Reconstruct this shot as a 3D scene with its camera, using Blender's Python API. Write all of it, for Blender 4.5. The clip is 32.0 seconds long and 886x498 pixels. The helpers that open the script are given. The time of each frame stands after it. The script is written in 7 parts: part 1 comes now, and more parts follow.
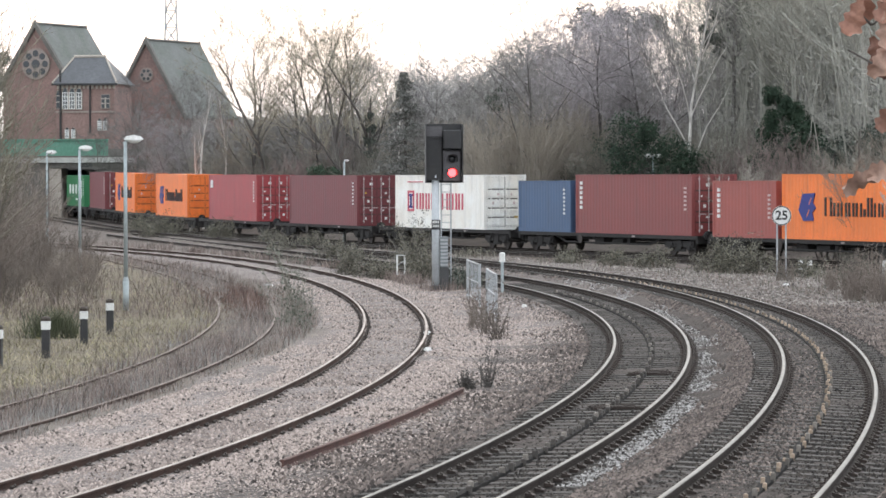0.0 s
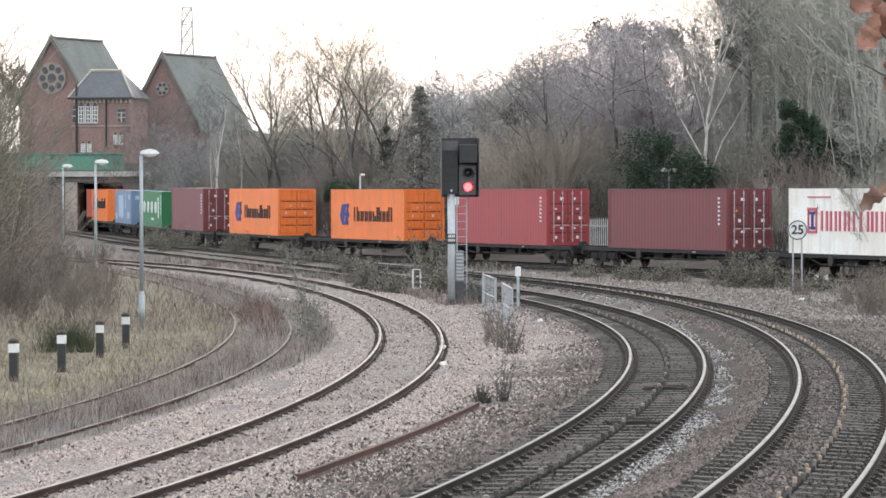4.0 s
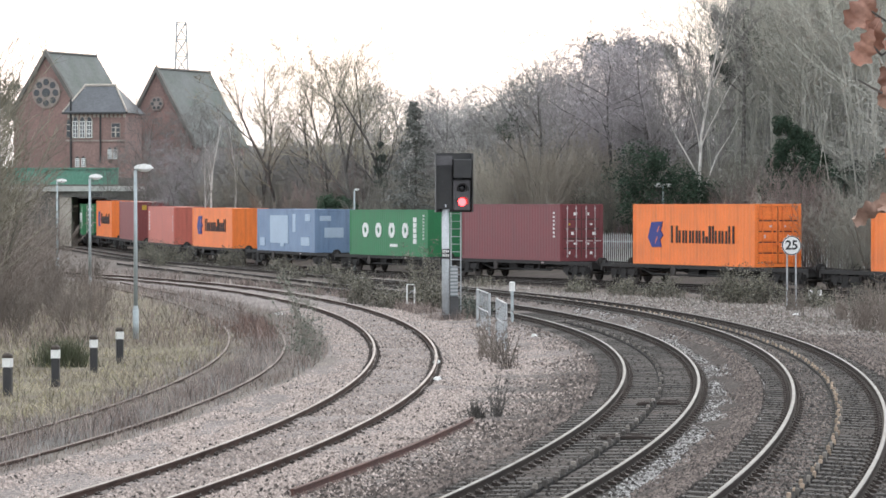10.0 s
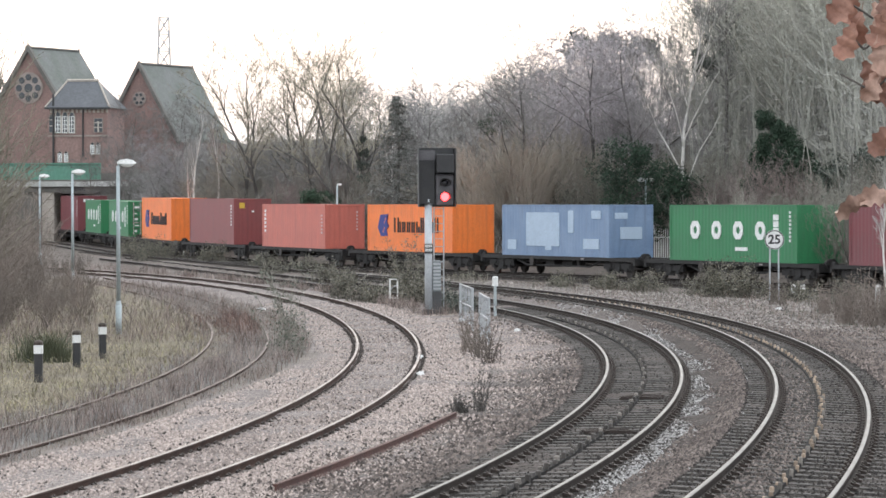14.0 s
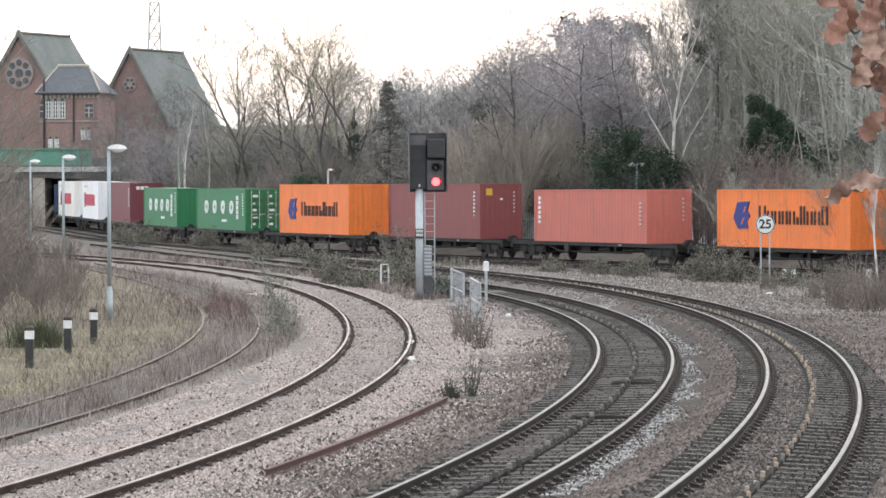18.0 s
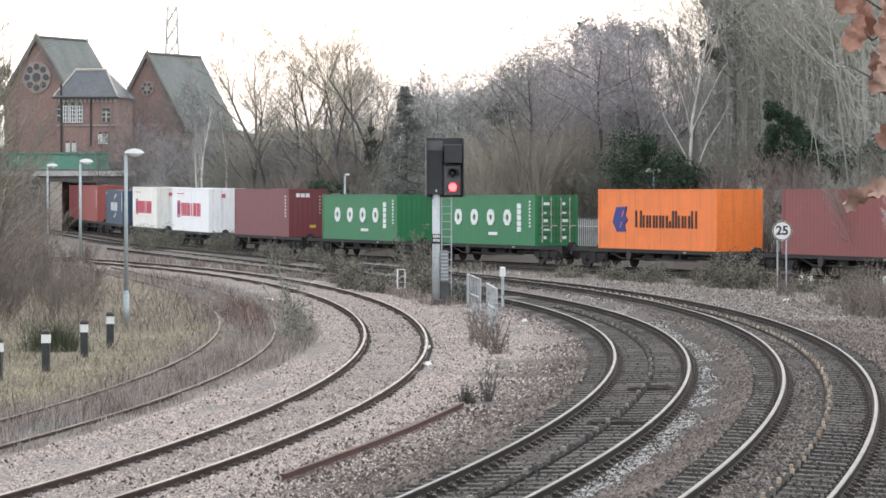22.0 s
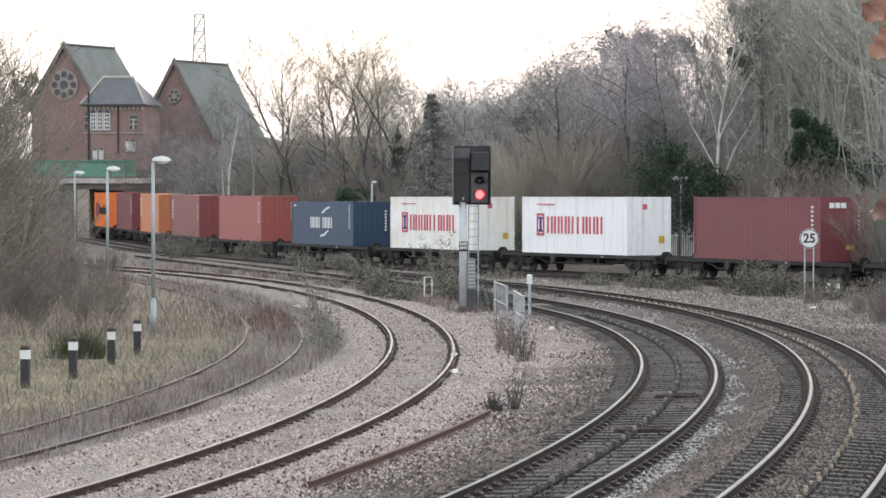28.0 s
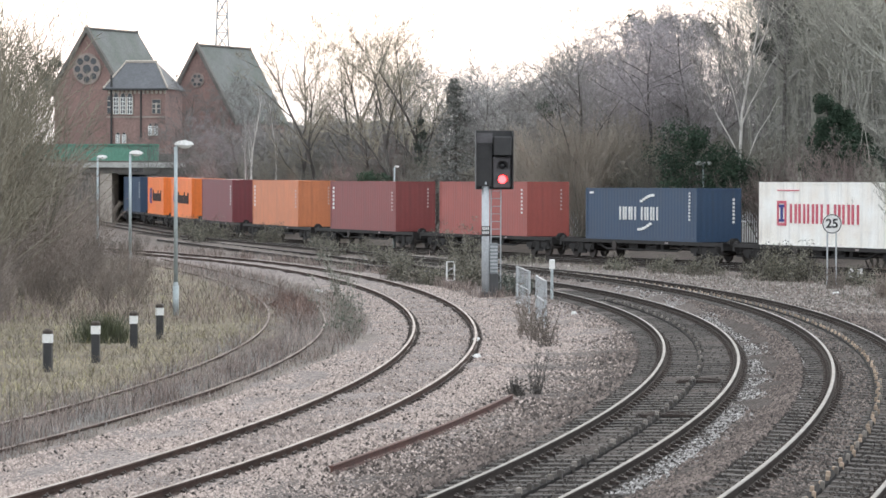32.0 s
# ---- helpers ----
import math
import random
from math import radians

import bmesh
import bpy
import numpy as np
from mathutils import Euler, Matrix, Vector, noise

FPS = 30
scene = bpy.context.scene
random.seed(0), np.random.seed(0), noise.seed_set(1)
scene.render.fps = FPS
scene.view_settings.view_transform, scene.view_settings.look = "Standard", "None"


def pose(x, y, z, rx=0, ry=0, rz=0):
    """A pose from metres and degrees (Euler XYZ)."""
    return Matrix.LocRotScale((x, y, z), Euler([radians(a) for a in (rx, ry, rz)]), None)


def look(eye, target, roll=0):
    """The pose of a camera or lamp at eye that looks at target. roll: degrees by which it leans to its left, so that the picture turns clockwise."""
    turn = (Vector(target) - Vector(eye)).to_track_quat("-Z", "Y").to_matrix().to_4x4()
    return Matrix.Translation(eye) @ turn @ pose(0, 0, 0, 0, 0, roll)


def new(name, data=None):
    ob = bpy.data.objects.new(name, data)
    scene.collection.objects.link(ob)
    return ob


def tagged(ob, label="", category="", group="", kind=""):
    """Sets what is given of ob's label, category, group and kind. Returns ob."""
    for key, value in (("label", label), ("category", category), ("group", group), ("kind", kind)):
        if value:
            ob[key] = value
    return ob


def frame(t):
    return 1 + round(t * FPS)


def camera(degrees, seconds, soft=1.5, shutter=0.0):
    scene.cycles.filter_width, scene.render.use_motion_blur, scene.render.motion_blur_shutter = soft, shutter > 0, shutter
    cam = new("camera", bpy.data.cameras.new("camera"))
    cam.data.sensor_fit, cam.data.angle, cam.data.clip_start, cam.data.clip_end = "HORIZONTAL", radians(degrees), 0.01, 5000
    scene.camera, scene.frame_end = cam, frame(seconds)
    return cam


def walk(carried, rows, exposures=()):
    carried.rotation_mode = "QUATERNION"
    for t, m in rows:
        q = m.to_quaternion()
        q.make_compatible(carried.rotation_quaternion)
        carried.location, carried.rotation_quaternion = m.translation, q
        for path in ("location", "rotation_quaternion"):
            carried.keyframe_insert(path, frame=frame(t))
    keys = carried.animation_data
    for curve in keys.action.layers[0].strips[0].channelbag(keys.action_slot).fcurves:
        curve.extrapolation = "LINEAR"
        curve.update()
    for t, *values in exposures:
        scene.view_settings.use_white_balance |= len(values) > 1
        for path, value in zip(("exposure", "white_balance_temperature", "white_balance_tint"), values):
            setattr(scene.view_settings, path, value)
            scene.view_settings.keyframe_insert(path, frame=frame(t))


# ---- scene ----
EYE = 3.88
cam = camera(13.96, 32.0, soft=1.6)


def aim(yaw, pitch, roll):
    """The hand-held camera: one standpoint, turning a little."""
    return pose(0, 0, EYE, 90 + pitch, 0, yaw) @ pose(0, 0, 0, 0, 0, roll)


walk(cam, [(t, aim(a, b, c)) for t, a, b, c in (
    (0, -0.0187, -1.2004, -0.165), (0.5, 0.0688, -1.1332, -0.170), (1, 0.1012, -1.0812, -0.167), (1.5, 0.1216, -1.0283, -0.147), (2, 0.1142, -0.9860, -0.096), (2.5, 0.1178, -0.9708, -0.031),
    (3, 0.1393, -0.9691, -0.020), (3.5, 0.1755, -0.9801, -0.085), (5.5, 0.3265, -0.9475, -0.119), (6, 0.3368, -0.9407, -0.108), (6.5, 0.2261, -0.9078, -0.051), (7, 0.2034, -0.8855, -0.097),
    (7.5, 0.2401, -0.8712, -0.145), (8, 0.2728, -0.8438, -0.139), (8.5, 0.2420, -0.7948, -0.071), (9, 0.2023, -0.7629, -0.113), (9.5, 0.1693, -0.7504, -0.123), (10, 0.1371, -0.7371, -0.077),
    (10.5, 0.0720, -0.7283, -0.077), (11, 0.0177, -0.7096, -0.119), (11.5, -0.0284, -0.7109, -0.122), (12, -0.0614, -0.7212, -0.099), (12.5, -0.0741, -0.7366, -0.139), (13, -0.0937, -0.7630, -0.146),
    (13.5, -0.1162, -0.7930, -0.129), (14, -0.1334, -0.8207, -0.153), (14.5, -0.1893, -0.8372, -0.102), (16.5, -0.2167, -1.0398, -0.225), (17, -0.2293, -1.0418, -0.175), (17.5, -0.2537, -1.0493, -0.162),
    (18, -0.2759, -1.0587, -0.211), (18.5, -0.2855, -1.0731, -0.149), (19, -0.2842, -1.0815, -0.161), (19.5, -0.2716, -1.0950, -0.166), (20, -0.1479, -1.1139, -0.137), (20.5, -0.0470, -1.1157, -0.097),
    (21, -0.0227, -1.0766, -0.042), (21.5, -0.0020, -1.0241, 0.010), (22, -0.0123, -0.9739, -0.022), (22.5, -0.0138, -0.9520, 0.054), (23, -0.0000, -0.9578, -0.000), (23.5, 0.0520, -1.0023, 0.013),
    (24, 0.1684, -1.0217, -0.013), (24.5, 0.2281, -0.9807, -0.020), (25, 0.2420, -0.9508, 0.029), (25.5, 0.2141, -0.8943, 0.039), (27.5, 0.2767, -0.8436, -0.078), (28, 0.4143, -0.8544, 0.009),
    (28.5, 0.4979, -0.8772, 0.003), (29, 0.5720, -0.8821, 0.051), (29.5, 0.5877, -0.8843, 0.131), (30, 0.6077, -0.8930, 0.190), (30.5, 0.6335, -0.9030, 0.330), (31, 0.6534, -0.9426, 0.273),
    (31.5, 0.7019, -1.0301, 0.189), (32, 0.7692, -1.0975, 0.096),
)], exposures=[(0, 0.92), (6, 1.02), (13, 0.98), (19, 1.02), (25, 1.0), (28, 0.84), (30, 0.84), (32, 0.95)])

# ---- world, sun ----
world = bpy.data.worlds.new("overcast_sky")
scene.world = world
world.use_nodes = True
wt = world.node_tree
bg = wt.nodes["Background"]
sky = wt.nodes.new("ShaderNodeTexSky")
sky.sky_type = "NISHITA"
sky.sun_disc = False
sky.sun_elevation = radians(5)
sky.sun_rotation = radians(-2)
sky.air_density = 1.0
sky.dust_density = 4.0
cloud = wt.nodes.new("ShaderNodeTexNoise")
cloud.inputs["Scale"].default_value = 2.2
cloud.inputs["Detail"].default_value = 5
cramp = wt.nodes.new("ShaderNodeValToRGB")
cramp.color_ramp.elements[0].position, cramp.color_ramp.elements[1].position = 0.25, 0.75
cramp.color_ramp.elements[0].color = (7.4, 8.0, 8.9, 1)
cramp.color_ramp.elements[1].color = (9.0, 9.4, 9.9, 1)
wmix = wt.nodes.new("ShaderNodeMixRGB")
wmix.inputs[0].default_value = 0.89
wt.links.new(cloud.outputs["Fac"], cramp.inputs[0])
wt.links.new(sky.outputs[0], wmix.inputs[1])
wt.links.new(cramp.outputs[0], wmix.inputs[2])
wt.links.new(wmix.outputs[0], bg.inputs[0])
bg.inputs[1].default_value = 0.11

sun = new("sun", bpy.data.lights.new("sun", "SUN"))
sun.data.energy, sun.data.angle, sun.data.color = 0.5, radians(25), (1.0, 0.95, 0.86)
sun.matrix_world = look((0, 0, 50), (-10, -100, 5))


# ---- mesh and material tools ----
class Mesh:
    """Collects corners and faces; obj() links them as one mesh object."""

    def __init__(self):
        self.v, self.f = [], []

    def add(self, v, f):
        n = len(self.v)
        self.v.extend(tuple(p) for p in v)
        self.f.extend(tuple(i + n for i in q) for q in f)
        return self

    def box(self, x0, y0, z0, x1, y1, z1):
        v = [(x, y, z) for z in (z0, z1) for x, y in ((x0, y0), (x1, y0), (x1, y1), (x0, y1))]
        return self.add(v, [(3, 2, 1, 0), (4, 5, 6, 7), (0, 1, 5, 4), (1, 2, 6, 5), (2, 3, 7, 6), (3, 0, 4, 7)])

    def block(self, x0, y0, z0, x1, y1, z1, b=0.02):
        """A box with chamfered upright and upper edges."""
        ring = lambda d: [(x0 + b + d, y0 + d), (x1 - b - d, y0 + d), (x1 - d, y0 + b + d), (x1 - d, y1 - b - d), (x1 - b - d, y1 - d), (x0 + b + d, y1 - d), (x0 + d, y1 - b - d), (x0 + d, y0 + b + d)]
        v = [(x, y, z0) for x, y in ring(0)] + [(x, y, z1 - b) for x, y in ring(0)] + [(x, y, z1) for x, y in ring(b * 0.9)]
        f = [tuple(range(7, -1, -1)), tuple(range(16, 24))]
        for k in (0, 8):
            f += [(k + i, k + (i + 1) % 8, k + 8 + (i + 1) % 8, k + 8 + i) for i in range(8)]
        return self.add(v, f)

    def tube(self, p0, p1, r0, r1=None, n=8, caps=True):
        p0, p1 = Vector(p0), Vector(p1)
        r1 = r0 if r1 is None else r1
        d = (p1 - p0).normalized()
        a = d.orthogonal().normalized()
        b = d.cross(a)
        v = []
        for p, r in ((p0, r0), (p1, r1)):
            v += [p + (a * math.cos(2 * math.pi * i / n) + b * math.sin(2 * math.pi * i / n)) * r for i in range(n)]
        f = [(i, (i + 1) % n, n + (i + 1) % n, n + i) for i in range(n)]
        if caps:
            f += [tuple(range(n - 1, -1, -1)), tuple(range(n, 2 * n))]
        return self.add(v, f)

    def sweep(self, path, profile, close=True):
        """path: (point, side, up) rows; profile: (side, up) corners of a closed outline."""
        n, m = len(profile), len(path)
        v = [p + s * a + u * b for p, s, u in path for a, b in profile]
        f = [(k * n + i, k * n + (i + 1) % n, (k + 1) * n + (i + 1) % n, (k + 1) * n + i) for k in range(m - 1) for i in range(n)]
        if close:
            f += [tuple(range(n - 1, -1, -1)), tuple((m - 1) * n + i for i in range(n))]
        return self.add(v, f)

    def ball(self, c, rx, ry, rz, n=8, m=5):
        v = [(c[0], c[1], c[2] - rz)]
        for j in range(1, m):
            a = -math.pi / 2 + math.pi * j / m
            v += [(c[0] + rx * math.cos(a) * math.cos(2 * math.pi * i / n), c[1] + ry * math.cos(a) * math.sin(2 * math.pi * i / n), c[2] + rz * math.sin(a)) for i in range(n)]
        v.append((c[0], c[1], c[2] + rz))
        f = [(0, 1 + (i + 1) % n, 1 + i) for i in range(n)]
        for j in range(m - 2):
            f += [(1 + j * n + i, 1 + j * n + (i + 1) % n, 1 + (j + 1) * n + (i + 1) % n, 1 + (j + 1) * n + i) for i in range(n)]
        t = 1 + (m - 2) * n
        f += [(t + i, t + (i + 1) % n, len(v) - 1) for i in range(n)]
        return self.add(v, f)

    def data(self, name, material, smooth=False):
        me = bpy.data.meshes.new(name)
        me.from_pydata(self.v, [], self.f)
        me.materials.append(material)
        if smooth:
            me.polygons.foreach_set("use_smooth", [True] * len(me.polygons))
        me.update()
        return me


def part(name, mesh, material, parent=None, label="", smooth=False):
    """Links a Mesh (or ready mesh data) as one object under a thing or a part."""
    ob = new(name, mesh.data(name, material, smooth) if isinstance(mesh, Mesh) else mesh)
    ob.parent = parent
    return tagged(ob, label)


def thing(name, m, label, category, group="", kind=""):
    ob = new(name)
    ob.matrix_basis = m
    return tagged(ob, label, category, group, kind)


def material(name, color, rough=0.7, metal=0.0, second=None, scale=3.0, fine=40.0, amount=0.5, bump=0.2, bump_scale=60.0, rand=0.0, spec=0.5, island=False):
    """A surface with variation at two scales: broad patches towards a second colour, and fine grain."""
    mt = bpy.data.materials.new(name)
    mt.use_nodes = True
    nt = mt.node_tree
    N, L = nt.nodes, nt.links
    bsdf = N["Principled BSDF"]
    tc = N.new("ShaderNodeTexCoord")
    second = second or tuple(c * 0.6 for c in color)
    n1, n2 = N.new("ShaderNodeTexNoise"), N.new("ShaderNodeTexNoise")
    n1.inputs["Scale"].default_value, n1.inputs["Detail"].default_value = scale, 6
    n2.inputs["Scale"].default_value, n2.inputs["Detail"].default_value = fine, 4
    r1, r2 = N.new("ShaderNodeMapRange"), N.new("ShaderNodeMapRange")
    r1.inputs[1].default_value, r1.inputs[2].default_value, r1.inputs[3].default_value, r1.inputs[4].default_value = 0.35, 0.68, 0.0, amount
    r2.inputs[1].default_value, r2.inputs[2].default_value, r2.inputs[3].default_value, r2.inputs[4].default_value = 0.3, 0.7, 0.8, 1.15
    mix = N.new("ShaderNodeMixRGB")
    mix.inputs[1].default_value, mix.inputs[2].default_value = (*color, 1), (*second, 1)
    mul = N.new("ShaderNodeMixRGB")
    mul.blend_type, mul.inputs[0].default_value = "MULTIPLY", 1.0
    for n in (n1, n2):
        L.new(tc.outputs["Object"], n.inputs["Vector"])
    L.new(n1.outputs["Fac"], r1.inputs[0])
    L.new(n2.outputs["Fac"], r2.inputs[0])
    L.new(r1.outputs[0], mix.inputs[0])
    L.new(mix.outputs[0], mul.inputs[1])
    L.new(r2.outputs[0], mul.inputs[2])
    out = mul.outputs[0]
    if rand:
        info = N.new("ShaderNodeNewGeometry" if island else "ShaderNodeObjectInfo")
        hsv, rr = N.new("ShaderNodeHueSaturation"), N.new("ShaderNodeMapRange")
        rr.inputs[3].default_value, rr.inputs[4].default_value = 1 - rand, 1 + rand
        L.new(info.outputs["Random Per Island" if island else "Random"], rr.inputs[0])
        L.new(rr.outputs[0], hsv.inputs["Value"])
        L.new(out, hsv.inputs["Color"])
        out = hsv.outputs[0]
    L.new(out, bsdf.inputs["Base Color"])
    bsdf.inputs["Roughness"].default_value, bsdf.inputs["Metallic"].default_value = rough, metal
    bsdf.inputs["Specular IOR Level"].default_value = spec
    if bump:
        n3, bp = N.new("ShaderNodeTexNoise"), N.new("ShaderNodeBump")
        n3.inputs["Scale"].default_value, n3.inputs["Detail"].default_value = bump_scale, 5
        bp.inputs["Strength"].default_value, bp.inputs["Distance"].default_value = bump, 0.02
        L.new(tc.outputs["Object"], n3.inputs["Vector"])
        L.new(n3.outputs["Fac"], bp.inputs["Height"])
        L.new(bp.outputs[0], bsdf.inputs["Normal"])
    return mt


# ---- materials ----
M_RAILTOP = material("worn_rail_steel", (0.17, 0.166, 0.16), 0.6, 0.2, (0.10, 0.094, 0.088), 1.2, 30, 0.8, 0.05, spec=0.15)
M_RAILDULL = material("dull_rail_steel", (0.38, 0.33, 0.30), 0.7, 0.15, (0.15, 0.11, 0.09), 1.0, 30, 0.7, 0.05)
M_RUST = material("rusty_rail_side", (0.046, 0.036, 0.031), 0.9, 0.0, (0.026, 0.021, 0.018), 2.0, 40, 0.8, 0.3, spec=0.2)
M_RUSTBROWN = material("brown_rail_side", (0.08, 0.05, 0.04), 0.9, 0.0, (0.036, 0.024, 0.02), 2.0, 40, 0.8, 0.3, spec=0.2)
M_SIDINGTOP = material("weathered_siding_rail", (0.22, 0.175, 0.15), 0.8, 0.1, (0.09, 0.062, 0.052), 0.5, 30, 1.0, 0.1)
M_RUSTRED = material("red_brown_rust", (0.11, 0.052, 0.04), 0.85, 0.1, (0.075, 0.04, 0.035), 3.0, 40, 0.8, 0.3)
M_SLEEPER = material("weathered_sleeper", (0.062, 0.055, 0.049), 0.9, 0, (0.034, 0.03, 0.027), 4, 60, 0.8, 0.4, rand=0.35)
M_CHAIR = material("rail_fastening_iron", (0.06, 0.045, 0.038), 0.85, 0.2, (0.03, 0.025, 0.022), 6, 60, 0.7, 0.2)
M_STONE = material("ballast_stone", (0.46, 0.383, 0.342), 0.9, 0, (0.315, 0.258, 0.226), 8, 60, 0.6, 0.2, rand=0.42, island=True)
M_STONE_DARK = material("stained_ballast_stone", (0.176, 0.144, 0.126), 0.9, 0, (0.09, 0.071, 0.062), 0.6, 60, 0.7, 0.2, rand=0.75, island=True)
M_STONE_BED = material("grimy_bed_stone", (0.05, 0.042, 0.036), 0.9, 0, (0.029, 0.024, 0.021), 0.6, 60, 0.7, 0.2, rand=0.7, island=True)
M_STONE_WARM = material("brownish_bed_stone", (0.33, 0.275, 0.245), 0.9, 0, (0.22, 0.18, 0.16), 0.6, 60, 0.7, 0.2, rand=0.4, island=True)
M_STONE_GREY = material("grey_gravel_stone", (0.30, 0.272, 0.245), 0.9, 0, (0.19, 0.168, 0.15), 0.5, 60, 0.8, 0.2, rand=0.55, island=True)
M_RUSTWEED = material("russet_dead_weed", (0.20, 0.125, 0.10), 0.9, 0, (0.13, 0.08, 0.066), 0.6, 8, 0.9, 0, rand=0.6, island=True)
M_GALV = material("galvanised_steel", (0.46, 0.48, 0.49), 0.5, 0.4, (0.33, 0.35, 0.36), 3, 30, 0.6, 0.05)
M_BLACK = material("black_painted_metal", (0.022, 0.022, 0.024), 0.5, 0, (0.035, 0.034, 0.033), 4, 30, 0.7, 0.05)
M_DARKGREY = material("dark_grey_metal", (0.07, 0.07, 0.072), 0.55, 0, (0.05, 0.05, 0.05), 4, 30, 0.7, 0.05)
M_WHITE = material("white_paint", (0.78, 0.78, 0.76), 0.55, 0, (0.6, 0.6, 0.57), 3, 30, 0.5, 0.05)
M_WAGON = material("grimy_wagon_steel", (0.03, 0.028, 0.027), 0.8, 0.1, (0.02, 0.018, 0.017), 2, 30, 0.8, 0.2)
M_WHEEL = material("brake_dust_wheel", (0.06, 0.05, 0.045), 0.7, 0.3, (0.035, 0.03, 0.028), 4, 30, 0.7, 0.1)
M_BARK = material("bare_bark", (0.12, 0.11, 0.10), 0.9, 0, (0.07, 0.065, 0.06), 0.6, 8, 0.7, 0, rand=0.3)
M_TWIG = material("grey_brown_twigs", (0.37, 0.355, 0.335), 0.9, 0, (0.25, 0.24, 0.225), 0.4, 8, 0.6, 0, rand=0.35)
M_TWIGRED = material("purplish_alder_twigs", (0.46, 0.42, 0.428), 0.9, 0, (0.34, 0.31, 0.318), 0.4, 8, 0.6, 0, rand=0.3)
M_TWIGOLIVE = material("olive_twigs", (0.46, 0.45, 0.395), 0.9, 0, (0.33, 0.322, 0.28), 0.4, 8, 0.6, 0, rand=0.3)
M_SCRUBRED = material("red_brown_scrub_twigs", (0.22, 0.175, 0.16), 0.9, 0, (0.15, 0.12, 0.11), 0.4, 8, 0.6, 0, rand=0.3)
M_SCRUBGREY = material("dull_scrub_twigs", (0.245, 0.232, 0.195), 0.9, 0, (0.16, 0.15, 0.125), 0.4, 8, 0.6, 0, rand=0.3)
# warm tan puts the low sun's backlit glow into the twig colour
M_TWIGWARM = material("sun_glow_tinted_twigs", (0.35, 0.315, 0.24), 0.9, 0, (0.25, 0.225, 0.175), 0.4, 8, 0.6, 0, rand=0.25)
M_TWIGPALE = material("pale_lichened_twigs", (0.35, 0.34, 0.295), 0.9, 0, (0.22, 0.212, 0.185), 0.4, 8, 0.6, 0, rand=0.35)
M_HAZEL = material("lichened_hazel_twigs", (0.25, 0.232, 0.175), 0.9, 0, (0.14, 0.122, 0.096), 0.9, 8, 1.0, 0, rand=0.35)
M_THORN = material("dark_thorn_twigs", (0.225, 0.19, 0.162), 0.9, 0, (0.14, 0.115, 0.1), 0.5, 8, 0.8, 0, rand=0.35)
M_CONIFER = material("greyish_conifer_needles", (0.21, 0.212, 0.195), 0.8, 0, (0.14, 0.143, 0.13), 0.7, 8, 0.8, 0, rand=0.4, island=True)
M_WILLOW = material("brown_willow_twigs", (0.43, 0.385, 0.325), 0.9, 0, (0.31, 0.275, 0.235), 0.5, 8, 0.8, 0, rand=0.2)
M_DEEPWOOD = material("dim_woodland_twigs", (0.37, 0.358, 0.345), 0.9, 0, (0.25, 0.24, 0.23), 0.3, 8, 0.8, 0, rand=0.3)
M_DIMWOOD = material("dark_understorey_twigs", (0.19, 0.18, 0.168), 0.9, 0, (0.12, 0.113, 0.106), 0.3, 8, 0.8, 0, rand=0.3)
M_BIRCHTWIG = material("fine_birch_twigs", (0.33, 0.315, 0.30), 0.9, 0, (0.22, 0.205, 0.195), 0.5, 8, 0.8, 0, rand=0.2)
M_LAUREL = material("mid_green_laurel", (0.062, 0.108, 0.062), 0.7, 0, (0.04, 0.07, 0.042), 0.7, 8, 0.8, 0, rand=0.45, island=True)
M_CABLESHADE = material("cable_and_gap_shade", (0.013, 0.012, 0.012), 0.95, 0, (0.02, 0.018, 0.017), 4, 30, 0.7, 0.05, spec=0.1)
M_PALESAND = material("pale_sandy_grit", (0.43, 0.415, 0.40), 0.9, 0, (0.28, 0.265, 0.25), 0.8, 60, 0.6, 0.1, rand=0.45, island=True)
M_BIRCH = material("pale_birch_bark", (0.68, 0.65, 0.61), 0.8, 0, (0.40, 0.37, 0.34), 2.2, 12, 0.6, 0)
M_EVERGREEN = material("dark_evergreen_leaf", (0.05, 0.082, 0.052), 0.8, 0, (0.03, 0.048, 0.034), 0.7, 8, 0.8, 0, rand=0.5, island=True, spec=0.25)
M_PINE = material("grey_green_needles", (0.085, 0.10, 0.08), 0.7, 0, (0.06, 0.07, 0.058), 0.7, 8, 0.8, 0, rand=0.4, island=True)
M_BRAMBLE = material("dull_bramble_leaf", (0.165, 0.157, 0.118), 0.8, 0, (0.08, 0.07, 0.056), 0.7, 8, 0.8, 0, rand=0.75, island=True)
M_GREENLEAF = material("small_green_leaf", (0.13, 0.15, 0.115), 0.7, 0, (0.085, 0.095, 0.075), 0.7, 8, 0.8, 0, rand=0.5, island=True)
M_STRAW = material("dry_straw_grass", (0.38, 0.33, 0.235), 0.85, 0, (0.21, 0.175, 0.14), 0.22, 8, 1.0, 0, rand=0.55, island=True)
M_GRASSGREEN = material("winter_grass", (0.28, 0.265, 0.14), 0.85, 0, (0.34, 0.30, 0.18), 0.3, 8, 0.9, 0, rand=0.5, island=True)
M_DEADWEED = material("dead_weed_stalk", (0.30, 0.247, 0.218), 0.9, 0, (0.15, 0.112, 0.098), 0.35, 8, 1.0, 0, rand=0.75, island=True)
M_REED = material("dark_rush", (0.06, 0.075, 0.035), 0.7, 0, (0.09, 0.09, 0.05), 2, 8, 0.8, 0, rand=0.4, island=True)
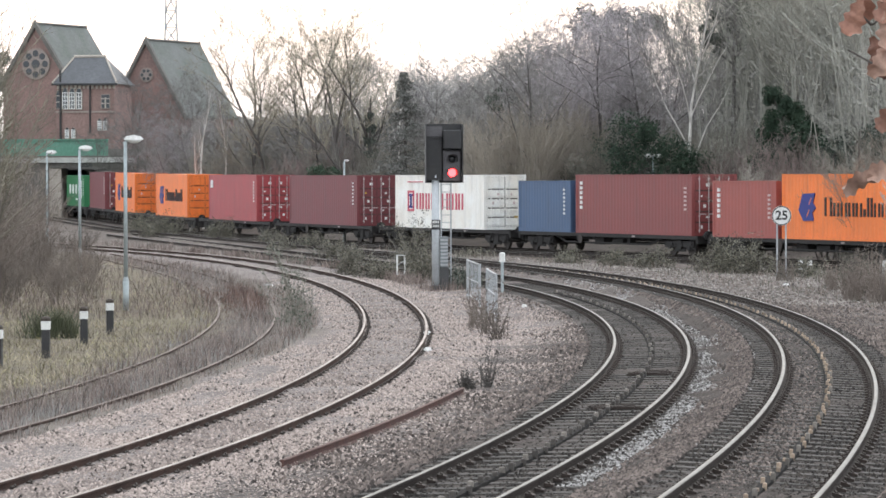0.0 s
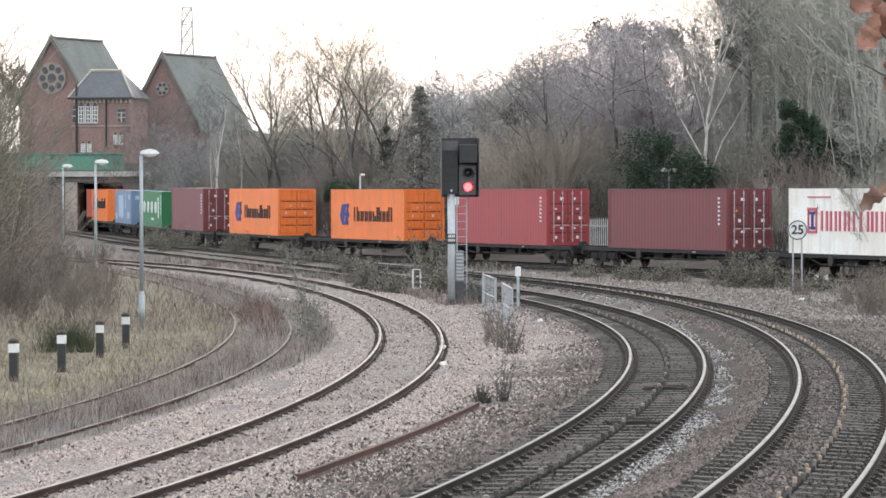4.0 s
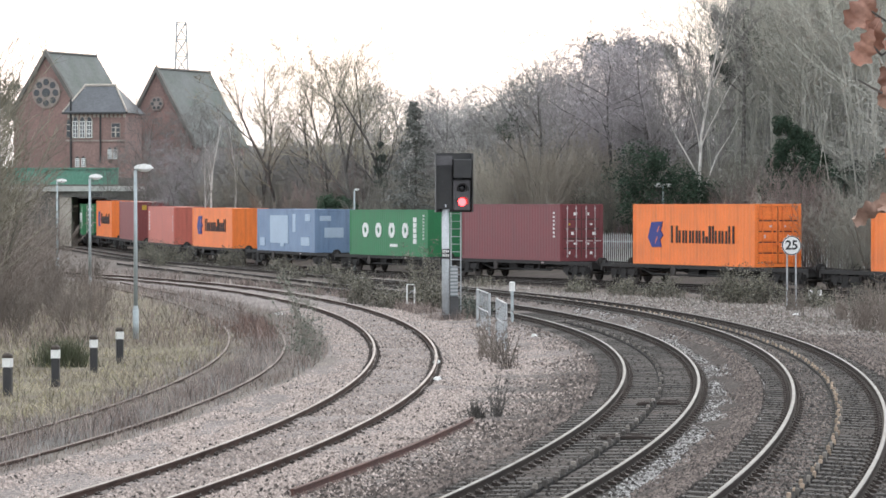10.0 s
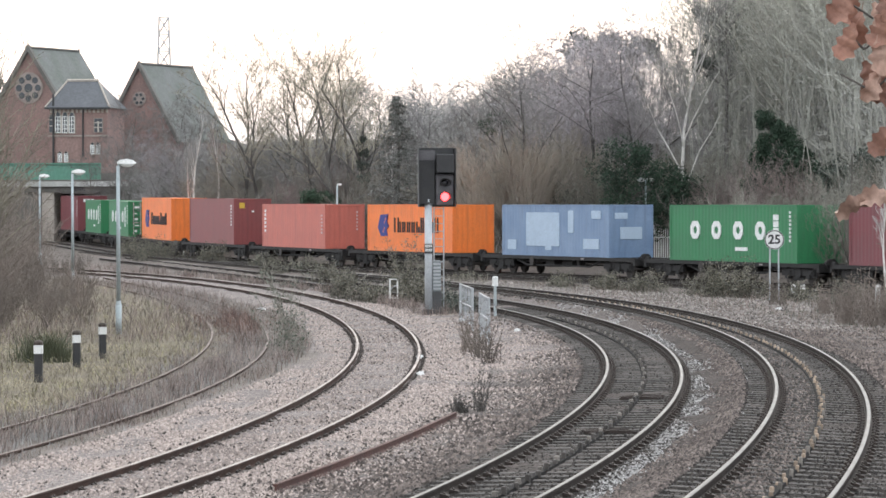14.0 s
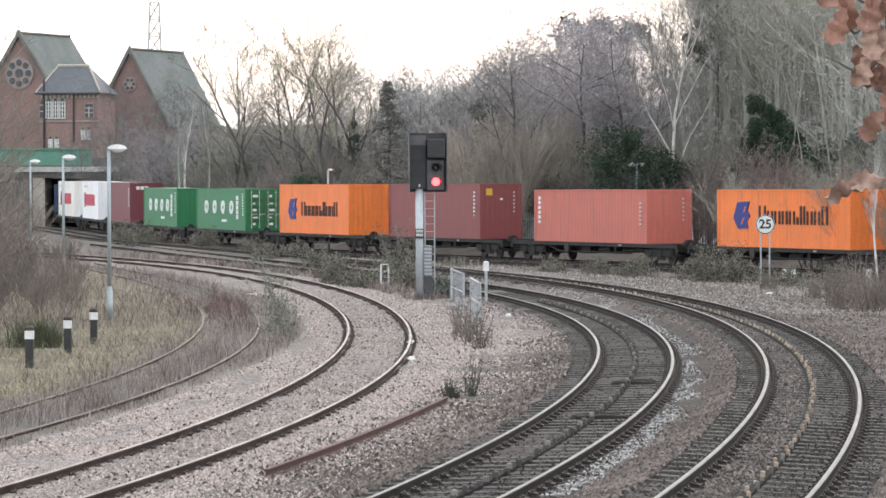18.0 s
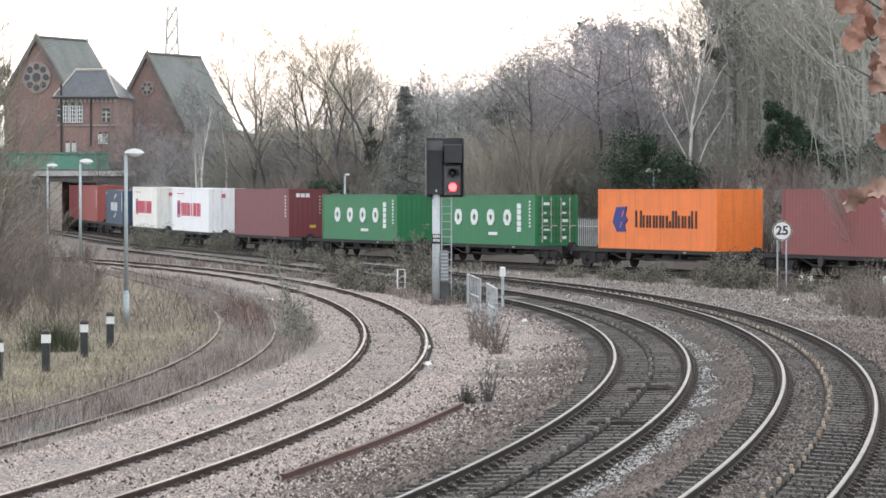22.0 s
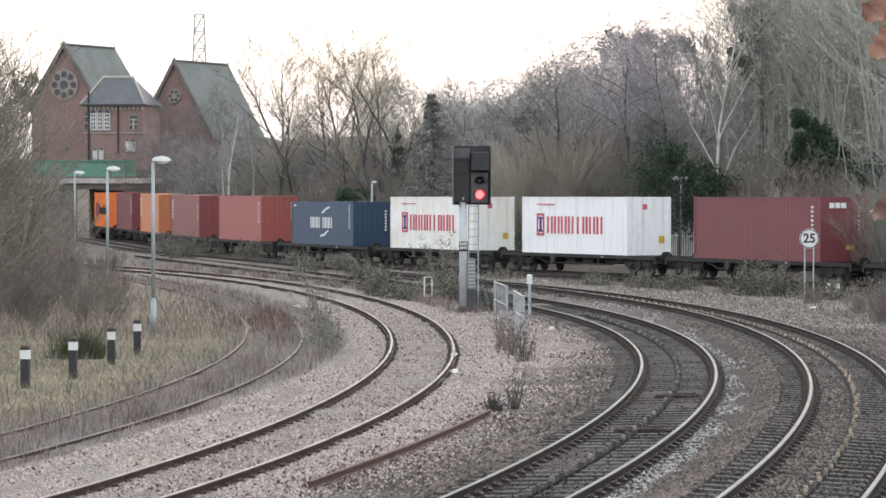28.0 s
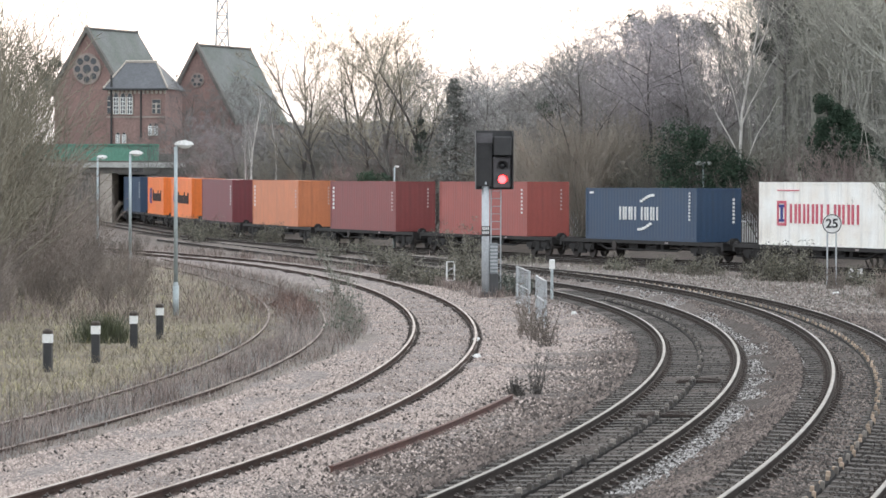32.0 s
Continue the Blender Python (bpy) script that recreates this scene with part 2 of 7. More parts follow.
M_OAKPALE = material("pale_underside_of_oak_leaf", (0.47, 0.31, 0.24), 0.7, 0, (0.33, 0.19, 0.14), 9, 60, 0.8, 0.3, 40, rand=0.25)
M_OAKLEAF = material("dead_oak_leaf", (0.36, 0.19, 0.135), 0.6, 0, (0.20, 0.085, 0.058), 9, 60, 0.8, 0.3, 40, rand=0.25)

# ---- plan: the four curved tracks and the goods line ----
# centre line x(y) as a polynomial in (y - 100) / 60, rail height, cant, and the stretch of y where it curves so
TRACKS = {
    "a": ((-0.686, 0.395, -5.588, -3.044, -1.521), 0.22, 0.03, 42.0, 190.0),
    "b": ((-0.517, -8.354, -3.579, 4.257), 0.35, 0.03, 41.0, 135.0),
    "c": ((-0.524, -8.055, -3.731, 7.352), 0.52, -0.07, 39.0, 140.0),
    "d": ((1.214, -6.578, -3.637, -5.399), 0.12, 0.0, 50.0, 146.0),
}


SLOPES = {k: tuple(c * (len(v[0]) - 1 - i) for i, c in enumerate(v[0][:-1])) for k, v in TRACKS.items()}


def horner(co, t):
    r = 0.0
    for c in co:
        r = r * t + c
    return r


def centre(k, y):
    """x and dx/dy of a track's centre line; straight beyond its fitted stretch."""
    co, _, _, y0, y1 = TRACKS[k]
    c = min(max(y, y0), y1)
    t = (c - 100) / 60
    d = horner(SLOPES[k], t) / 60
    return horner(co, t) + d * (y - c), d


G0 = (-0.310, 200.0, 0.40049, 0.001979, -3.1115e-5, -3.072e-7)


def goods(s):
    """The goods line at s metres along it: x, y and heading from -y towards +x; straight at both ends."""
    s, rest = min(max(s, -113.0), 58.0), s - min(max(s, -113.0), 58.0)
    u = np.linspace(0, 1, 17)
    w = np.ones(17)
    w[1:-1:2], w[2:-1:2] = 4, 2
    b = G0[2] + G0[3] * s * u + G0[4] * (s * u) ** 2 + G0[5] * (s * u) ** 3
    w = w / 48
    e = float(b[-1])
    if rest < 0:
        b2 = e + (0.06 - e) * np.minimum(1, -rest * u / 8)
        return float(G0[0] + s * (np.sin(b) @ w)) + rest * float(np.sin(b2) @ w), float(G0[1] - s * (np.cos(b) @ w)) - rest * float(np.cos(b2) @ w), float(b2[-1])
    return float(G0[0] + s * (np.sin(b) @ w)) + rest * math.sin(e), float(G0[1] - s * (np.cos(b) @ w)) - rest * math.cos(e), e


GP = [goods(s) for s in range(-300, 91, 2)]


def goods_y(x):
    """y of the goods line at x."""
    if x <= GP[0][0]:
        return GP[0][1]
    for p, q in zip(GP, GP[1:]):
        if x < q[0]:
            return p[1] + (q[1] - p[1]) * (x - p[0]) / (q[0] - p[0])
    return GP[-1][1]


GX = {}
for p_, q_ in zip(GP, GP[1:]):
    for y_ in range(math.ceil(q_[1]), math.floor(p_[1]) + 1):
        GX[y_] = p_[0] + (q_[0] - p_[0]) * (y_ - p_[1]) / (q_[1] - p_[1])
GLO, GHI = min(GX), max(GX)


def goods_x(y):
    """x of the goods line at y."""
    k = math.floor(y)
    if k < GLO or k + 1 > GHI:
        return GX[GLO] if k < GLO else GX[GHI]
    return GX[k] + (GX[k + 1] - GX[k]) * (y - k)


def goods_z(y):
    """Rail height of the goods line, which dips in the middle and climbs towards the bridge."""
    rows = ((120, -0.06), (160, -0.08), (215, -0.10), (245, -0.03), (285, 0.14), (330, 0.26))
    if y <= rows[0][0]:
        return rows[0][1]
    for (y0, z0), (y1, z1) in zip(rows, rows[1:]):
        if y < y1:
            return z0 + (z1 - z0) * (y - y0) / (y1 - y0)
    return rows[-1][1]


def track_rows(k, y0, y1, step):
    """Points along a track at even steps, with the sideways and upward directions."""
    co, z, cant, _, _ = TRACKS[k]
    rows, y = [], y0
    while y < y1:
        x, d = centre(k, y)
        n = math.hypot(1, d)
        side = Vector((1 / n, -d / n, cant / 1.435))
        rows.append((Vector((x, y, z)), side, Vector((-cant / 1.435, 0, 1))))
        y += step / n
    return rows


def goods_rows(s0, s1, step, off=0.0, z=0.0):
    rows = []
    for i in range(int((s1 - s0) / step) + 1):
        x, y, b = goods(s0 + i * step)
        side = Vector((math.cos(b), math.sin(b), 0))
        rows.append((Vector((x, y, z + goods_z(y))) + side * off, side, Vector((0, 0, 1))))
    return rows


OFFSET = {"a": 0.105, "b": 0.148, "c": 0.144, "d": 0.05}


def ground_z(x, y):
    """Height of the ballast and verge, following the tracks laid on it."""
    best, acc, ws = 1e9, 0.0, 0.0
    for k in "abcd":
        z = TRACKS[k][1]
        lo, hi = (-50, 235) if k == "a" else (-50, 215) if k in "bc" else (-50, 175)
        cx, d = centre(k, y)
        q = abs(x - cx) / math.hypot(1, d) + max(0, y - hi) * 0.3
        w = 1 / (0.3 + max(0, q - 1.3)) ** 3
        z += TRACKS[k][2] * max(-1.7, min(1.7, x - cx)) / 1.435
        acc, ws = acc + w * (z - OFFSET[k] - 0.10 * min(1, max(0, q - 1.5))), ws + w
    q = abs(x - goods_x(y)) * 0.92
    w = 1 / (0.3 + max(0, q - 5.0)) ** 3
    acc, ws = acc + w * (goods_z(y) - 0.17), ws + w
    h = acc / ws
    return h


# ---- ground ----
def ground_material():
    mt = bpy.data.materials.new("trackside_ground")
    mt.use_nodes = True
    nt = mt.node_tree
    N, L = nt.nodes, nt.links
    bsdf = N["Principled BSDF"]
    bsdf.inputs["Roughness"].default_value = 0.95
    bsdf.inputs["Specular IOR Level"].default_value = 0.2
    tc = N.new("ShaderNodeTexCoord")
    col = N.new("ShaderNodeVertexColor")
    col.layer_name = "cover"
    sep = N.new("ShaderNodeSeparateColor")
    L.new(col.outputs[0], sep.inputs[0])

    def noise_ramp(scale, detail, stops, vec=None):
        n = N.new("ShaderNodeTexNoise")
        n.inputs["Scale"].default_value, n.inputs["Detail"].default_value = scale, detail
        L.new(vec or tc.outputs["Object"], n.inputs["Vector"])
        r = N.new("ShaderNodeValToRGB")
        r.color_ramp.elements[0].position, r.color_ramp.elements[0].color = stops[0][0], (*stops[0][1], 1)
        r.color_ramp.elements[1].position, r.color_ramp.elements[1].color = stops[-1][0], (*stops[-1][1], 1)
        for p, c in stops[1:-1]:
            r.color_ramp.elements.new(p).color = (*c, 1)
        L.new(n.outputs["Fac"], r.inputs[0])
        return r.outputs[0]

    def mix(f, a, b, mode="MIX"):
        m = N.new("ShaderNodeMixRGB")
        m.blend_type = mode
        for i, x in enumerate((f, a, b)):
            if isinstance(x, (int, float)):
                m.inputs[i].default_value = x
            else:
                L.new(x, m.inputs[i])
        return m.outputs[0]

    vo = N.new("ShaderNodeTexVoronoi")
    vo.inputs["Scale"].default_value = 17
    L.new(tc.outputs["Object"], vo.inputs["Vector"])
    hs = N.new("ShaderNodeMapRange")
    hs.inputs[3].default_value, hs.inputs[4].default_value = 0.4, 1.45
    L.new(vo.outputs["Color"], hs.inputs[0])
    clean = noise_ramp(0.5, 6, [(0.3, (0.20, 0.172, 0.16)), (0.7, (0.28, 0.243, 0.226))])
    # stained ballast, darkened further to paint in the shade between loose stones
    stained = noise_ramp(0.7, 6, [(0.3, (0.045, 0.037, 0.033)), (0.7, (0.082, 0.067, 0.06))])
    grass = noise_ramp(0.55, 9, [(0.3, (0.12, 0.103, 0.085)), (0.45, (0.17, 0.145, 0.115)), (0.55, (0.205, 0.18, 0.122)), (0.7, (0.13, 0.11, 0.09))])
    dirt = noise_ramp(0.5, 8, [(0.25, (0.095, 0.08, 0.07)), (0.75, (0.17, 0.145, 0.128))])
    c = mix(sep.outputs[0], clean, stained)
    c = mix(1.0, c, hs.outputs[0], "MULTIPLY")
    c = mix(sep.outputs[1], c, grass)
    c = mix(sep.outputs[2], c, dirt)
    L.new(c, bsdf.inputs["Base Color"])
    bp = N.new("ShaderNodeBump")
    bp.inputs["Strength"].default_value, bp.inputs["Distance"].default_value = 0.8, 0.04
    L.new(vo.outputs["Distance"], bp.inputs["Height"])
    L.new(bp.outputs[0], bsdf.inputs["Normal"])
    return mt


def verge_edge(y):
    """x where the overgrown siding gives way to clean ballast."""
    xd = centre("d", y)[0]
    return min((centre("a", y)[0] + xd) / 2 + 0.35, xd + 1.1 + 0.7 * min(1, max(0, (y - 70) / 20)))


def cover(x, y):
    """What lies on the ground: stained ballast, dry grass, bare earth (0 to 1 each)."""
    xa, xb, xc, xd = (centre(k, y)[0] for k in "abcd")
    n = noise.noise((x * 0.35, y * 0.12, 1.3)) * 0.9
    f = lambda v: min(1.0, max(0.0, v))
    stain = (1 - 0.5 * f((y - 88) / 30)) * f((x - (xb - 4.2 + 2.2 * f((y - 70) / 20) + n * 1.2)) / (2.8 - 2 * f((y - 70) / 20))) * (1 - 0.45 * f((x - (xc + 2.2 + n)) / 1.5))
    grass = f((verge_edge(y) + 0.1 - n * 0.3 - x) / 0.4) if y < 150 else f((xa - 2.2 - x) / 0.8)
    earth = f((x - (xc + 4.6 + 2 * n)) / 2.5) * 0.75
    if x < xa:
        earth = f((x - (xd - 1.3 + n)) / 0.8) * grass
    if y > 108:
        earth = max(earth, f((x - (xa + 1.9 + n)) / 0.8) * f(((xb - 1.8 + n) - x) / 0.8) * f((y - 112) / 8))
    if y > 150:
        earth = max(earth, f((x - (xa + 2)) / 1.0) * 0.8)
    if y > goods_y(x) + 3:
        grass, earth = 0.0, 1.0
    return stain, grass, earth


M_GROUND = ground_material()
gx = [-3000, -900, -300, -120, -70] + [-50 + 0.6 * i for i in range(167)] + [60, 80, 150, 400, 1000, 3000]
gy = [-300, -60, 0, 18] + [30 + 0.7 * i for i in range(257)] + [215 + 3 * i for i in range(36)] + [350, 420, 600, 1200, 4500]
gm = Mesh()
gcol = []
for y in gy:
    for x in gx:
        if 20 < y < 330 and -52 < x < 52:
            z = ground_z(x, y) + 0.04 * noise.noise((x * 0.5, y * 0.5, 0))
        else:
            z = -0.35
        if y > goods_y(x) + 8:
            z += min(3.0, (y - goods_y(x) - 8) * 0.07)
        gm.v.append((x, y, z))
        gcol.append((*cover(x, y), 1) if y < 340 else (0, 0, 1, 1))
w = len(gx)
gm.f = [(j * w + i, j * w + i + 1, (j + 1) * w + i + 1, (j + 1) * w + i) for j in range(len(gy) - 1) for i in range(w - 1)]
gme = gm.data("ground", M_GROUND, True)
at = gme.color_attributes.new("cover", "FLOAT_COLOR", "POINT")
at.data.foreach_set("color", np.array(gcol, dtype=np.float32).ravel())
ground = tagged(new("ground", gme), "pale ballast and rough grass of a railway junction", "ground", kind="structure")

# ---- tracks ----
RAIL = [(-0.07, -0.128), (0.07, -0.128), (0.07, -0.115), (0.014, -0.098), (0.014, -0.045), (0.036, -0.03), (0.036, -0.004), (-0.036, -0.004), (-0.036, -0.03), (-0.014, -0.045), (-0.014, -0.098), (-0.07, -0.115)]
HEAD = [(-0.029, -0.01), (0.029, -0.01), (0.029, -0.002), (0.022, 0.003), (-0.022, 0.003), (-0.029, -0.002)]


def sleeper_mesh():
    return Mesh().block(-1.25, -0.125, -0.15, 1.25, 0.125, 0.0, 0.012)


SLEEPER = sleeper_mesh().data("sleeper", M_SLEEPER)


def basis(p, side, up, lift=0.0):
    f = up.cross(side).normalized()
    s = side.normalized()
    u = s.cross(f)
    m = Matrix((s, f, u)).transposed().to_4x4()
    m.translation = p + u * lift
    return m


def build_track(name, rows_fine, rows_sleeper, label, top=None, bury=0.0, group="", side_mat=None):
    th = thing(name, Matrix(), label, "railway track", group)
    for off in (-0.7535, 0.7535):
        path = [(p + s * off, s, u) for p, s, u in rows_fine]
        rail = part("rail", Mesh().sweep(path, RAIL), side_mat or M_RUST, th)
        part("rail_head", Mesh().sweep(path, HEAD), top or M_RAILTOP, rail, "worn bright running surface" if not top else "dulled running surface")
    ch = Mesh()
    for p, s, u in rows_sleeper:
        f = u.cross(s).normalized()
        for off in (-0.7535, 0.7535):
            for sg in (-1, 1):
                c = p + s * (off + sg * 0.115) + u * -0.126
                ch.add([c + s * (a * 0.055) + f * (b * 0.075) + u * (0.0 if h == 0 else 0.055 - 0.025 * (a * sg > 0)) for h in (0, 1) for a, b in ((-1, -1), (1, -1), (1, 1), (-1, 1))], [(4, 5, 6, 7), (0, 1, 5, 4), (1, 2, 6, 5), (2, 3, 7, 6), (3, 0, 4, 7)])
                ch.tube(c + u * 0.045 - f * 0.03, c + u * 0.06 + f * 0.05 - s * sg * 0.03, 0.016, n=5)
    tagged(part("rail_fastening", ch, M_CHAIR, th), kind="stuff")
    for p, s, u in rows_sleeper[:300]:
        ob = part("sleeper", SLEEPER, None, th)
        ob.matrix_basis = basis(p, s, u, -0.13 - bury)
    return th


build_track("railway_track", track_rows("a", 30, 236, 0.8), track_rows("a", 30, 190, 0.68), "single curved running line on pale clean ballast", top=M_RAILDULL, bury=0.02, group="running lines", side_mat=M_RUSTBROWN)
build_track("railway_track", track_rows("b", 30, 215, 0.8), track_rows("b", 30, 160, 0.68), "curved running line on dark stained ballast and timber sleepers", group="running lines")
build_track("railway_track", track_rows("c", 30, 215, 0.8), track_rows("c", 30, 160, 0.68), "outermost curved running line with polished rails", group="running lines")
build_track("railway_track", track_rows("d", 44, 172, 0.8), track_rows("d", 44, 60, 0.72), "disused rusty siding overgrown with dry grass", top=M_SIDINGTOP, bury=0.08, side_mat=M_RUSTBROWN)
build_track("railway_track", goods_rows(-140, 66, 1.2), goods_rows(-70, 66, 0.7), "goods line carrying the container train", group="goods lines")
build_track("railway_track", goods_rows(-140, 66, 1.2, -3.5), goods_rows(-70, 66, 0.7, -3.5), "goods line beside the container train", group="goods lines")

# ---- the container train ----
SPEED, SLOW = 10.6154, -0.009715


def along(s0, t):
    u = t - 16
    return s0 + SPEED * u + SLOW * u * u / 2


def paint(name, c, fade=0.5, second=None):
    mt = material("container_paint_" + name, c, 0.5, 0, second or tuple(x * 0.72 + 0.02 for x in c), 0.8, 25, fade, 0.1, 12, spec=0.42)
    # dirt run down the walls in narrow streaks
    N, L = mt.node_tree.nodes, mt.node_tree.links
    bsdf = N["Principled BSDF"]
    old = bsdf.inputs["Base Color"].links[0].from_socket
    tc, mp, n, r, mx = (N.new("ShaderNode" + k) for k in ("TexCoord", "Mapping", "TexNoise", "MapRange", "MixRGB"))
    mp.inputs["Scale"].default_value = (4.5, 4.5, 0.35)
    n.inputs["Scale"].default_value, n.inputs["Detail"].default_value = 1.0, 5
    r.inputs[1].default_value, r.inputs[2].default_value, r.inputs[4].default_value = 0.52, 0.78, 0.5
    mx.inputs[2].default_value = (*(x * 0.45 + 0.035 for x in c), 1)
    L.new(tc.outputs["Object"], mp.inputs[0])
    L.new(mp.outputs[0], n.inputs["Vector"])
    L.new(n.outputs["Fac"], r.inputs[0])
    L.new(r.outputs[0], mx.inputs[0])
    L.new(old, mx.inputs[1])
    L.new(mx.outputs[0], bsdf.inputs["Base Color"])
    return mt


PAINT = {
    "orange": paint("orange", (0.92, 0.225, 0.045)), "maroon": paint("maroon", (0.20, 0.05, 0.057)), "red": paint("red", (0.405, 0.0675, 0.0743)),
    "brown": paint("brown", (0.257, 0.0675, 0.0648)), "coral": paint("coral", (0.567, 0.155, 0.115)), "white": paint("white", (0.92, 0.92, 0.878), 0.6, (0.81, 0.729, 0.621)),
    "clean": paint("clean_white", (0.92, 0.92, 0.92), 0.3, (0.92, 0.92, 0.918)), "green": paint("green", (0.0297, 0.203, 0.0783)), "blue": paint("blue", (0.0675, 0.121, 0.223)),
    "pale": paint("faded_blue", (0.165, 0.245, 0.375), 0.7, (0.235, 0.32, 0.45)), "navy": paint("navy", (0.031, 0.064, 0.12)), "peach": paint("faded_orange", (0.634, 0.223, 0.101)),
    "rust": paint("brick", (0.365, 0.0945, 0.0783)), "teal": paint("teal", (0.0675, 0.23, 0.216)),
}
M_MARKW = material("white_lettering", (0.80, 0.80, 0.78), 0.6, 0, (0.7, 0.7, 0.68), 4, 20, 0.5, 0)
M_MARKB = material("blue_mark", (0.025, 0.04, 0.23), 0.6, 0, (0.02, 0.03, 0.17), 4, 20, 0.5, 0)
M_MARKN = material("dark_lettering", (0.03, 0.022, 0.025), 0.6, 0, (0.05, 0.03, 0.03), 4, 20, 0.5, 0)
M_MARKR = material("red_lettering", (0.58, 0.10, 0.15), 0.6, 0, (0.6, 0.16, 0.18), 4, 20, 0.5, 0)
M_MARKP = material("faded_lettering", (0.62, 0.48, 0.46), 0.6, 0, (0.5, 0.36, 0.34), 4, 20, 0.5, 0)
M_ROD = material("door_rod_steel", (0.34, 0.30, 0.29), 0.5, 0.5, (0.25, 0.2, 0.19), 4, 20, 0.5, 0)
M_RODPALE = material("pale_door_rod", (0.55, 0.48, 0.47), 0.5, 0.1, (0.4, 0.33, 0.32), 4, 20, 0.5, 0)
M_SEALSHADE = material("seal_and_recess_shade", (0.06, 0.045, 0.04), 0.8, 0, (0.1, 0.07, 0.06), 4, 20, 0.6, 0)
M_PATCH = material("repainted_patch", (0.42, 0.52, 0.63), 0.6, 0, (0.36, 0.45, 0.56), 2, 20, 0.5, 0)
M_MARKY = material("yellow_sticker", (0.65, 0.42, 0.05), 0.6, 0, (0.6, 0.35, 0.05), 4, 20, 0.5, 0)


def corrugated(n, length, depth):
    """The wave of a container's wall: positions along it and offsets inwards."""
    pts, p = [], length / n
    for i in range(n):
        x = i * p
        pts += [(x, 0), (x + p * 0.28, 0), (x + p * 0.5, depth), (x + p * 0.78, depth)]
    return pts + [(length, 0)]


CONT = {}


def wall_mesh(length, h, n):
    key = ("w", length, h)
    if key not in CONT:
        m, q = Mesh(), corrugated(n, length, 0.007)
        m.v = [(x, d, z) for z in (0, h) for x, d in q]
        k = len(q)
        m.f = [(i, i + 1, k + i + 1, k + i) for i in range(k - 1)]
        CONT[key] = m
    return CONT[key]


def moved(mesh, m):
    r = Mesh()
    r.v = [tuple(m @ Vector(p)) for p in mesh.v]
    r.f = list(mesh.f)
    return r


def casting(colour):
    key = ("c", colour)
    if key not in CONT:
        CONT[key] = Mesh().block(-0.089, -0.089, 0, 0.089, 0.089, 0.118, 0.01).data("corner_casting", PAINT[colour])
    return CONT[key]


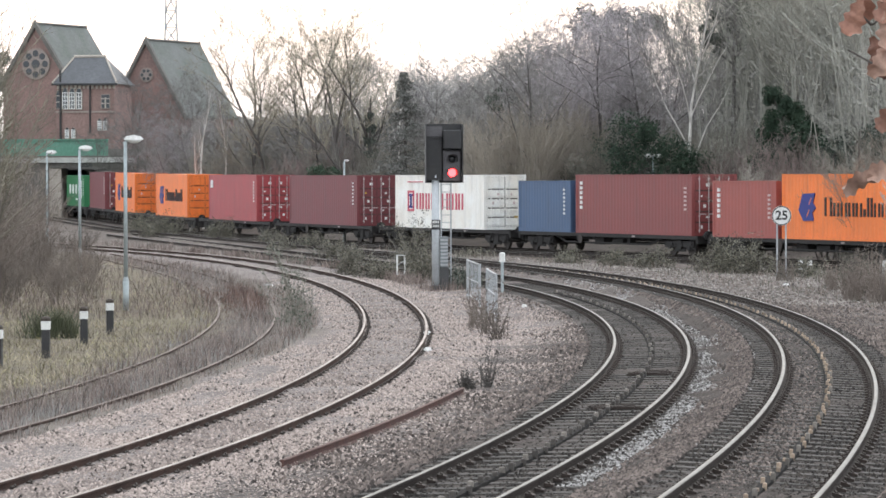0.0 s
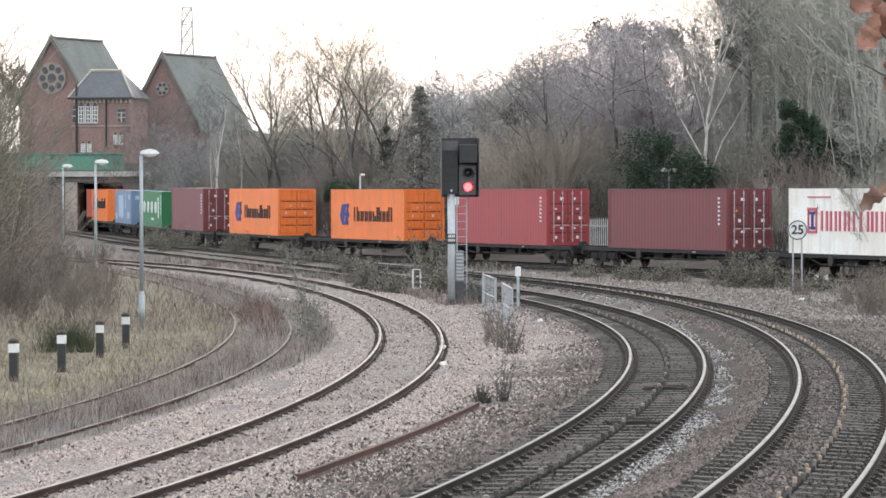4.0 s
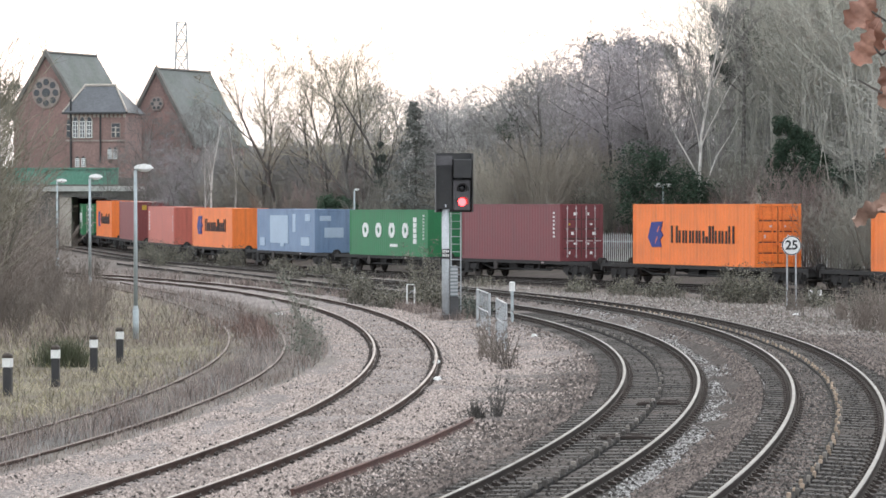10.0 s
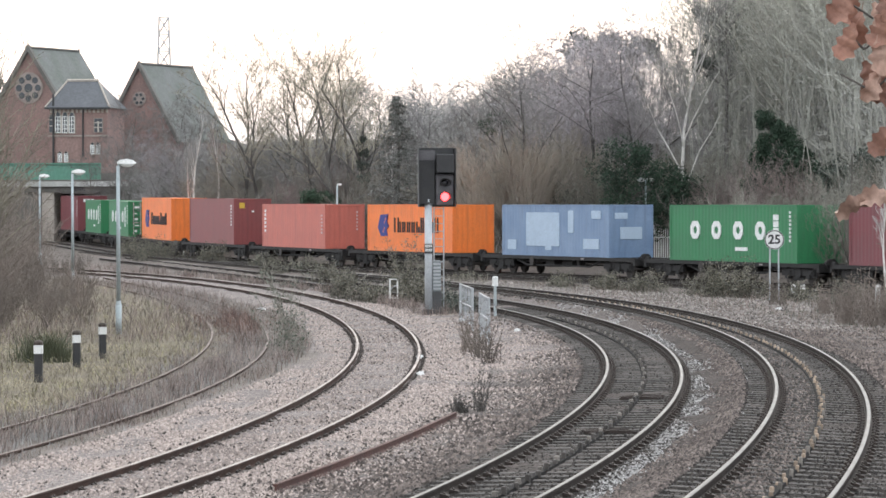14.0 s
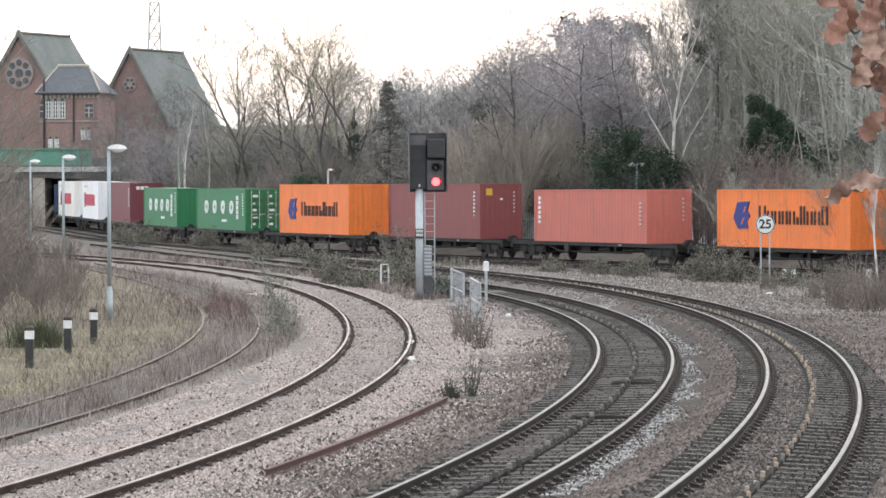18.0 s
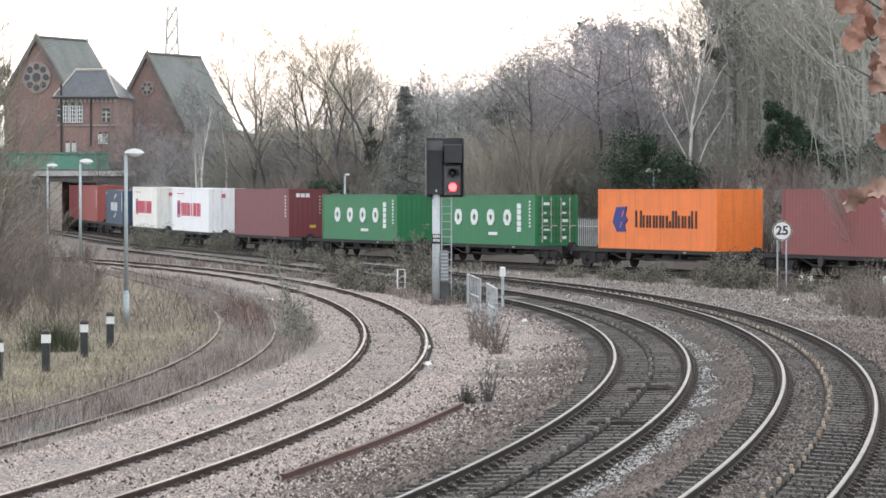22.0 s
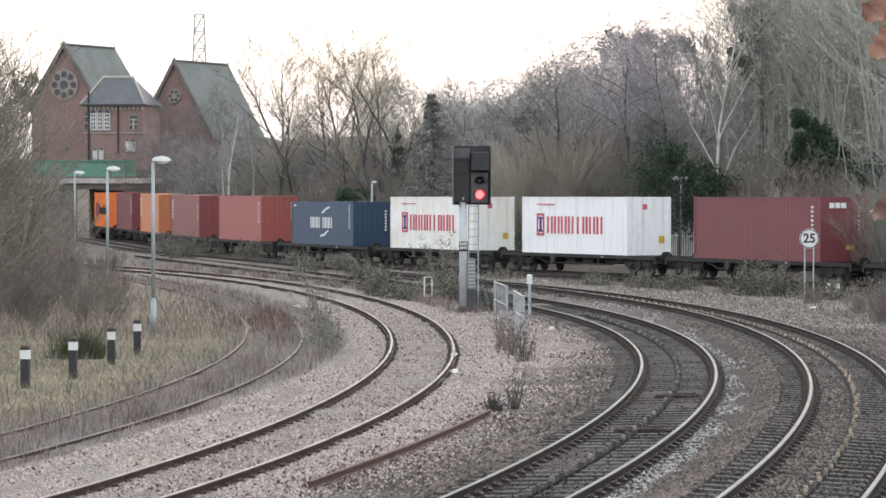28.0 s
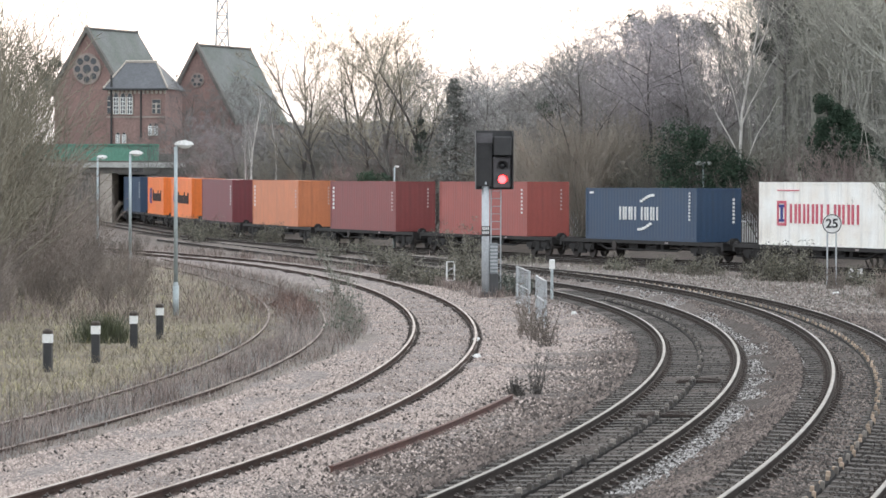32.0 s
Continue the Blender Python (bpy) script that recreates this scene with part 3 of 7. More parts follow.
# local frame of a container: x forwards along the train, y to the far side, z up, origin at the middle of its floor
def container(spec):
    colour, length, h, doors, mark, label = spec
    pt = PAINT[colour]
    th = thing("shipping_container", Matrix(), label, "shipping container", "containers on the goods train")
    a, b = length / 2, 1.219
    fr = Mesh()
    for x in (-a, a - 0.16):
        for y in (-b, b - 0.16):
            fr.box(x, y, 0, x + 0.16, y + 0.16, h)
    for y in (-b + 0.002, b - 0.082):
        fr.box(-a + 0.16, y, 0.0, a - 0.16, y + 0.08, 0.16)
        fr.box(-a + 0.16, y, h - 0.08, a - 0.16, y + 0.08, h - 0.002)
    for x in (-a + 0.002, a - 0.082):
        fr.box(x, -b + 0.16, 0.0, x + 0.08, b - 0.16, 0.16)
        fr.box(x, -b + 0.16, h - 0.12, x + 0.08, b - 0.16, h - 0.002)
    part("frame", fr, pt, th)
    for x in (-a + 0.085, a - 0.085):
        for y in (-b + 0.085, b - 0.085):
            for z in (-0.004, h - 0.114):
                part("corner_casting", casting(colour), None, th).location = (x, y, z)
    n = round(length / 0.34)
    wall = wall_mesh(length - 0.32, h - 0.24, n)
    part("side_wall", moved(wall, Matrix.Translation((-a + 0.16, -b + 0.022, 0.16))), pt, th)
    part("side_wall", moved(wall, Matrix.Translation((a - 0.16, b - 0.022, 0.16)) @ Matrix.Rotation(math.pi, 4, "Z")), pt, th)
    end = wall_mesh(2.118, h - 0.28, 7)
    part("rear_wall", moved(end, Matrix.Translation((-a + 0.022, 1.059, 0.16)) @ Matrix.Rotation(-math.pi / 2, 4, "Z")), pt, th)
    part("roof", Mesh().box(-a + 0.08, -b + 0.08, h - 0.06, a - 0.08, b - 0.08, h - 0.02), pt, th)
    if doors:
        gk = Mesh().box(a - 0.075, -0.012, 0.16, a - 0.012, 0.012, h - 0.125)
        for y in (-1.062, 1.05):
            gk.box(a - 0.075, y, 0.16, a - 0.012, y + 0.014, h - 0.125)
        for z in (0.146, h - 0.126):
            gk.box(a - 0.075, -1.06, z, a - 0.012, 1.06, z + 0.02)
        # dark bars between the door panels: recess shade drawn in as colour
        for k in range(4):
            z = 0.22 + (h - 0.42) / 5 * (k + 1) - 0.1
            for y in (-0.98, 0.09):
                gk.box(a - 0.04, y, z, a - 0.022, y + 0.9, z + 0.05)
        part("seal_and_recess", gk, M_SEALSHADE, th, "dark rubber door seals and painted recess shade")
        for y in (-1.058, 0.006):
            d = Mesh().box(a - 0.07, y, 0.16, a - 0.03, y + 1.052, h - 0.125)
            for k in range(5):
                z = 0.22 + (h - 0.42) / 5 * k
                d.box(a - 0.032, y + 0.06, z, a + 0.012, y + 0.99, z + (h - 0.42) / 5 - 0.14)
            door = part("door", d, pt, th)
            for q in (0.24, 0.74):
                r = Mesh().tube((a + 0.04, y + q, 0.14), (a + 0.04, y + q, h - 0.08), 0.022, n=6)
                for z in (0.22, 0.9, 1.6, h - 0.25):
                    r.box(a + 0.008, y + q - 0.045, z, a + 0.05, y + q + 0.045, z + 0.07)
                r.box(a + 0.03, y + q, 1.0, a + 0.05, y + q + 0.36, 1.05)
                part("locking_rod", r, M_RODPALE if doors == 2 else pt, door, "pale steel locking rod" if doors == 2 else "locking rod painted over")
            for k in range(5 if doors == 2 else 2):
                z = 0.34 + (h - 0.42) / 5 * (k if doors == 2 else k + 2)
                w_ = (0.1, 0.2, 0.14)[(k * 7 + (y > 0) * 2) % 3] * (1 if doors == 2 else 0.8) * (1.7 if colour == "green" else 1)
                q = 0.32 + 0.14 * ((k * 5 + (y > 0)) % 3) * (colour != "green")
                part("placard", Mesh().box(a + 0.01, y + q, z, a + 0.018, y + q + w_, z + (0.09 if k % 2 else 0.15)), M_MARKY if k == 3 and colour == "maroon" and y < 0 else M_MARKP if doors != 2 else M_MARKW, door, "small notice")
    else:
        part("front_wall", moved(end, Matrix.Translation((a - 0.022, -1.059, 0.16)) @ Matrix.Rotation(math.pi / 2, 4, "Z")), pt, th)
    markings(th, mark, length, h)
    return th


def bars(th, name, mat, boxes, y=-1.226):
    """Flat painted shapes on the side that faces the viewer, one part each: (x0, z0, x1, z1)."""
    for x0, z0, x1, z1 in boxes:
        part(name, Mesh().box(x0, y - 0.012, z0, x1, y + 0.05, z1), mat, th)


def ring(m, x0, z0, x1, z1, k, y0=-1.24, y1=-1.17):
    """An eight-cornered painted ring with strokes k wide."""
    def loop(d):
        c = min(x1 - x0, z1 - z0) * 0.28 * (1 if d == 0 else 0.5)
        a0, b0, a1, b1 = x0 + d, z0 + d, x1 - d, z1 - d
        return [(a0 + c, b0), (a1 - c, b0), (a1, b0 + c), (a1, b1 - c), (a1 - c, b1), (a0 + c, b1), (a0, b1 - c), (a0, b0 + c)]
    o, i = loop(0), loop(k)
    v = [(x, y, z) for y in (y0, y1) for x, z in o + i]
    f = [(j, (j + 1) % 8, 8 + (j + 1) % 8, 8 + j) for j in range(8)] + [((j + 1) % 8, j, 16 + j, 16 + (j + 1) % 8) for j in range(8)] + [(8 + j, 8 + (j + 1) % 8, 24 + (j + 1) % 8, 24 + j) for j in range(8)]
    return m.add(v, f)


def sign_row(th, mat, x, z, cap, widths, gap, stroke=0.15):
    """A row of plain marks that stands for a painted name: upright bars in pairs, or rings where they are broad."""
    for wd, tall in widths:
        h, k = cap * tall, min(stroke, wd * 0.4)
        m = Mesh()
        if stroke > 0.2:
            ring(m, x, z, x + wd, z + h, k)
        elif wd > 0.16:
            m.box(x, -1.24, z, x + k, -1.175, z + h).box(x + wd - k, -1.24, z, x + wd, -1.175, z + h)
        else:
            m.box(x, -1.24, z, x + wd, -1.175, z + h)
        part("painted_mark", m, mat, th)
        x += wd + gap


def markings(th, mark, length, h):
    a = length / 2
    if mark == "orange":
        out = [(-4.5, 1.3), (-4.12, 2.02), (-3.0, 2.06), (-3.2, 1.62), (-2.92, 1.4), (-3.25, 1.2), (-3.12, 0.84), (-4.05, 0.82)]
        m = Mesh().add([(c, -1.24, d) for c, d in out] + [(c, -1.18, d) for c, d in out], [tuple(range(8))] + [((j + 1) % 8, j, 8 + j, 8 + (j + 1) % 8) for j in range(8)])
        part("emblem", m, M_MARKB, th, "dark blue painted emblem")
        for x, z in ((-3.75, 1.02), (-3.55, 1.55)):
            part("emblem_slit", Mesh().add([(x, -1.245, z), (x + 0.08, -1.245, z), (x + 0.3, -1.245, z + 0.3), (x + 0.22, -1.245, z + 0.3)], [(0, 1, 2, 3)]), PAINT["orange"], th)
        sign_row(th, M_MARKN, -2.1, 1.05, 0.82, [(0.62, 1), (0.5, 0.72), (0.52, 0.72), (0.5, 0.72), (0.52, 0.72), (0.16, 0.4), (0.15, 1), (0.13, 1), (0.5, 0.72), (0.5, 0.72), (0.52, 1)], 0.16, 0.13)
    elif mark == "green":
        sign_row(th, M_MARKW, -3.95, 1.02, 0.82, [(0.88, 1)] * 4, 1.2, 0.24)
        bars(th, "code_panel", M_MARKW, [(3.95, 0.7 + 0.3 * k, 4.4, 0.96 + 0.3 * k) for k in range(5)])
        bars(th, "small_label", M_MARKW, [(0.4, 0.5, 1.5, 0.66)])
        bars(th, "number_mark", M_MARKW, [(5.4, 2.2 - 0.18 * k, 5.52, 2.31 - 0.18 * k) for k in range(8)])
    elif mark in ("white", "clean"):
        bars(th, "emblem_frame", M_MARKR, [(-4.3, 0.9, -3.45, 1.02), (-4.3, 1.92, -3.45, 2.04), (-4.3, 1.02, -4.18, 1.92), (-3.57, 1.02, -3.45, 1.92)])
        bars(th, "emblem", M_MARKB, [(-3.96, 1.2, -3.79, 1.74), (-4.1, 1.08, -3.65, 1.2), (-4.1, 1.74, -3.65, 1.86)])
        sign_row(th, M_MARKR, -3.05, 1.02, 0.88, [(0.6, 1)] * 4, 0.22, 0.15)
        sign_row(th, M_MARKR, 0.45, 1.02, 0.88, [(0.8, 1), (0.17, 1), (0.62, 1), (0.62, 1)], 0.22, 0.15)
        bars(th, "stripe", M_MARKR, [(-4.3, h - 0.4, -2.2, h - 0.35)])
        part("end_emblem", Mesh().box(a - 0.02, -0.35, h - 0.62, a + 0.006, -0.1, h - 0.36), M_MARKR, th)
        part("sticker", Mesh().box(a - 0.02, 0.55, 0.62, a + 0.006, 0.85, 0.95), M_MARKY, th)
    elif mark == "navy":
        sign_row(th, M_MARKW, -2.2, 1.0, 0.66, [(0.5, 1), (0.52, 1), (0.52, 1)], 0.13, 0.13)
        sign_row(th, M_MARKW, 0.2, 1.0, 0.66, [(0.5, 1), (0.52, 1), (0.52, 1)], 0.13, 0.13)
        for z0, sg in ((1.88, 1), (0.78, -1)):
            m = Mesh()
            for k in range(6):
                x = 0.1 + 0.25 * k - (0.3 if sg < 0 else 0)
                zz = z0 + 0.3 * math.sin(k / 5 * 1.5) * (1 if sg > 0 else 0) - (0.3 * math.cos(k / 5 * 1.5) if sg < 0 else 0)
                m.box(x, -1.24, zz, x + 0.26, -1.2, zz + 0.12)
            part("painted_arc", m, M_MARKW, th, "white curved stroke")
        bars(th, "number_mark", M_MARKW, [(5.3, 2.3 - 0.16 * k, 5.42, 2.4 - 0.16 * k) for k in range(9)])
        bars(th, "number_mark", M_MARKW, [(-5.6, 2.3, -5.2, 2.4)])
        for k in range(7):
            part("end_number_mark", Mesh().box(a - 0.02, 0.75, 0.9 + 0.18 * k, a + 0.006, 0.86, 1.02 + 0.18 * k), M_MARKW, th)
    elif mark == "pale":
        bars(th, "paint_patch", M_PATCH, [(-3.2, 0.5, 0.6, 2.2), (3.3, 0.4, 5.0, 0.9), (-5.4, 0.3, -4.4, 0.8), (4.2, 1.9, 5.2, 2.3), (-1.0, 0.3, -0.3, 0.5), (1.6, 1.2, 2.2, 2.3)], -1.224)
        part("end_patch", Mesh().box(a - 0.02, -0.6, 0.9, a + 0.002, 0.6, 1.5), M_PATCH, th)
        part("end_patch", Mesh().box(a - 0.02, -0.9, 1.9, a + 0.002, -0.2, 2.2), M_PATCH, th)
    else:
        bars(th, "number_mark", M_MARKW, [(-a + 0.5, h - 0.5 - 0.24 * k, -a + 0.72, h - 0.34 - 0.24 * k) for k in range(6)] if mark == "left" else [(a - 0.8, h - 0.5 - 0.2 * k, a - 0.66, h - 0.4 - 0.2 * k) for k in range(7)])
        bars(th, "number_mark", M_MARKP, [(a - 0.75, h - 0.7 - 0.2 * k, a - 0.55, h - 0.6 - 0.2 * k) for k in range(6)] if mark == "left" else [])
        for k in range(6):
            part("end_number_mark", Mesh().box(a - 0.02, 0.72, h - 0.5 - 0.2 * k, a + 0.006, 0.8, h - 0.4 - 0.2 * k), M_MARKP, th)
        if mark == "square":
            bars(th, "white_panel", M_MARKW, [(-a + 0.5, h - 0.85, -a + 1.05, h - 0.35)])
        if mark == "end":
            for k in range(3):
                part("end_number_mark", Mesh().box(a - 0.02, -0.75 + 0.3 * k, h - 0.5, a + 0.006, -0.5 + 0.3 * k, h - 0.26), M_MARKW, th)
            part("sticker", Mesh().box(a - 0.02, 0.1, 0.55, a + 0.006, 0.5, 0.72), M_MARKY, th)
        if mark == "yellow":
            part("sticker", Mesh().box(a - 0.02, -0.85, h - 0.6, a + 0.006, -0.5, h - 0.25), M_MARKY, th)
            part("sticker", Mesh().box(a - 0.02, -0.05, h - 0.85, a + 0.006, 0.1, h - 0.75), M_MARKW, th)


HC, STD = 2.896, 2.591
# place along the line (at 16 s) of each container's rear end, and what it looks like
TRAIN = (
    (212.04, ("orange", 12.19, HC, True, "orange", "orange steel shipping container with blue emblem on a goods wagon")),
    (205.49, ("rust", 6.06, STD, False, "left", "short brick-red shipping container on a goods wagon")),
    (191.22, ("brown", 12.19, HC, 2, "left", "brown-red shipping container with barred doors on a goods wagon")),
    (184.58, ("blue", 6.06, STD, False, "right", "short dark blue shipping container on a goods wagon")),
    (168.19, ("white", 12.19, HC, True, "white", "stained white shipping container with red lettering bars")),
    (150.07, ("maroon", 12.19, HC, 2, "right", "dark maroon shipping container with barred doors")),
    (130.89, ("red", 12.19, HC, 2, "square", "red shipping container with barred doors and white panel")),
    (111.96, ("orange", 12.19, HC, True, "orange", "orange shipping container with blue emblem and barred doors")),
    (89.15, ("orange", 12.19, HC, True, "orange", "orange shipping container with blue emblem and barred doors")),
    (68.93, ("maroon", 12.19, HC, 2, "right", "maroon shipping container with white-marked door rods")),
    (52.08, ("green", 12.19, STD, False, "green", "green shipping container with white lettering bars")),
    (33.65, ("pale", 12.19, STD, False, "pale", "faded blue shipping container with repainted patches")),
    (15.19, ("orange", 12.19, STD, False, "orange", "orange shipping container with blue emblem and plain end")),
    (-3.93, ("coral", 12.19, STD, False, "left", "faded coral-red shipping container with plain end")),
    (-22.59, ("brown", 12.19, HC, False, "yellow", "brown-red shipping container with a yellow sticker")),
    (-40.96, ("orange", 12.19, HC, False, "orange", "orange shipping container with blue emblem and plain end")),
    (-60.27, ("green", 12.19, STD, 2, "green", "green shipping container with white lettering bars and doors")),
    (-78.41, ("green", 12.19, STD, False, "green", "green shipping container with white lettering bars")),
    (-96.94, ("maroon", 12.19, HC, False, "end", "dark maroon shipping container with white end marking")),
    (-116.09, ("clean", 12.19, HC, False, "clean", "clean white shipping container with red lettering bars")),
    (-134.61, ("white", 12.19, HC, False, "clean", "off-white shipping container with red lettering bars")),
    (-153.05, ("navy", 12.19, STD, False, "navy", "navy blue shipping container with white curved strokes")),
    (-172.37, ("rust", 12.19, HC, False, "right", "brick-red shipping container with plain end")),
    (-191.49, ("brown", 12.19, HC, False, "left", "brown-red shipping container with plain end")),
    (-210.74, ("peach", 12.19, HC, False, "left", "faded orange-brown shipping container with plain end")),
    (-229.56, ("maroon", 12.19, HC, False, "right", "maroon shipping container with plain end")),
    (-246.90, ("orange", 12.19, HC, False, "orange", "orange shipping container with blue emblem and plain end")),
    (-264.50, ("orange", 12.19, HC, False, "orange", "orange shipping container with blue emblem and plain end")),
    (-283.10, ("navy", 12.19, HC, False, "right", "navy blue shipping container with plain end")),
)
DECK = 0.98
CARS = []
for s0, spec in TRAIN:
    CARS.append((s0 + spec[1] / 2, container(spec)))


def wheelset_mesh():
    wm = Mesh()
    for y in (-0.78, 0.78):
        wm.tube((0, y - 0.06, 0), (0, y + 0.06, 0), 0.42, n=18)
        wm.tube((0, y - 0.09, 0), (0, y + 0.09, 0), 0.17, n=10)
    wm.tube((0, -1.0, 0), (0, 1.0, 0), 0.075, n=8)
    for y in (-0.845, 0.845):
        for q in range(3):
            c, s_ = math.cos(q * 2.094), math.sin(q * 2.094)
            wm.tube((c * 0.28, y - 0.01, s_ * 0.28), (c * 0.28, y + 0.01, s_ * 0.28), 0.05, n=6)
    return wm.data("wheelset", M_WHEEL)


WHEELSET = wheelset_mesh()
BOGIE = Mesh().box(-1.3, -1.07, 0.5, -0.6, -1.03, 0.64).box(0.6, -1.07, 0.5, 1.3, -1.03, 0.64).tube((-0.3, -1.0, 0.42), (-0.3, -1.0, 0.7), 0.09, n=8).tube((0.3, -1.0, 0.42), (0.3, -1.0, 0.7), 0.09, n=8).box(-0.5, -0.98, 0.22, 0.5, -0.92, 0.36).box(-1.75, -0.3, 0.5, -1.4, 0.3, 0.7).box(-1.45, -1.02, 0.42, 1.45, -0.9, 0.72).box(-1.45, 0.9, 0.42, 1.45, 1.02, 0.72).box(-0.25, -1.05, 0.35, 0.25, 1.05, 0.78).box(-1.1, -1.06, 0.3, -0.8, -0.88, 0.55).box(0.8, -1.06, 0.3, 1.1, -0.88, 0.55).data("bogie", M_WAGON)


def bogie(parent, x):
    bg_ = part("bogie", BOGIE, None, parent)
    bg_.location.x = x
    out = []
    for dx in (-0.95, 0.95):
        ws = part("wheelset", WHEELSET, None, bg_)
        ws.location = (dx, 0, 0.423)
        out.append(ws)
    return out


WAGONS, WHEELS = [], []


CROSS = Mesh().box(0, -1.02, 0.74, 0.12, 1.02, 0.95).data("cross_member", M_WAGON)


def wagon(length):
    th = thing("container_wagon", Matrix(), "grimy dark steel container flat wagon on the goods line", "railway wagon", "wagons of the goods train")
    a = length / 2
    part("deck_frame", Mesh().box(-a, -1.2, 0.80, a, -1.02, 0.972).box(-a, 1.02, 0.80, a, 1.2, 0.972).box(-a, -0.3, 0.62, a, 0.3, 0.93).box(-a, -1.2, 0.62, -a + 0.2, 1.2, 0.96).box(a - 0.2, -1.2, 0.62, a, 1.2, 0.96), M_WAGON, th)
    k = -a + 1.2
    while k < a - 1:
        part("cross_member", CROSS, None, th).location.x = k
        k += 1.75
    for sg in (-1, 1):
        part("buffer", Mesh().tube((sg * a, -0.86, 1.0), (sg * (a + 0.38), -0.86, 1.0), 0.09, n=8).tube((sg * (a + 0.34), -0.86, 1.0), (sg * (a + 0.42), -0.86, 1.0), 0.22, n=12), M_WAGON, th)
        part("buffer", Mesh().tube((sg * a, 0.86, 1.0), (sg * (a + 0.38), 0.86, 1.0), 0.09, n=8).tube((sg * (a + 0.34), 0.86, 1.0), (sg * (a + 0.42), 0.86, 1.0), 0.22, n=12), M_WAGON, th)
    part("brake_box", Mesh().block(-1.6, -0.9, 0.42, -0.6, -0.4, 0.8, 0.03), M_WAGON, th)
    part("air_tank", Mesh().tube((0.3, -0.75, 0.62), (1.5, -0.75, 0.62), 0.17, n=10), M_WAGON, th)
    for sg in (-1, 1):
        m = Mesh()
        for x0, z0, x1, z1 in ((a - 4.0, 0.8, a - 5.2, 0.5), (a - 5.2, 0.5, 1.2, 0.5), (-a + 4.0, 0.8, -a + 5.2, 0.5), (-a + 5.2, 0.5, -1.2, 0.5), (1.2, 0.5, -1.2, 0.5)):
            m.tube((x0, sg * 1.0, z0), (x1, sg * 1.0, z1), 0.05, n=5)
        part("truss_rod", m, M_WAGON, th)
        for x in (-a + 0.5, a - 0.5):
            part("end_step", Mesh().box(x - 0.2, sg * 1.12 - 0.06, 0.36, x + 0.2, sg * 1.12 + 0.06, 0.4).box(x - 0.2, sg * 1.12 - 0.02, 0.4, x - 0.16, sg * 1.12 + 0.02, 0.8).box(x + 0.16, sg * 1.12 - 0.02, 0.4, x + 0.2, sg * 1.12 + 0.02, 0.8), M_WAGON, th)
    part("hand_brake_wheel", Mesh().tube((-2.6, -1.16, 0.68), (-2.6, -1.22, 0.68), 0.24, n=14), M_WHEEL, th)
    part("side_notice", Mesh().box(3.0, -1.215, 0.84, 3.3, -1.2, 0.92), M_ROD, th, "small pale notice")
    part("valve_box", Mesh().block(2.0, -0.95, 0.5, 2.3, -0.6, 0.82, 0.02), M_WAGON, th)
    return th, bogie(th, -a + 2.2) + bogie(th, a - 2.2)


# one wagon under each container (two containers share a wagon where they stand close)
loads = [(TRAIN[1][0] + TRAIN[0][0] + 12.19) / 2, (TRAIN[3][0] + TRAIN[2][0] + 12.19) / 2] + [c for c, _ in CARS[4:]]
for i, c in enumerate(loads):
    front = (loads[i - 1] + c) / 2 if i else c + 9.6
    back = (loads[i + 1] + c) / 2 if i + 1 < len(loads) else c - 9.3
    th, ws = wagon(front - back - 0.86)
    WAGONS.append(((front + back) / 2, th))
    WHEELS.append(ws)


def rail_pose(s, z=0.0):
    x, y, b = goods(s)
    return pose(x, y, z + goods_z(y), 0, math.degrees(math.atan2(goods_z(y + 6) - goods_z(y - 6), 12)), math.degrees(b) - 90)


def motions():
    ticks = [i for i in range(0, 33, 1)]
    for s0, ob in CARS:
        walk(ob, [(t, rail_pose(along(s0, t), DECK)) for t in ticks])
    for s0, ob in WAGONS:
        walk(ob, [(t, rail_pose(along(s0, t))) for t in ticks])
    # the wheels roll: all leading sets turn alike, and all trailing sets
    turns = [(i / FPS, math.degrees((along(0, i / FPS) - along(0, 0)) / 0.42)) for i in range(0, 32 * FPS + 1)]
    for k, dx in ((0, -0.95), (1, 0.95)):
        sets = [w_ for ws in WHEELS for i, w_ in enumerate(ws) if i % 2 == k]
        walk(sets[0], [(t, pose(dx, 0, 0.423, 0, a % 360, 0)) for t, a in turns])
        keys = sets[0].animation_data
        for w_ in sets[1:]:
            w_.rotation_mode = "QUATERNION"
            w_.animation_data_create()
            w_.animation_data.action = keys.action
            w_.animation_data.action_slot = keys.action_slot

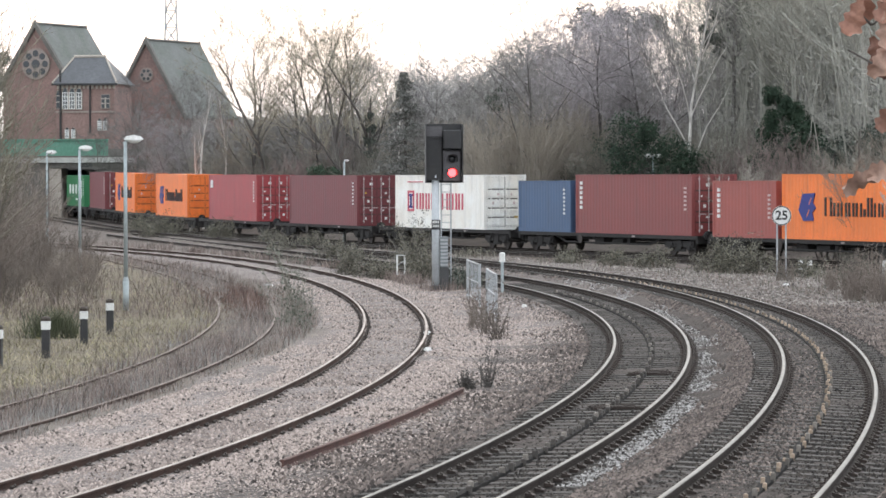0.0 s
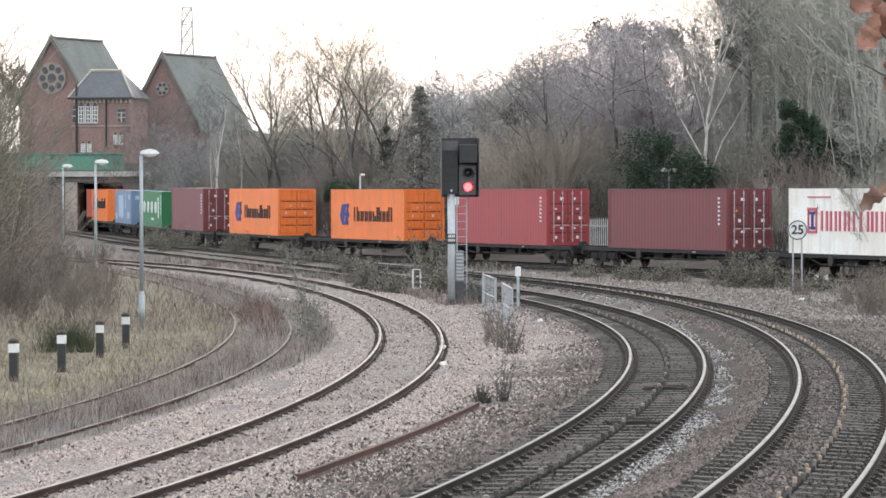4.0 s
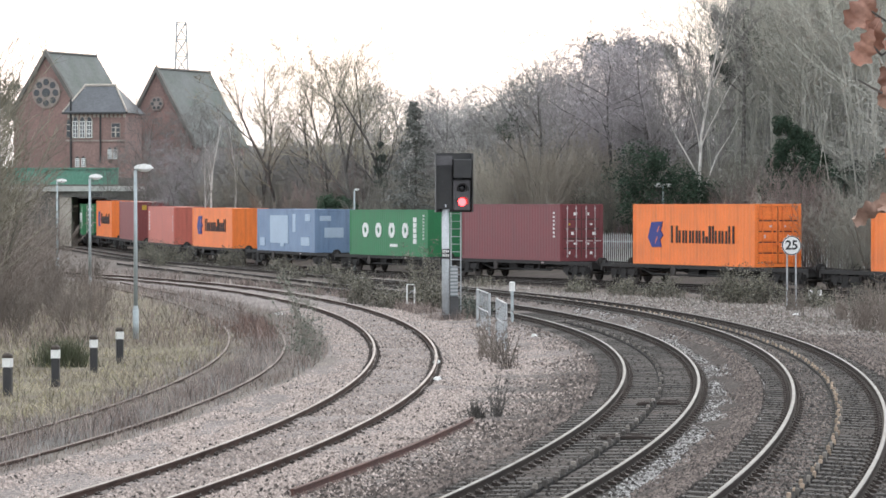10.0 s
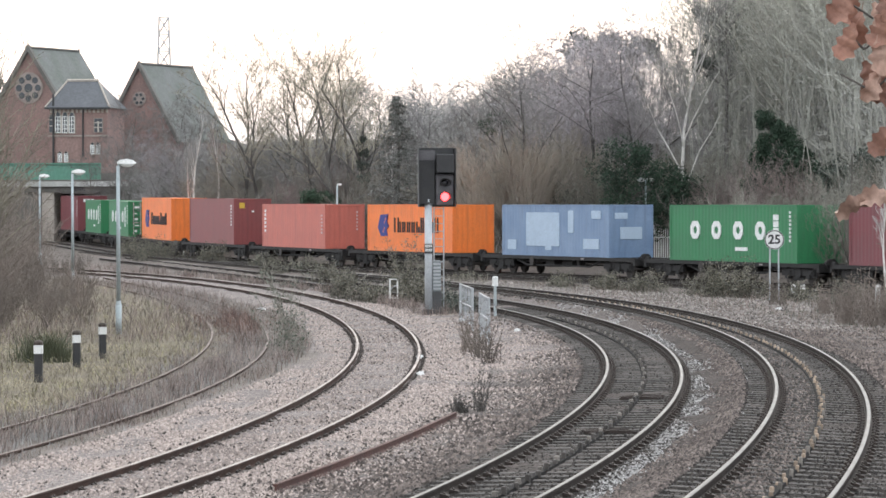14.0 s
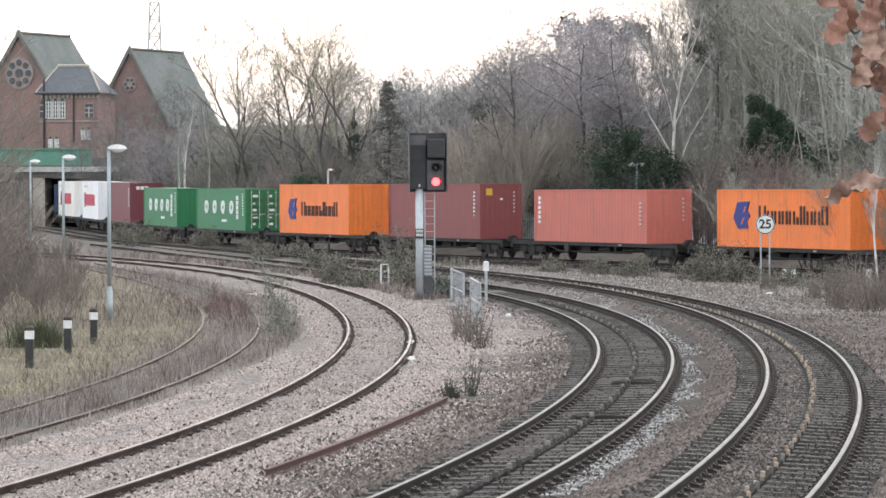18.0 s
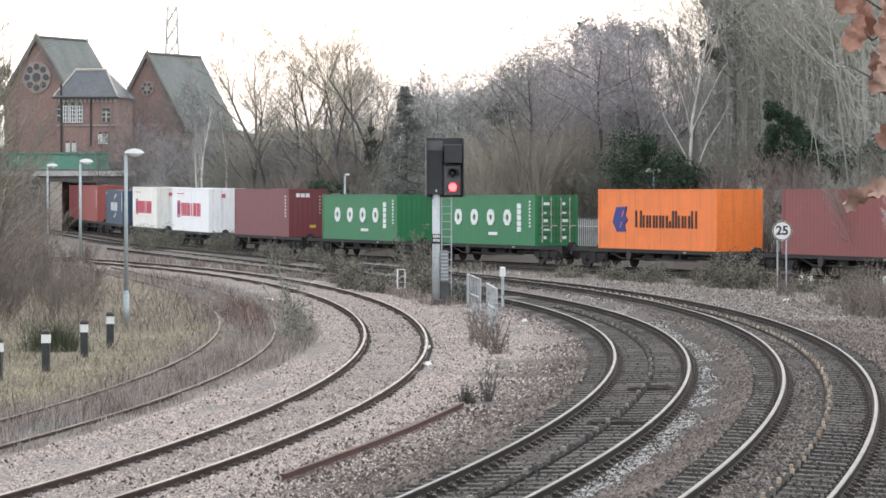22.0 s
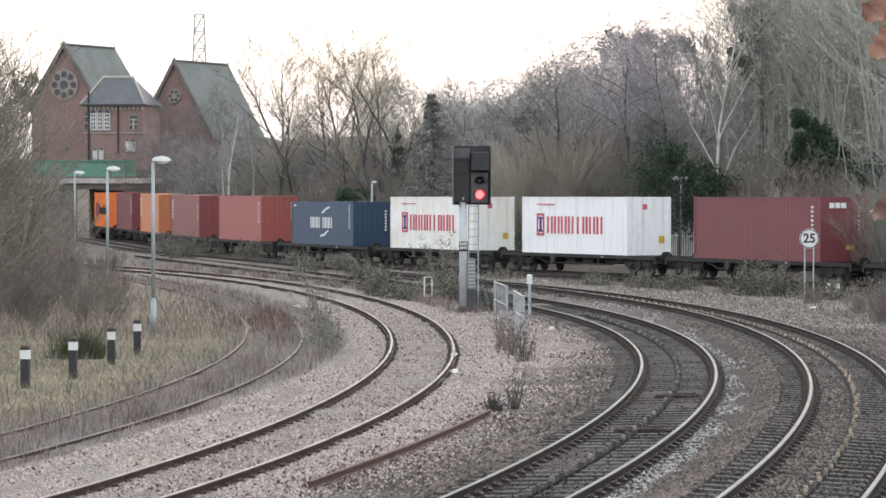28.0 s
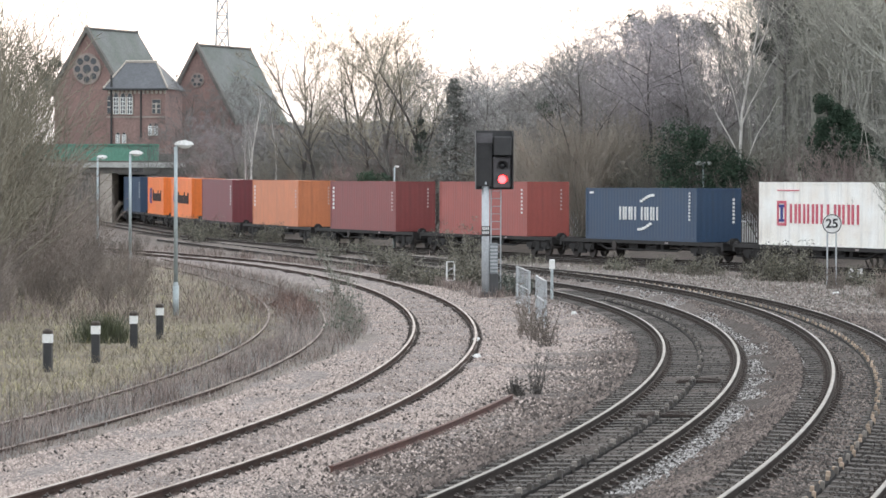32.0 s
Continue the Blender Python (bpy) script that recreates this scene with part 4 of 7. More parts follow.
# ---- signals, lamps and small trackside things ----
def signal_post():
    x, y = -0.2, 118.0
    z = ground_z(x, y)
    th = thing("railway_signal", pose(x, y, z, 0, 0, 4), "colour light railway signal on grey post showing red", "railway signal")
    part("base", Mesh().block(-0.2, -0.2, -0.1, 0.2, 0.2, 0.17, 0.03), M_DARKGREY, th, "dark bolted base plate")
    part("post", Mesh().tube((0, 0, 0.15), (0, 0, 3.75), 0.125, n=16), M_POSTPALE, th, smooth=True)
    hd = part("signal_head", Mesh().block(0.24, -0.2, 3.57, 0.82, 0.1, 4.56, 0.04), M_HEADGREY, th, "grey lamp plate")
    part("upper_hood", Mesh().block(0.24, -0.5, 4.62, 0.82, 0.1, 5.22, 0.03), M_BLACK, th, "deep black upper hood")
    part("backboard", Mesh().block(-0.32, 0.1, 3.5, 0.86, 0.14, 5.42, 0.02), M_BLACK, th)
    rt = Mesh().box(-0.3, -0.12, 3.6, 0.2, 0.1, 4.95)
    for k in range(4):
        rt.box(-0.3, -0.16, 3.6 + 0.45 * k, 0.2, -0.12, 3.66 + 0.45 * k)
    part("route_indicator", rt, M_BLACK, th, "dark boxed route indicator")
    for x0 in (-0.34, 0.86):
        part("side_plate", Mesh().block(x0, -0.32, 3.5, x0 + 0.03, 0.12, 5.42, 0.008), M_DARKGREY, th)
    part("top_bracket", Mesh().box(-0.3, -0.1, 5.02, 0.22, 0.1, 5.34), M_HEADGREY, th, "grey upper plate")
    for k, zz in enumerate((3.83, 4.27)):
        h = Mesh()
        v, f = [], []
        for j, d in ((0, 0), (1, -0.34)):
            for i in range(11):
                a = math.radians(-30 + 24 * i)
                v.append((0.53 + 0.17 * math.cos(a), -0.2 + d, zz + 0.17 * math.sin(a)))
        f = [(i, i + 1, 12 + i, 11 + i) for i in range(10)]
        part("lamp_hood", h.add(v, f), M_BLACK, hd)
    part("red_lens", Mesh().ball((0.53, -0.21, 3.83), 0.135, 0.05, 0.135, 14, 8), M_REDLIGHT, hd, "lit red signal lens", True)
    part("dark_lens", Mesh().ball((0.53, -0.21, 4.27), 0.11, 0.03, 0.11, 14, 8), M_LENS, hd, "unlit dark lens", True)
    part("number_plate", Mesh().box(-0.14, -0.17, 1.98, 0.14, -0.13, 2.3), M_BLACK, th)
    pl = Mesh()
    for r_ in range(2):
        for i in range(4):
            pl.box(-0.11 + 0.058 * i, -0.176, 2.18 - 0.13 * r_, -0.072 + 0.058 * i, -0.168, 2.27 - 0.13 * r_)
    part("plate_marks", pl, M_WHITE, th, "small white plate marks")
    ld = Mesh()
    for xx in (0.2, 0.52):
        ld.tube((xx, 0.35, 0.0), (xx, 0.25, 3.7), 0.022, n=6)
    for i in range(14):
        ld.tube((0.2, 0.34, 0.2 + 0.25 * i), (0.52, 0.34, 0.2 + 0.25 * i), 0.012, n=5)
    part("ladder", ld, M_GALV, th)
    cb = part("cabinet", Mesh().block(0.14, -0.08, 0.75, 0.4, 0.25, 1.75, 0.02), M_LOUVRE, th, "grey louvred equipment box")
    for k in range(8):
        part("louvre", Mesh().box(0.15, -0.11, 0.8 + 0.115 * k, 0.39, -0.08, 0.86 + 0.115 * k), M_GALV, cb)
    part("cabinet_plinth", Mesh().block(0.14, -0.06, 0.0, 0.42, 0.25, 0.75, 0.01), M_DARKGREY, th)
    return th


def glow(name, c, strength):
    mt = bpy.data.materials.new(name)
    mt.use_nodes = True
    b = mt.node_tree.nodes["Principled BSDF"]
    b.inputs["Base Color"].default_value = (*c, 1)
    b.inputs["Emission Color"].default_value = (*c, 1)
    b.inputs["Emission Strength"].default_value = strength
    return mt


M_REDLIGHT = glow("lit_red_lens", (1.0, 0.045, 0.05), 5.0)
M_LENS = material("dark_glass_lens", (0.02, 0.02, 0.025), 0.15, 0, (0.03, 0.03, 0.03), 4, 20, 0.5, 0)
M_LOUVRE = material("dull_grey_louvre", (0.24, 0.26, 0.27), 0.6, 0.2, (0.17, 0.18, 0.19), 4, 20, 0.5, 0)
M_HEADGREY = material("grey_signal_plate", (0.11, 0.105, 0.11), 0.6, 0, (0.08, 0.075, 0.08), 4, 20, 0.5, 0)


def lamp_post(x, y, h, turn, label="grey tubular lamp post with a white luminaire head", double=False, big=1.0):
    z = ground_z(x, y)
    th = thing("street_lamp", pose(x, y, z, 0, 0, turn), label, "lamp post", "lamp posts")
    part("post", Mesh().tube((0, 0, 0), (0, 0, 0.86), 0.09, 0.09, 12).tube((0, 0, 0.86), (0, 0, 0.98), 0.09, 0.06, 12, False).tube((0, 0, 0.98), (0, 0, h - 0.05), 0.062, 0.05, 12), M_LAMPGREY, th, smooth=True)
    for sg in ((1, -1) if double else (1,)):
        part("bracket", Mesh().tube((0, 0, h - 0.06), (sg * 0.1, 0, h + 0.02), 0.035, n=8), M_LAMPGREY, th)
        hd = Mesh()
        pr = [(-0.04, 0.08, 0.06), (0.06, 0.13, 0.13), (0.3, 0.16, 0.17), (0.5, 0.12, 0.12), (0.6, 0.04, 0.04)]
        v = []
        for px_, w_, t_ in pr:
            px_, w_, t_ = px_ * big, w_ * big, t_ * big
            v += [(sg * px_, -w_, h), (sg * px_, w_, h), (sg * px_, w_ * 0.7, h + t_), (sg * px_, -w_ * 0.7, h + t_)]
        f = [(4 * k + i, 4 * k + (i + 1) % 4, 4 * k + 4 + (i + 1) % 4, 4 * k + 4 + i) for k in range(4) for i in range(4)] + [(3, 2, 1, 0), (16, 17, 18, 19)]
        head = part("luminaire", hd.add(v, f), M_WHITE, th, "white plastic lamp head")
        part("diffuser", Mesh().ball((sg * 0.3 * big, 0, h), 0.24 * big, 0.13 * big, 0.12 * big, 12, 6), M_DIFFUSER, head, "clear ribbed diffuser")
    return th


M_LAMPGREY = material("lamp_post_grey", (0.42, 0.47, 0.48), 0.5, 0.2, (0.32, 0.37, 0.38), 3, 30, 0.6, 0.03)
M_POSTPALE = material("pale_grey_post_paint", (0.56, 0.59, 0.61), 0.55, 0.05, (0.45, 0.48, 0.5), 3, 30, 0.6, 0.03)
M_DIFFUSER = material("lamp_diffuser", (0.75, 0.76, 0.75), 0.25, 0, (0.65, 0.66, 0.65), 4, 20, 0.4, 0)
signal_post()
lamp_post(-9.0, 103.0, 4.88, 5, big=0.86)
lamp_post(-14.4, 144.0, 4.92, 5, big=0.86)
lamp_post(-20.5, 188.0, 4.9, 5, big=0.86)
lamp_post(-5.75, 214.0, 4.9, 0, "small pale lamp post behind the train", big=0.5)
lamp_post(11.1, 190.0, 5.0, 0, "pale lamp post with two luminaire arms", True, 0.8)


def bollard(x, y):
    th = thing("bollard", pose(x, y, ground_z(x, y) - 0.05, 0, 0, random.uniform(-20, 20)), "black bollard with a white band in dry grass", "bollard", "bollards")
    part("shaft", Mesh().block(-0.085, -0.085, 0, 0.085, 0.085, 0.64, 0.02), M_BLACK, th)
    part("band", Mesh().block(-0.092, -0.092, 0.64, 0.092, 0.092, 0.82, 0.01), M_WHITE, th, "white reflective band")
    part("cap", Mesh().block(-0.095, -0.095, 0.82, 0.095, 0.095, 0.92, 0.04), M_BOLLTOP, th, "dark brown cap")


M_BOLLTOP = material("bollard_cap", (0.06, 0.045, 0.035), 0.7, 0, (0.04, 0.03, 0.025), 4, 20, 0.5, 0.1)
for bx, by in ((-8.1, 88.2), (-8.22, 83.0), (-8.47, 77.3), (-8.98, 73.1)):
    bollard(bx, by)


def speed_sign():
    x, y = 12.35, 131.5
    z = ground_z(x, y)
    th = thing("speed_sign", pose(x, y, z, 0, 0, 3), "round white speed restriction sign on two posts", "speed sign")
    for sx in (-0.16, 0.16):
        part("post", Mesh().tube((sx, 0.03, 0), (sx, 0.03, 2.5), 0.03, n=8), M_GALV, th)
    part("plate", Mesh().tube((0, 0, 2.24), (0, -0.025, 2.24), 0.36, n=40), M_WHITE, th, "white disc with a black rim")
    v = []
    for r_ in (0.315, 0.35):
        v += [(r_ * math.cos(2 * math.pi * i / 40), -0.03, 2.24 + r_ * math.sin(2 * math.pi * i / 40)) for i in range(40)]
    rim = Mesh().add(v, [(i, (i + 1) % 40, 40 + (i + 1) % 40, 40 + i) for i in range(40)])
    part("rim", rim, M_BLACK, th, "thin black rim")
    cu = bpy.data.curves.new("numeral", "FONT")
    cu.body, cu.size, cu.align_x, cu.align_y, cu.extrude, cu.offset = "25", 0.46, "CENTER", "CENTER", 0.004, 0.012
    cu.materials.append(M_BLACK)
    ob = new("numeral", cu)
    ob.parent = th
    ob.matrix_basis = pose(0, -0.032, 2.24, 90, 0, 0)
    tagged(ob, "black figures reading 25")


speed_sign()


BAR = Mesh().tube((0, 0, 0.15), (0, 0, 1.2), 0.013, n=5).data("bar", M_GALV)


def guard_rail():
    for (x0, y0), (x1, y1) in (((0.77, 109), (1.08, 103.4)), ((1.23, 98.5), (1.4, 93.4))):
        z = ground_z(x0, y0)
        L_ = math.hypot(x1 - x0, y1 - y0)
        th = thing("guard_rail", pose(x0, y0, z, 0, 0, math.degrees(math.atan2(y1 - y0, x1 - x0))), "galvanised steel guard rail panel by the signal", "fence", "guard rails")
        for xx in (0, L_):
            part("post", Mesh().tube((xx, 0, 0), (xx, 0, 1.22), 0.035, n=8), M_GALV, th)
        for z in (1.2, 0.66, 0.15):
            part("rail", Mesh().tube((0, 0, z), (L_, 0, z), 0.02, n=8), M_GALV, th)
        for i in range(1, 9):
            part("bar", BAR, None, th).location.x = i * L_ / 9


guard_rail()


def marker_post():
    x, y = 1.87, 112.0
    th = thing("marker_post", pose(x, y, ground_z(x, y), 0, 0, 8), "slim white marker post with a square cap", "marker post")
    part("post", Mesh().block(-0.04, -0.04, 0, 0.04, 0.04, 1.0, 0.01), M_LAMPGREY, th)
    part("marker_plate", Mesh().block(-0.085, -0.06, 0.95, 0.085, 0.06, 1.25, 0.03), M_WHITE, th)


marker_post()


def stub_posts():
    for x, y, h in ((13.9, 140, 0.7), (14.35, 141, 0.68), (14.7, 120, 0.9)):
        th = thing("stub_post", pose(x, y, ground_z(x, y) - 0.05, 0, 0, 12), "short white concrete post among dead weeds", "marker post", "stub posts")
        part("post", Mesh().block(-0.08, -0.07, 0, 0.08, 0.07, h, 0.02), M_WHITE, th)


stub_posts()


def frame_stand():
    x, y = -1.45, 128.0
    th = thing("frame_stand", pose(x, y, ground_z(x, y) - 0.2, 0, 0, 30), "small white tubular frame standing in brambles", "metal stand")
    part("frame", Mesh().box(-0.17, -0.03, 0.4, -0.14, 0.03, 1.1).box(0.14, -0.03, 0.4, 0.17, 0.03, 1.1).box(-0.14, -0.03, 1.07, 0.14, 0.03, 1.1).box(-0.14, -0.03, 0.4, 0.14, 0.03, 0.43), M_WHITE, th)
    part("cross_bar", Mesh().tube((-0.14, 0, 0.72), (0.14, 0, 0.9), 0.012, n=5), M_GALV, th)
    part("leg", Mesh().tube((0, 0.01, 0), (0, 0.01, 0.45), 0.03, n=8), M_GALV, th)


frame_stand()


def loose_rail():
    p0, p1 = Vector((-2.05, 46.3, 0)), Vector((0.36, 62.5, 0))
    rows, n = [], 24
    for i in range(n + 1):
        p = p0.lerp(p1, i / n)
        p.x += 0.12 * math.sin(math.pi * i / n)
        p.z = ground_z(p.x, p.y) + 0.11
        d = (p1 - p0).normalized()
        rows.append((p, Vector((d.y, -d.x, 0)), Vector((0, 0, 1))))
    part_ = part("spare_rail", Mesh().sweep(rows, [(a * 0.85, b * 0.9) for a, b in RAIL]), M_RUSTRED)
    tagged(part_, "spare rusty red-brown rail lying on the ballast", "rail")


loose_rail()


def block_row(k, y0, y1, label, step):
    """The row of small timber blocks down the middle of a track."""
    th = thing("cable_block_row", Matrix(), label, "cable run")
    rows = track_rows(k, y0, y1, step)
    for i, (p, s, u) in enumerate(rows[:300]):
        q = p + u * (-0.135)
        ob = part("block", BLOCKS[i % 4], None, th)
        ob.matrix_basis = basis(q + s * (random.uniform(-0.02, 0.02) + (0.035 if i % 2 else 0)), s, u) @ Matrix.Rotation(random.uniform(-0.4, 0.4), 4, "Z")
    # black cable strip, widened to draw in the shade between the blocks
    part("cable", Mesh().sweep([(p + u * -0.122, s, u) for p, s, u in rows], [(-0.07, -0.02), (0.06, -0.02), (0.05, 0.022), (-0.055, 0.022)]), M_CABLESHADE, th)


M_BLOCK = material("pale_timber_block", (0.44, 0.34, 0.25), 0.85, 0, (0.19, 0.135, 0.10), 6, 60, 0.8, 0.2, rand=0.4)
M_BLOCKD = material("dark_timber_block", (0.215, 0.195, 0.17), 0.85, 0, (0.13, 0.11, 0.095), 6, 60, 0.8, 0.2, rand=0.4)
BLOCKS = [Mesh().block(-0.024, -0.028, 0, 0.024, 0.028, 0.075 + 0.014 * i, 0.01).data("block", M_BLOCKD if i == 3 else M_BLOCK) for i in range(4)]
block_row("c", 31, 150, "row of pale timber blocks between the rails", 0.52)
M_BLOCKT = material("tarred_timber_block", (0.085, 0.075, 0.066), 0.8, 0, (0.045, 0.04, 0.036), 6, 60, 0.8, 0.2, rand=0.4)
BLOCKS = [Mesh().block(-0.03, -0.035, 0, 0.03, 0.035, 0.075 + 0.016 * i, 0.01).data("block", M_BLOCKD if i == 2 else M_BLOCKT) for i in range(4)]
block_row("b", 31, 110, "row of dark timber blocks between the rails", 0.5)


def cable_loop(y, seed):
    """A few slack cables lying across the middle track."""
    g = random.Random(seed)
    x, d = centre("b", y)
    th = thing("track_cable", pose(x, y, TRACKS["b"][1] - 0.13, 0, 0, g.uniform(-10, 10)), "slack black cables lying across the sleepers", "cable", "track cables")
    for k in range(6):
        rows, o = [], 0.16 * k - 0.4
        for i in range(9):
            t = i / 8
            rows.append((Vector((-0.28 + 0.75 * t, o + 0.16 * math.sin(3.0 * t + k), 0.025 + 0.02 * math.sin(math.pi * t))), Vector((0, 1, 0)), Vector((0, 0, 1))))
        part("cable", Mesh().sweep(rows, [(-0.02, -0.03), (0.02, -0.03), (0.02, 0.012), (-0.02, 0.012)]), M_CHAIR, th)


cable_loop(65.5, 1)
cable_loop(56.0, 2)


def scrap(x, y, w_, label, seed):
    g = random.Random(seed)
    m = Mesh().add([(-w_, -0.05, 0), (w_, -0.08, 0.0), (w_ * 0.8, 0.07, 0.02), (-w_ * 0.9, 0.06, 0.0), (-w_ * 0.7, -0.03, 0.08), (w_ * 0.6, -0.05, 0.1), (w_ * 0.5, 0.05, 0.09), (-w_ * 0.6, 0.05, 0.06)], [(3, 2, 1, 0), (4, 5, 6, 7), (0, 1, 5, 4), (1, 2, 6, 5), (2, 3, 7, 6), (3, 0, 4, 7)])
    ob = part("litter", m, M_WHITE)
    ob.matrix_basis = pose(x, y, ground_z(x, y) - 0.005, 0, 0, g.uniform(-60, 60))
    tagged(ob, label, "litter", "scraps on the ballast")


scrap(-0.35, 84.0, 0.1, "crumpled white scrap lying on pale ballast", 1)
scrap(-0.32, 76.0, 0.09, "crumpled white scrap lying on pale ballast", 2)
scrap(2.3, 101.0, 0.07, "small white scrap lying on pale ballast", 3)
scrap(-5.95, 124.0, 0.2, "white lump lying between rusty rails", 4)
scrap(8.1, 148.0, 0.25, "pale rubble lump on trackside earth", 5)
scrap(11.2, 118.0, 0.14, "pale scrap among weeds by the line", 6)

# ---- bridge and church-like brick building ----
M_BRICK = material("red_brick", (0.285, 0.185, 0.163), 0.9, 0, (0.21, 0.145, 0.13), 0.6, 5, 0.8, 0.3, 8)
M_STONEWORK = material("pale_dressed_stone", (0.48, 0.43, 0.37), 0.85, 0, (0.36, 0.32, 0.28), 0.8, 8, 0.7, 0.2)
M_DARKSTONE = material("sooty_stone", (0.17, 0.16, 0.145), 0.9, 0, (0.10, 0.095, 0.085), 0.8, 8, 0.7, 0.2)
M_OLDSTONE = material("weathered_tracery_stone", (0.33, 0.28, 0.25), 0.9, 0, (0.24, 0.2, 0.18), 0.8, 8, 0.7, 0.2)
M_SLATE = material("grey_green_slate", (0.16, 0.168, 0.16), 0.65, 0, (0.095, 0.115, 0.09), 0.5, 5, 0.8, 0.2, 8)
M_SLATEBLUE = material("blue_grey_slate", (0.115, 0.12, 0.13), 0.6, 0, (0.075, 0.08, 0.085), 0.5, 5, 0.8, 0.2, 8)
M_GREENP = material("green_bridge_paint", (0.10, 0.265, 0.19), 0.55, 0, (0.145, 0.31, 0.235), 0.5, 8, 0.8, 0.05)
M_PALECONC = material("pale_concrete", (0.50, 0.50, 0.47), 0.85, 0, (0.36, 0.36, 0.33), 0.6, 8, 0.8, 0.2)
M_GLASSDK = material("dark_window_glass", (0.03, 0.035, 0.04), 0.1, 0, (0.05, 0.055, 0.06), 0.6, 4, 0.6, 0)


def prism(m, outline, y0, y1):
    """An upright outline in x and z, drawn out from y0 to y1."""
    n = len(outline)
    m.add([(x, y0, z) for x, z in outline] + [(x, y1, z) for x, z in outline], [tuple(range(n)), tuple(range(2 * n - 1, n - 1, -1))] + [((i + 1) % n, i, n + i, n + (i + 1) % n) for i in range(n)])
    return m


def pylon():
    th = thing("lattice_mast", pose(-34.5 * 1.34, 620, 0), "pale steel lattice mast far behind the roofs", "mast")
    m = Mesh()
    c = [(-1, -1), (1, -1), (1, 1), (-1, 1)]
    for i in range(12):
        z0, z1 = i * 2.9, (i + 1) * 2.9
        r0, r1 = 1.9 - i * 0.09, 1.9 - (i + 1) * 0.09
        for k in range(4):
            a, b = c[k], c[(k + 1) % 4]
            m.tube((a[0] * r0, a[1] * r0, z0), (a[0] * r1, a[1] * r1, z1), 0.11, n=4)
            m.tube((a[0] * r0, a[1] * r0, z0), (b[0] * r1, b[1] * r1, z1), 0.09, n=4)
            m.tube((b[0] * r0, b[1] * r0, z0), (a[0] * r1, a[1] * r1, z1), 0.09, n=4)
            m.tube((a[0] * r1, a[1] * r1, z1), (b[0] * r1, b[1] * r1, z1), 0.09, n=4)
    part("lattice", m, M_GALV, th)


pylon()


M_BANK = material("far_wooded_bank", (0.15, 0.14, 0.128), 0.95, 0, (0.09, 0.084, 0.077), 0.12, 1.2, 0.8, 0)
bank = Mesh()
for i in range(521):
    x = -110 + 0.5 * i
    top = 8.0 + 6.0 * min(1, max(0, (x + 52) / 8)) + 2.2 * noise.noise((i * 0.02, 3, 1)) + 1.0 * noise.noise((i * 0.17, 5, 1)) + 0.6 * noise.noise((i * 0.7, 8, 1))
    bank.v += [(x, 640, -0.5), (x, 655, top), (x, 700, top), (x, 715, -0.5)]
bank.f = [(4 * i + k, 4 * i + 4 + k, 4 * i + 5 + k, 4 * i + 1 + k) for i in range(520) for k in range(3)]
tagged(new("backdrop_bank", bank.data("backdrop_bank", M_BANK)), "low dark wooded bank closing the view", "bank", kind="structure")


def road_bridge():
    th = thing("road_bridge", pose(-32.3, 318, 0), "road bridge with green parapet girder and stone abutments", "bridge")
    part("deck", Mesh().box(-14, -1.1, 4.9, 4.9, 5, 5.35), M_PALECONC, th, "pale concrete deck edge")
    part("soffit_beam", Mesh().box(-14, -0.8, 4.4, 8.5, 5, 4.9), M_DARKSTONE, th, "weathered grey beam")
    gp = part("girder", Mesh().box(-14, -0.9, 5.5, 3.1, -0.7, 6.85), M_GREENP, th, "green painted steel parapet girder")
    for i in range(9):
        part("stiffener", Mesh().box(-13.5 + i * 2.0, -0.98, 5.5, -13.4 + i * 2.0, -0.9, 6.85), M_GREENP, gp)
    part("flange", Mesh().box(-14, -1.05, 6.85, 3.1, -0.55, 6.97), M_GREENP, gp)
    part("ledge", Mesh().box(-14, -0.95, 5.35, 4.9, -0.5, 5.5), M_DARKSTONE, th)
    part("abutment", Mesh().box(3.0, -0.7, -0.5, 8.5, 5, 4.4), M_DARKSTONE, th, "sooty stone abutment")
    part("abutment", Mesh().box(-2.1, -0.7, -0.5, -1.05, 5, 4.4), M_STONEWORK, th, "pale stone pier")
    part("abutment", Mesh().box(-14, -0.4, -0.5, -2.1, 5, 4.4), M_DARKSTONE, th, "sooty stone abutment")
    part("parapet_wall", Mesh().box(3.1, -1.0, 5.5, 8.5, -0.5, 6.1), M_DARKSTONE, th)
    part("plate", Mesh().box(0.6, -0.86, 4.5, 1.7, -0.8, 4.85), M_BLACK, th, "dark plate with pale marks")


road_bridge()


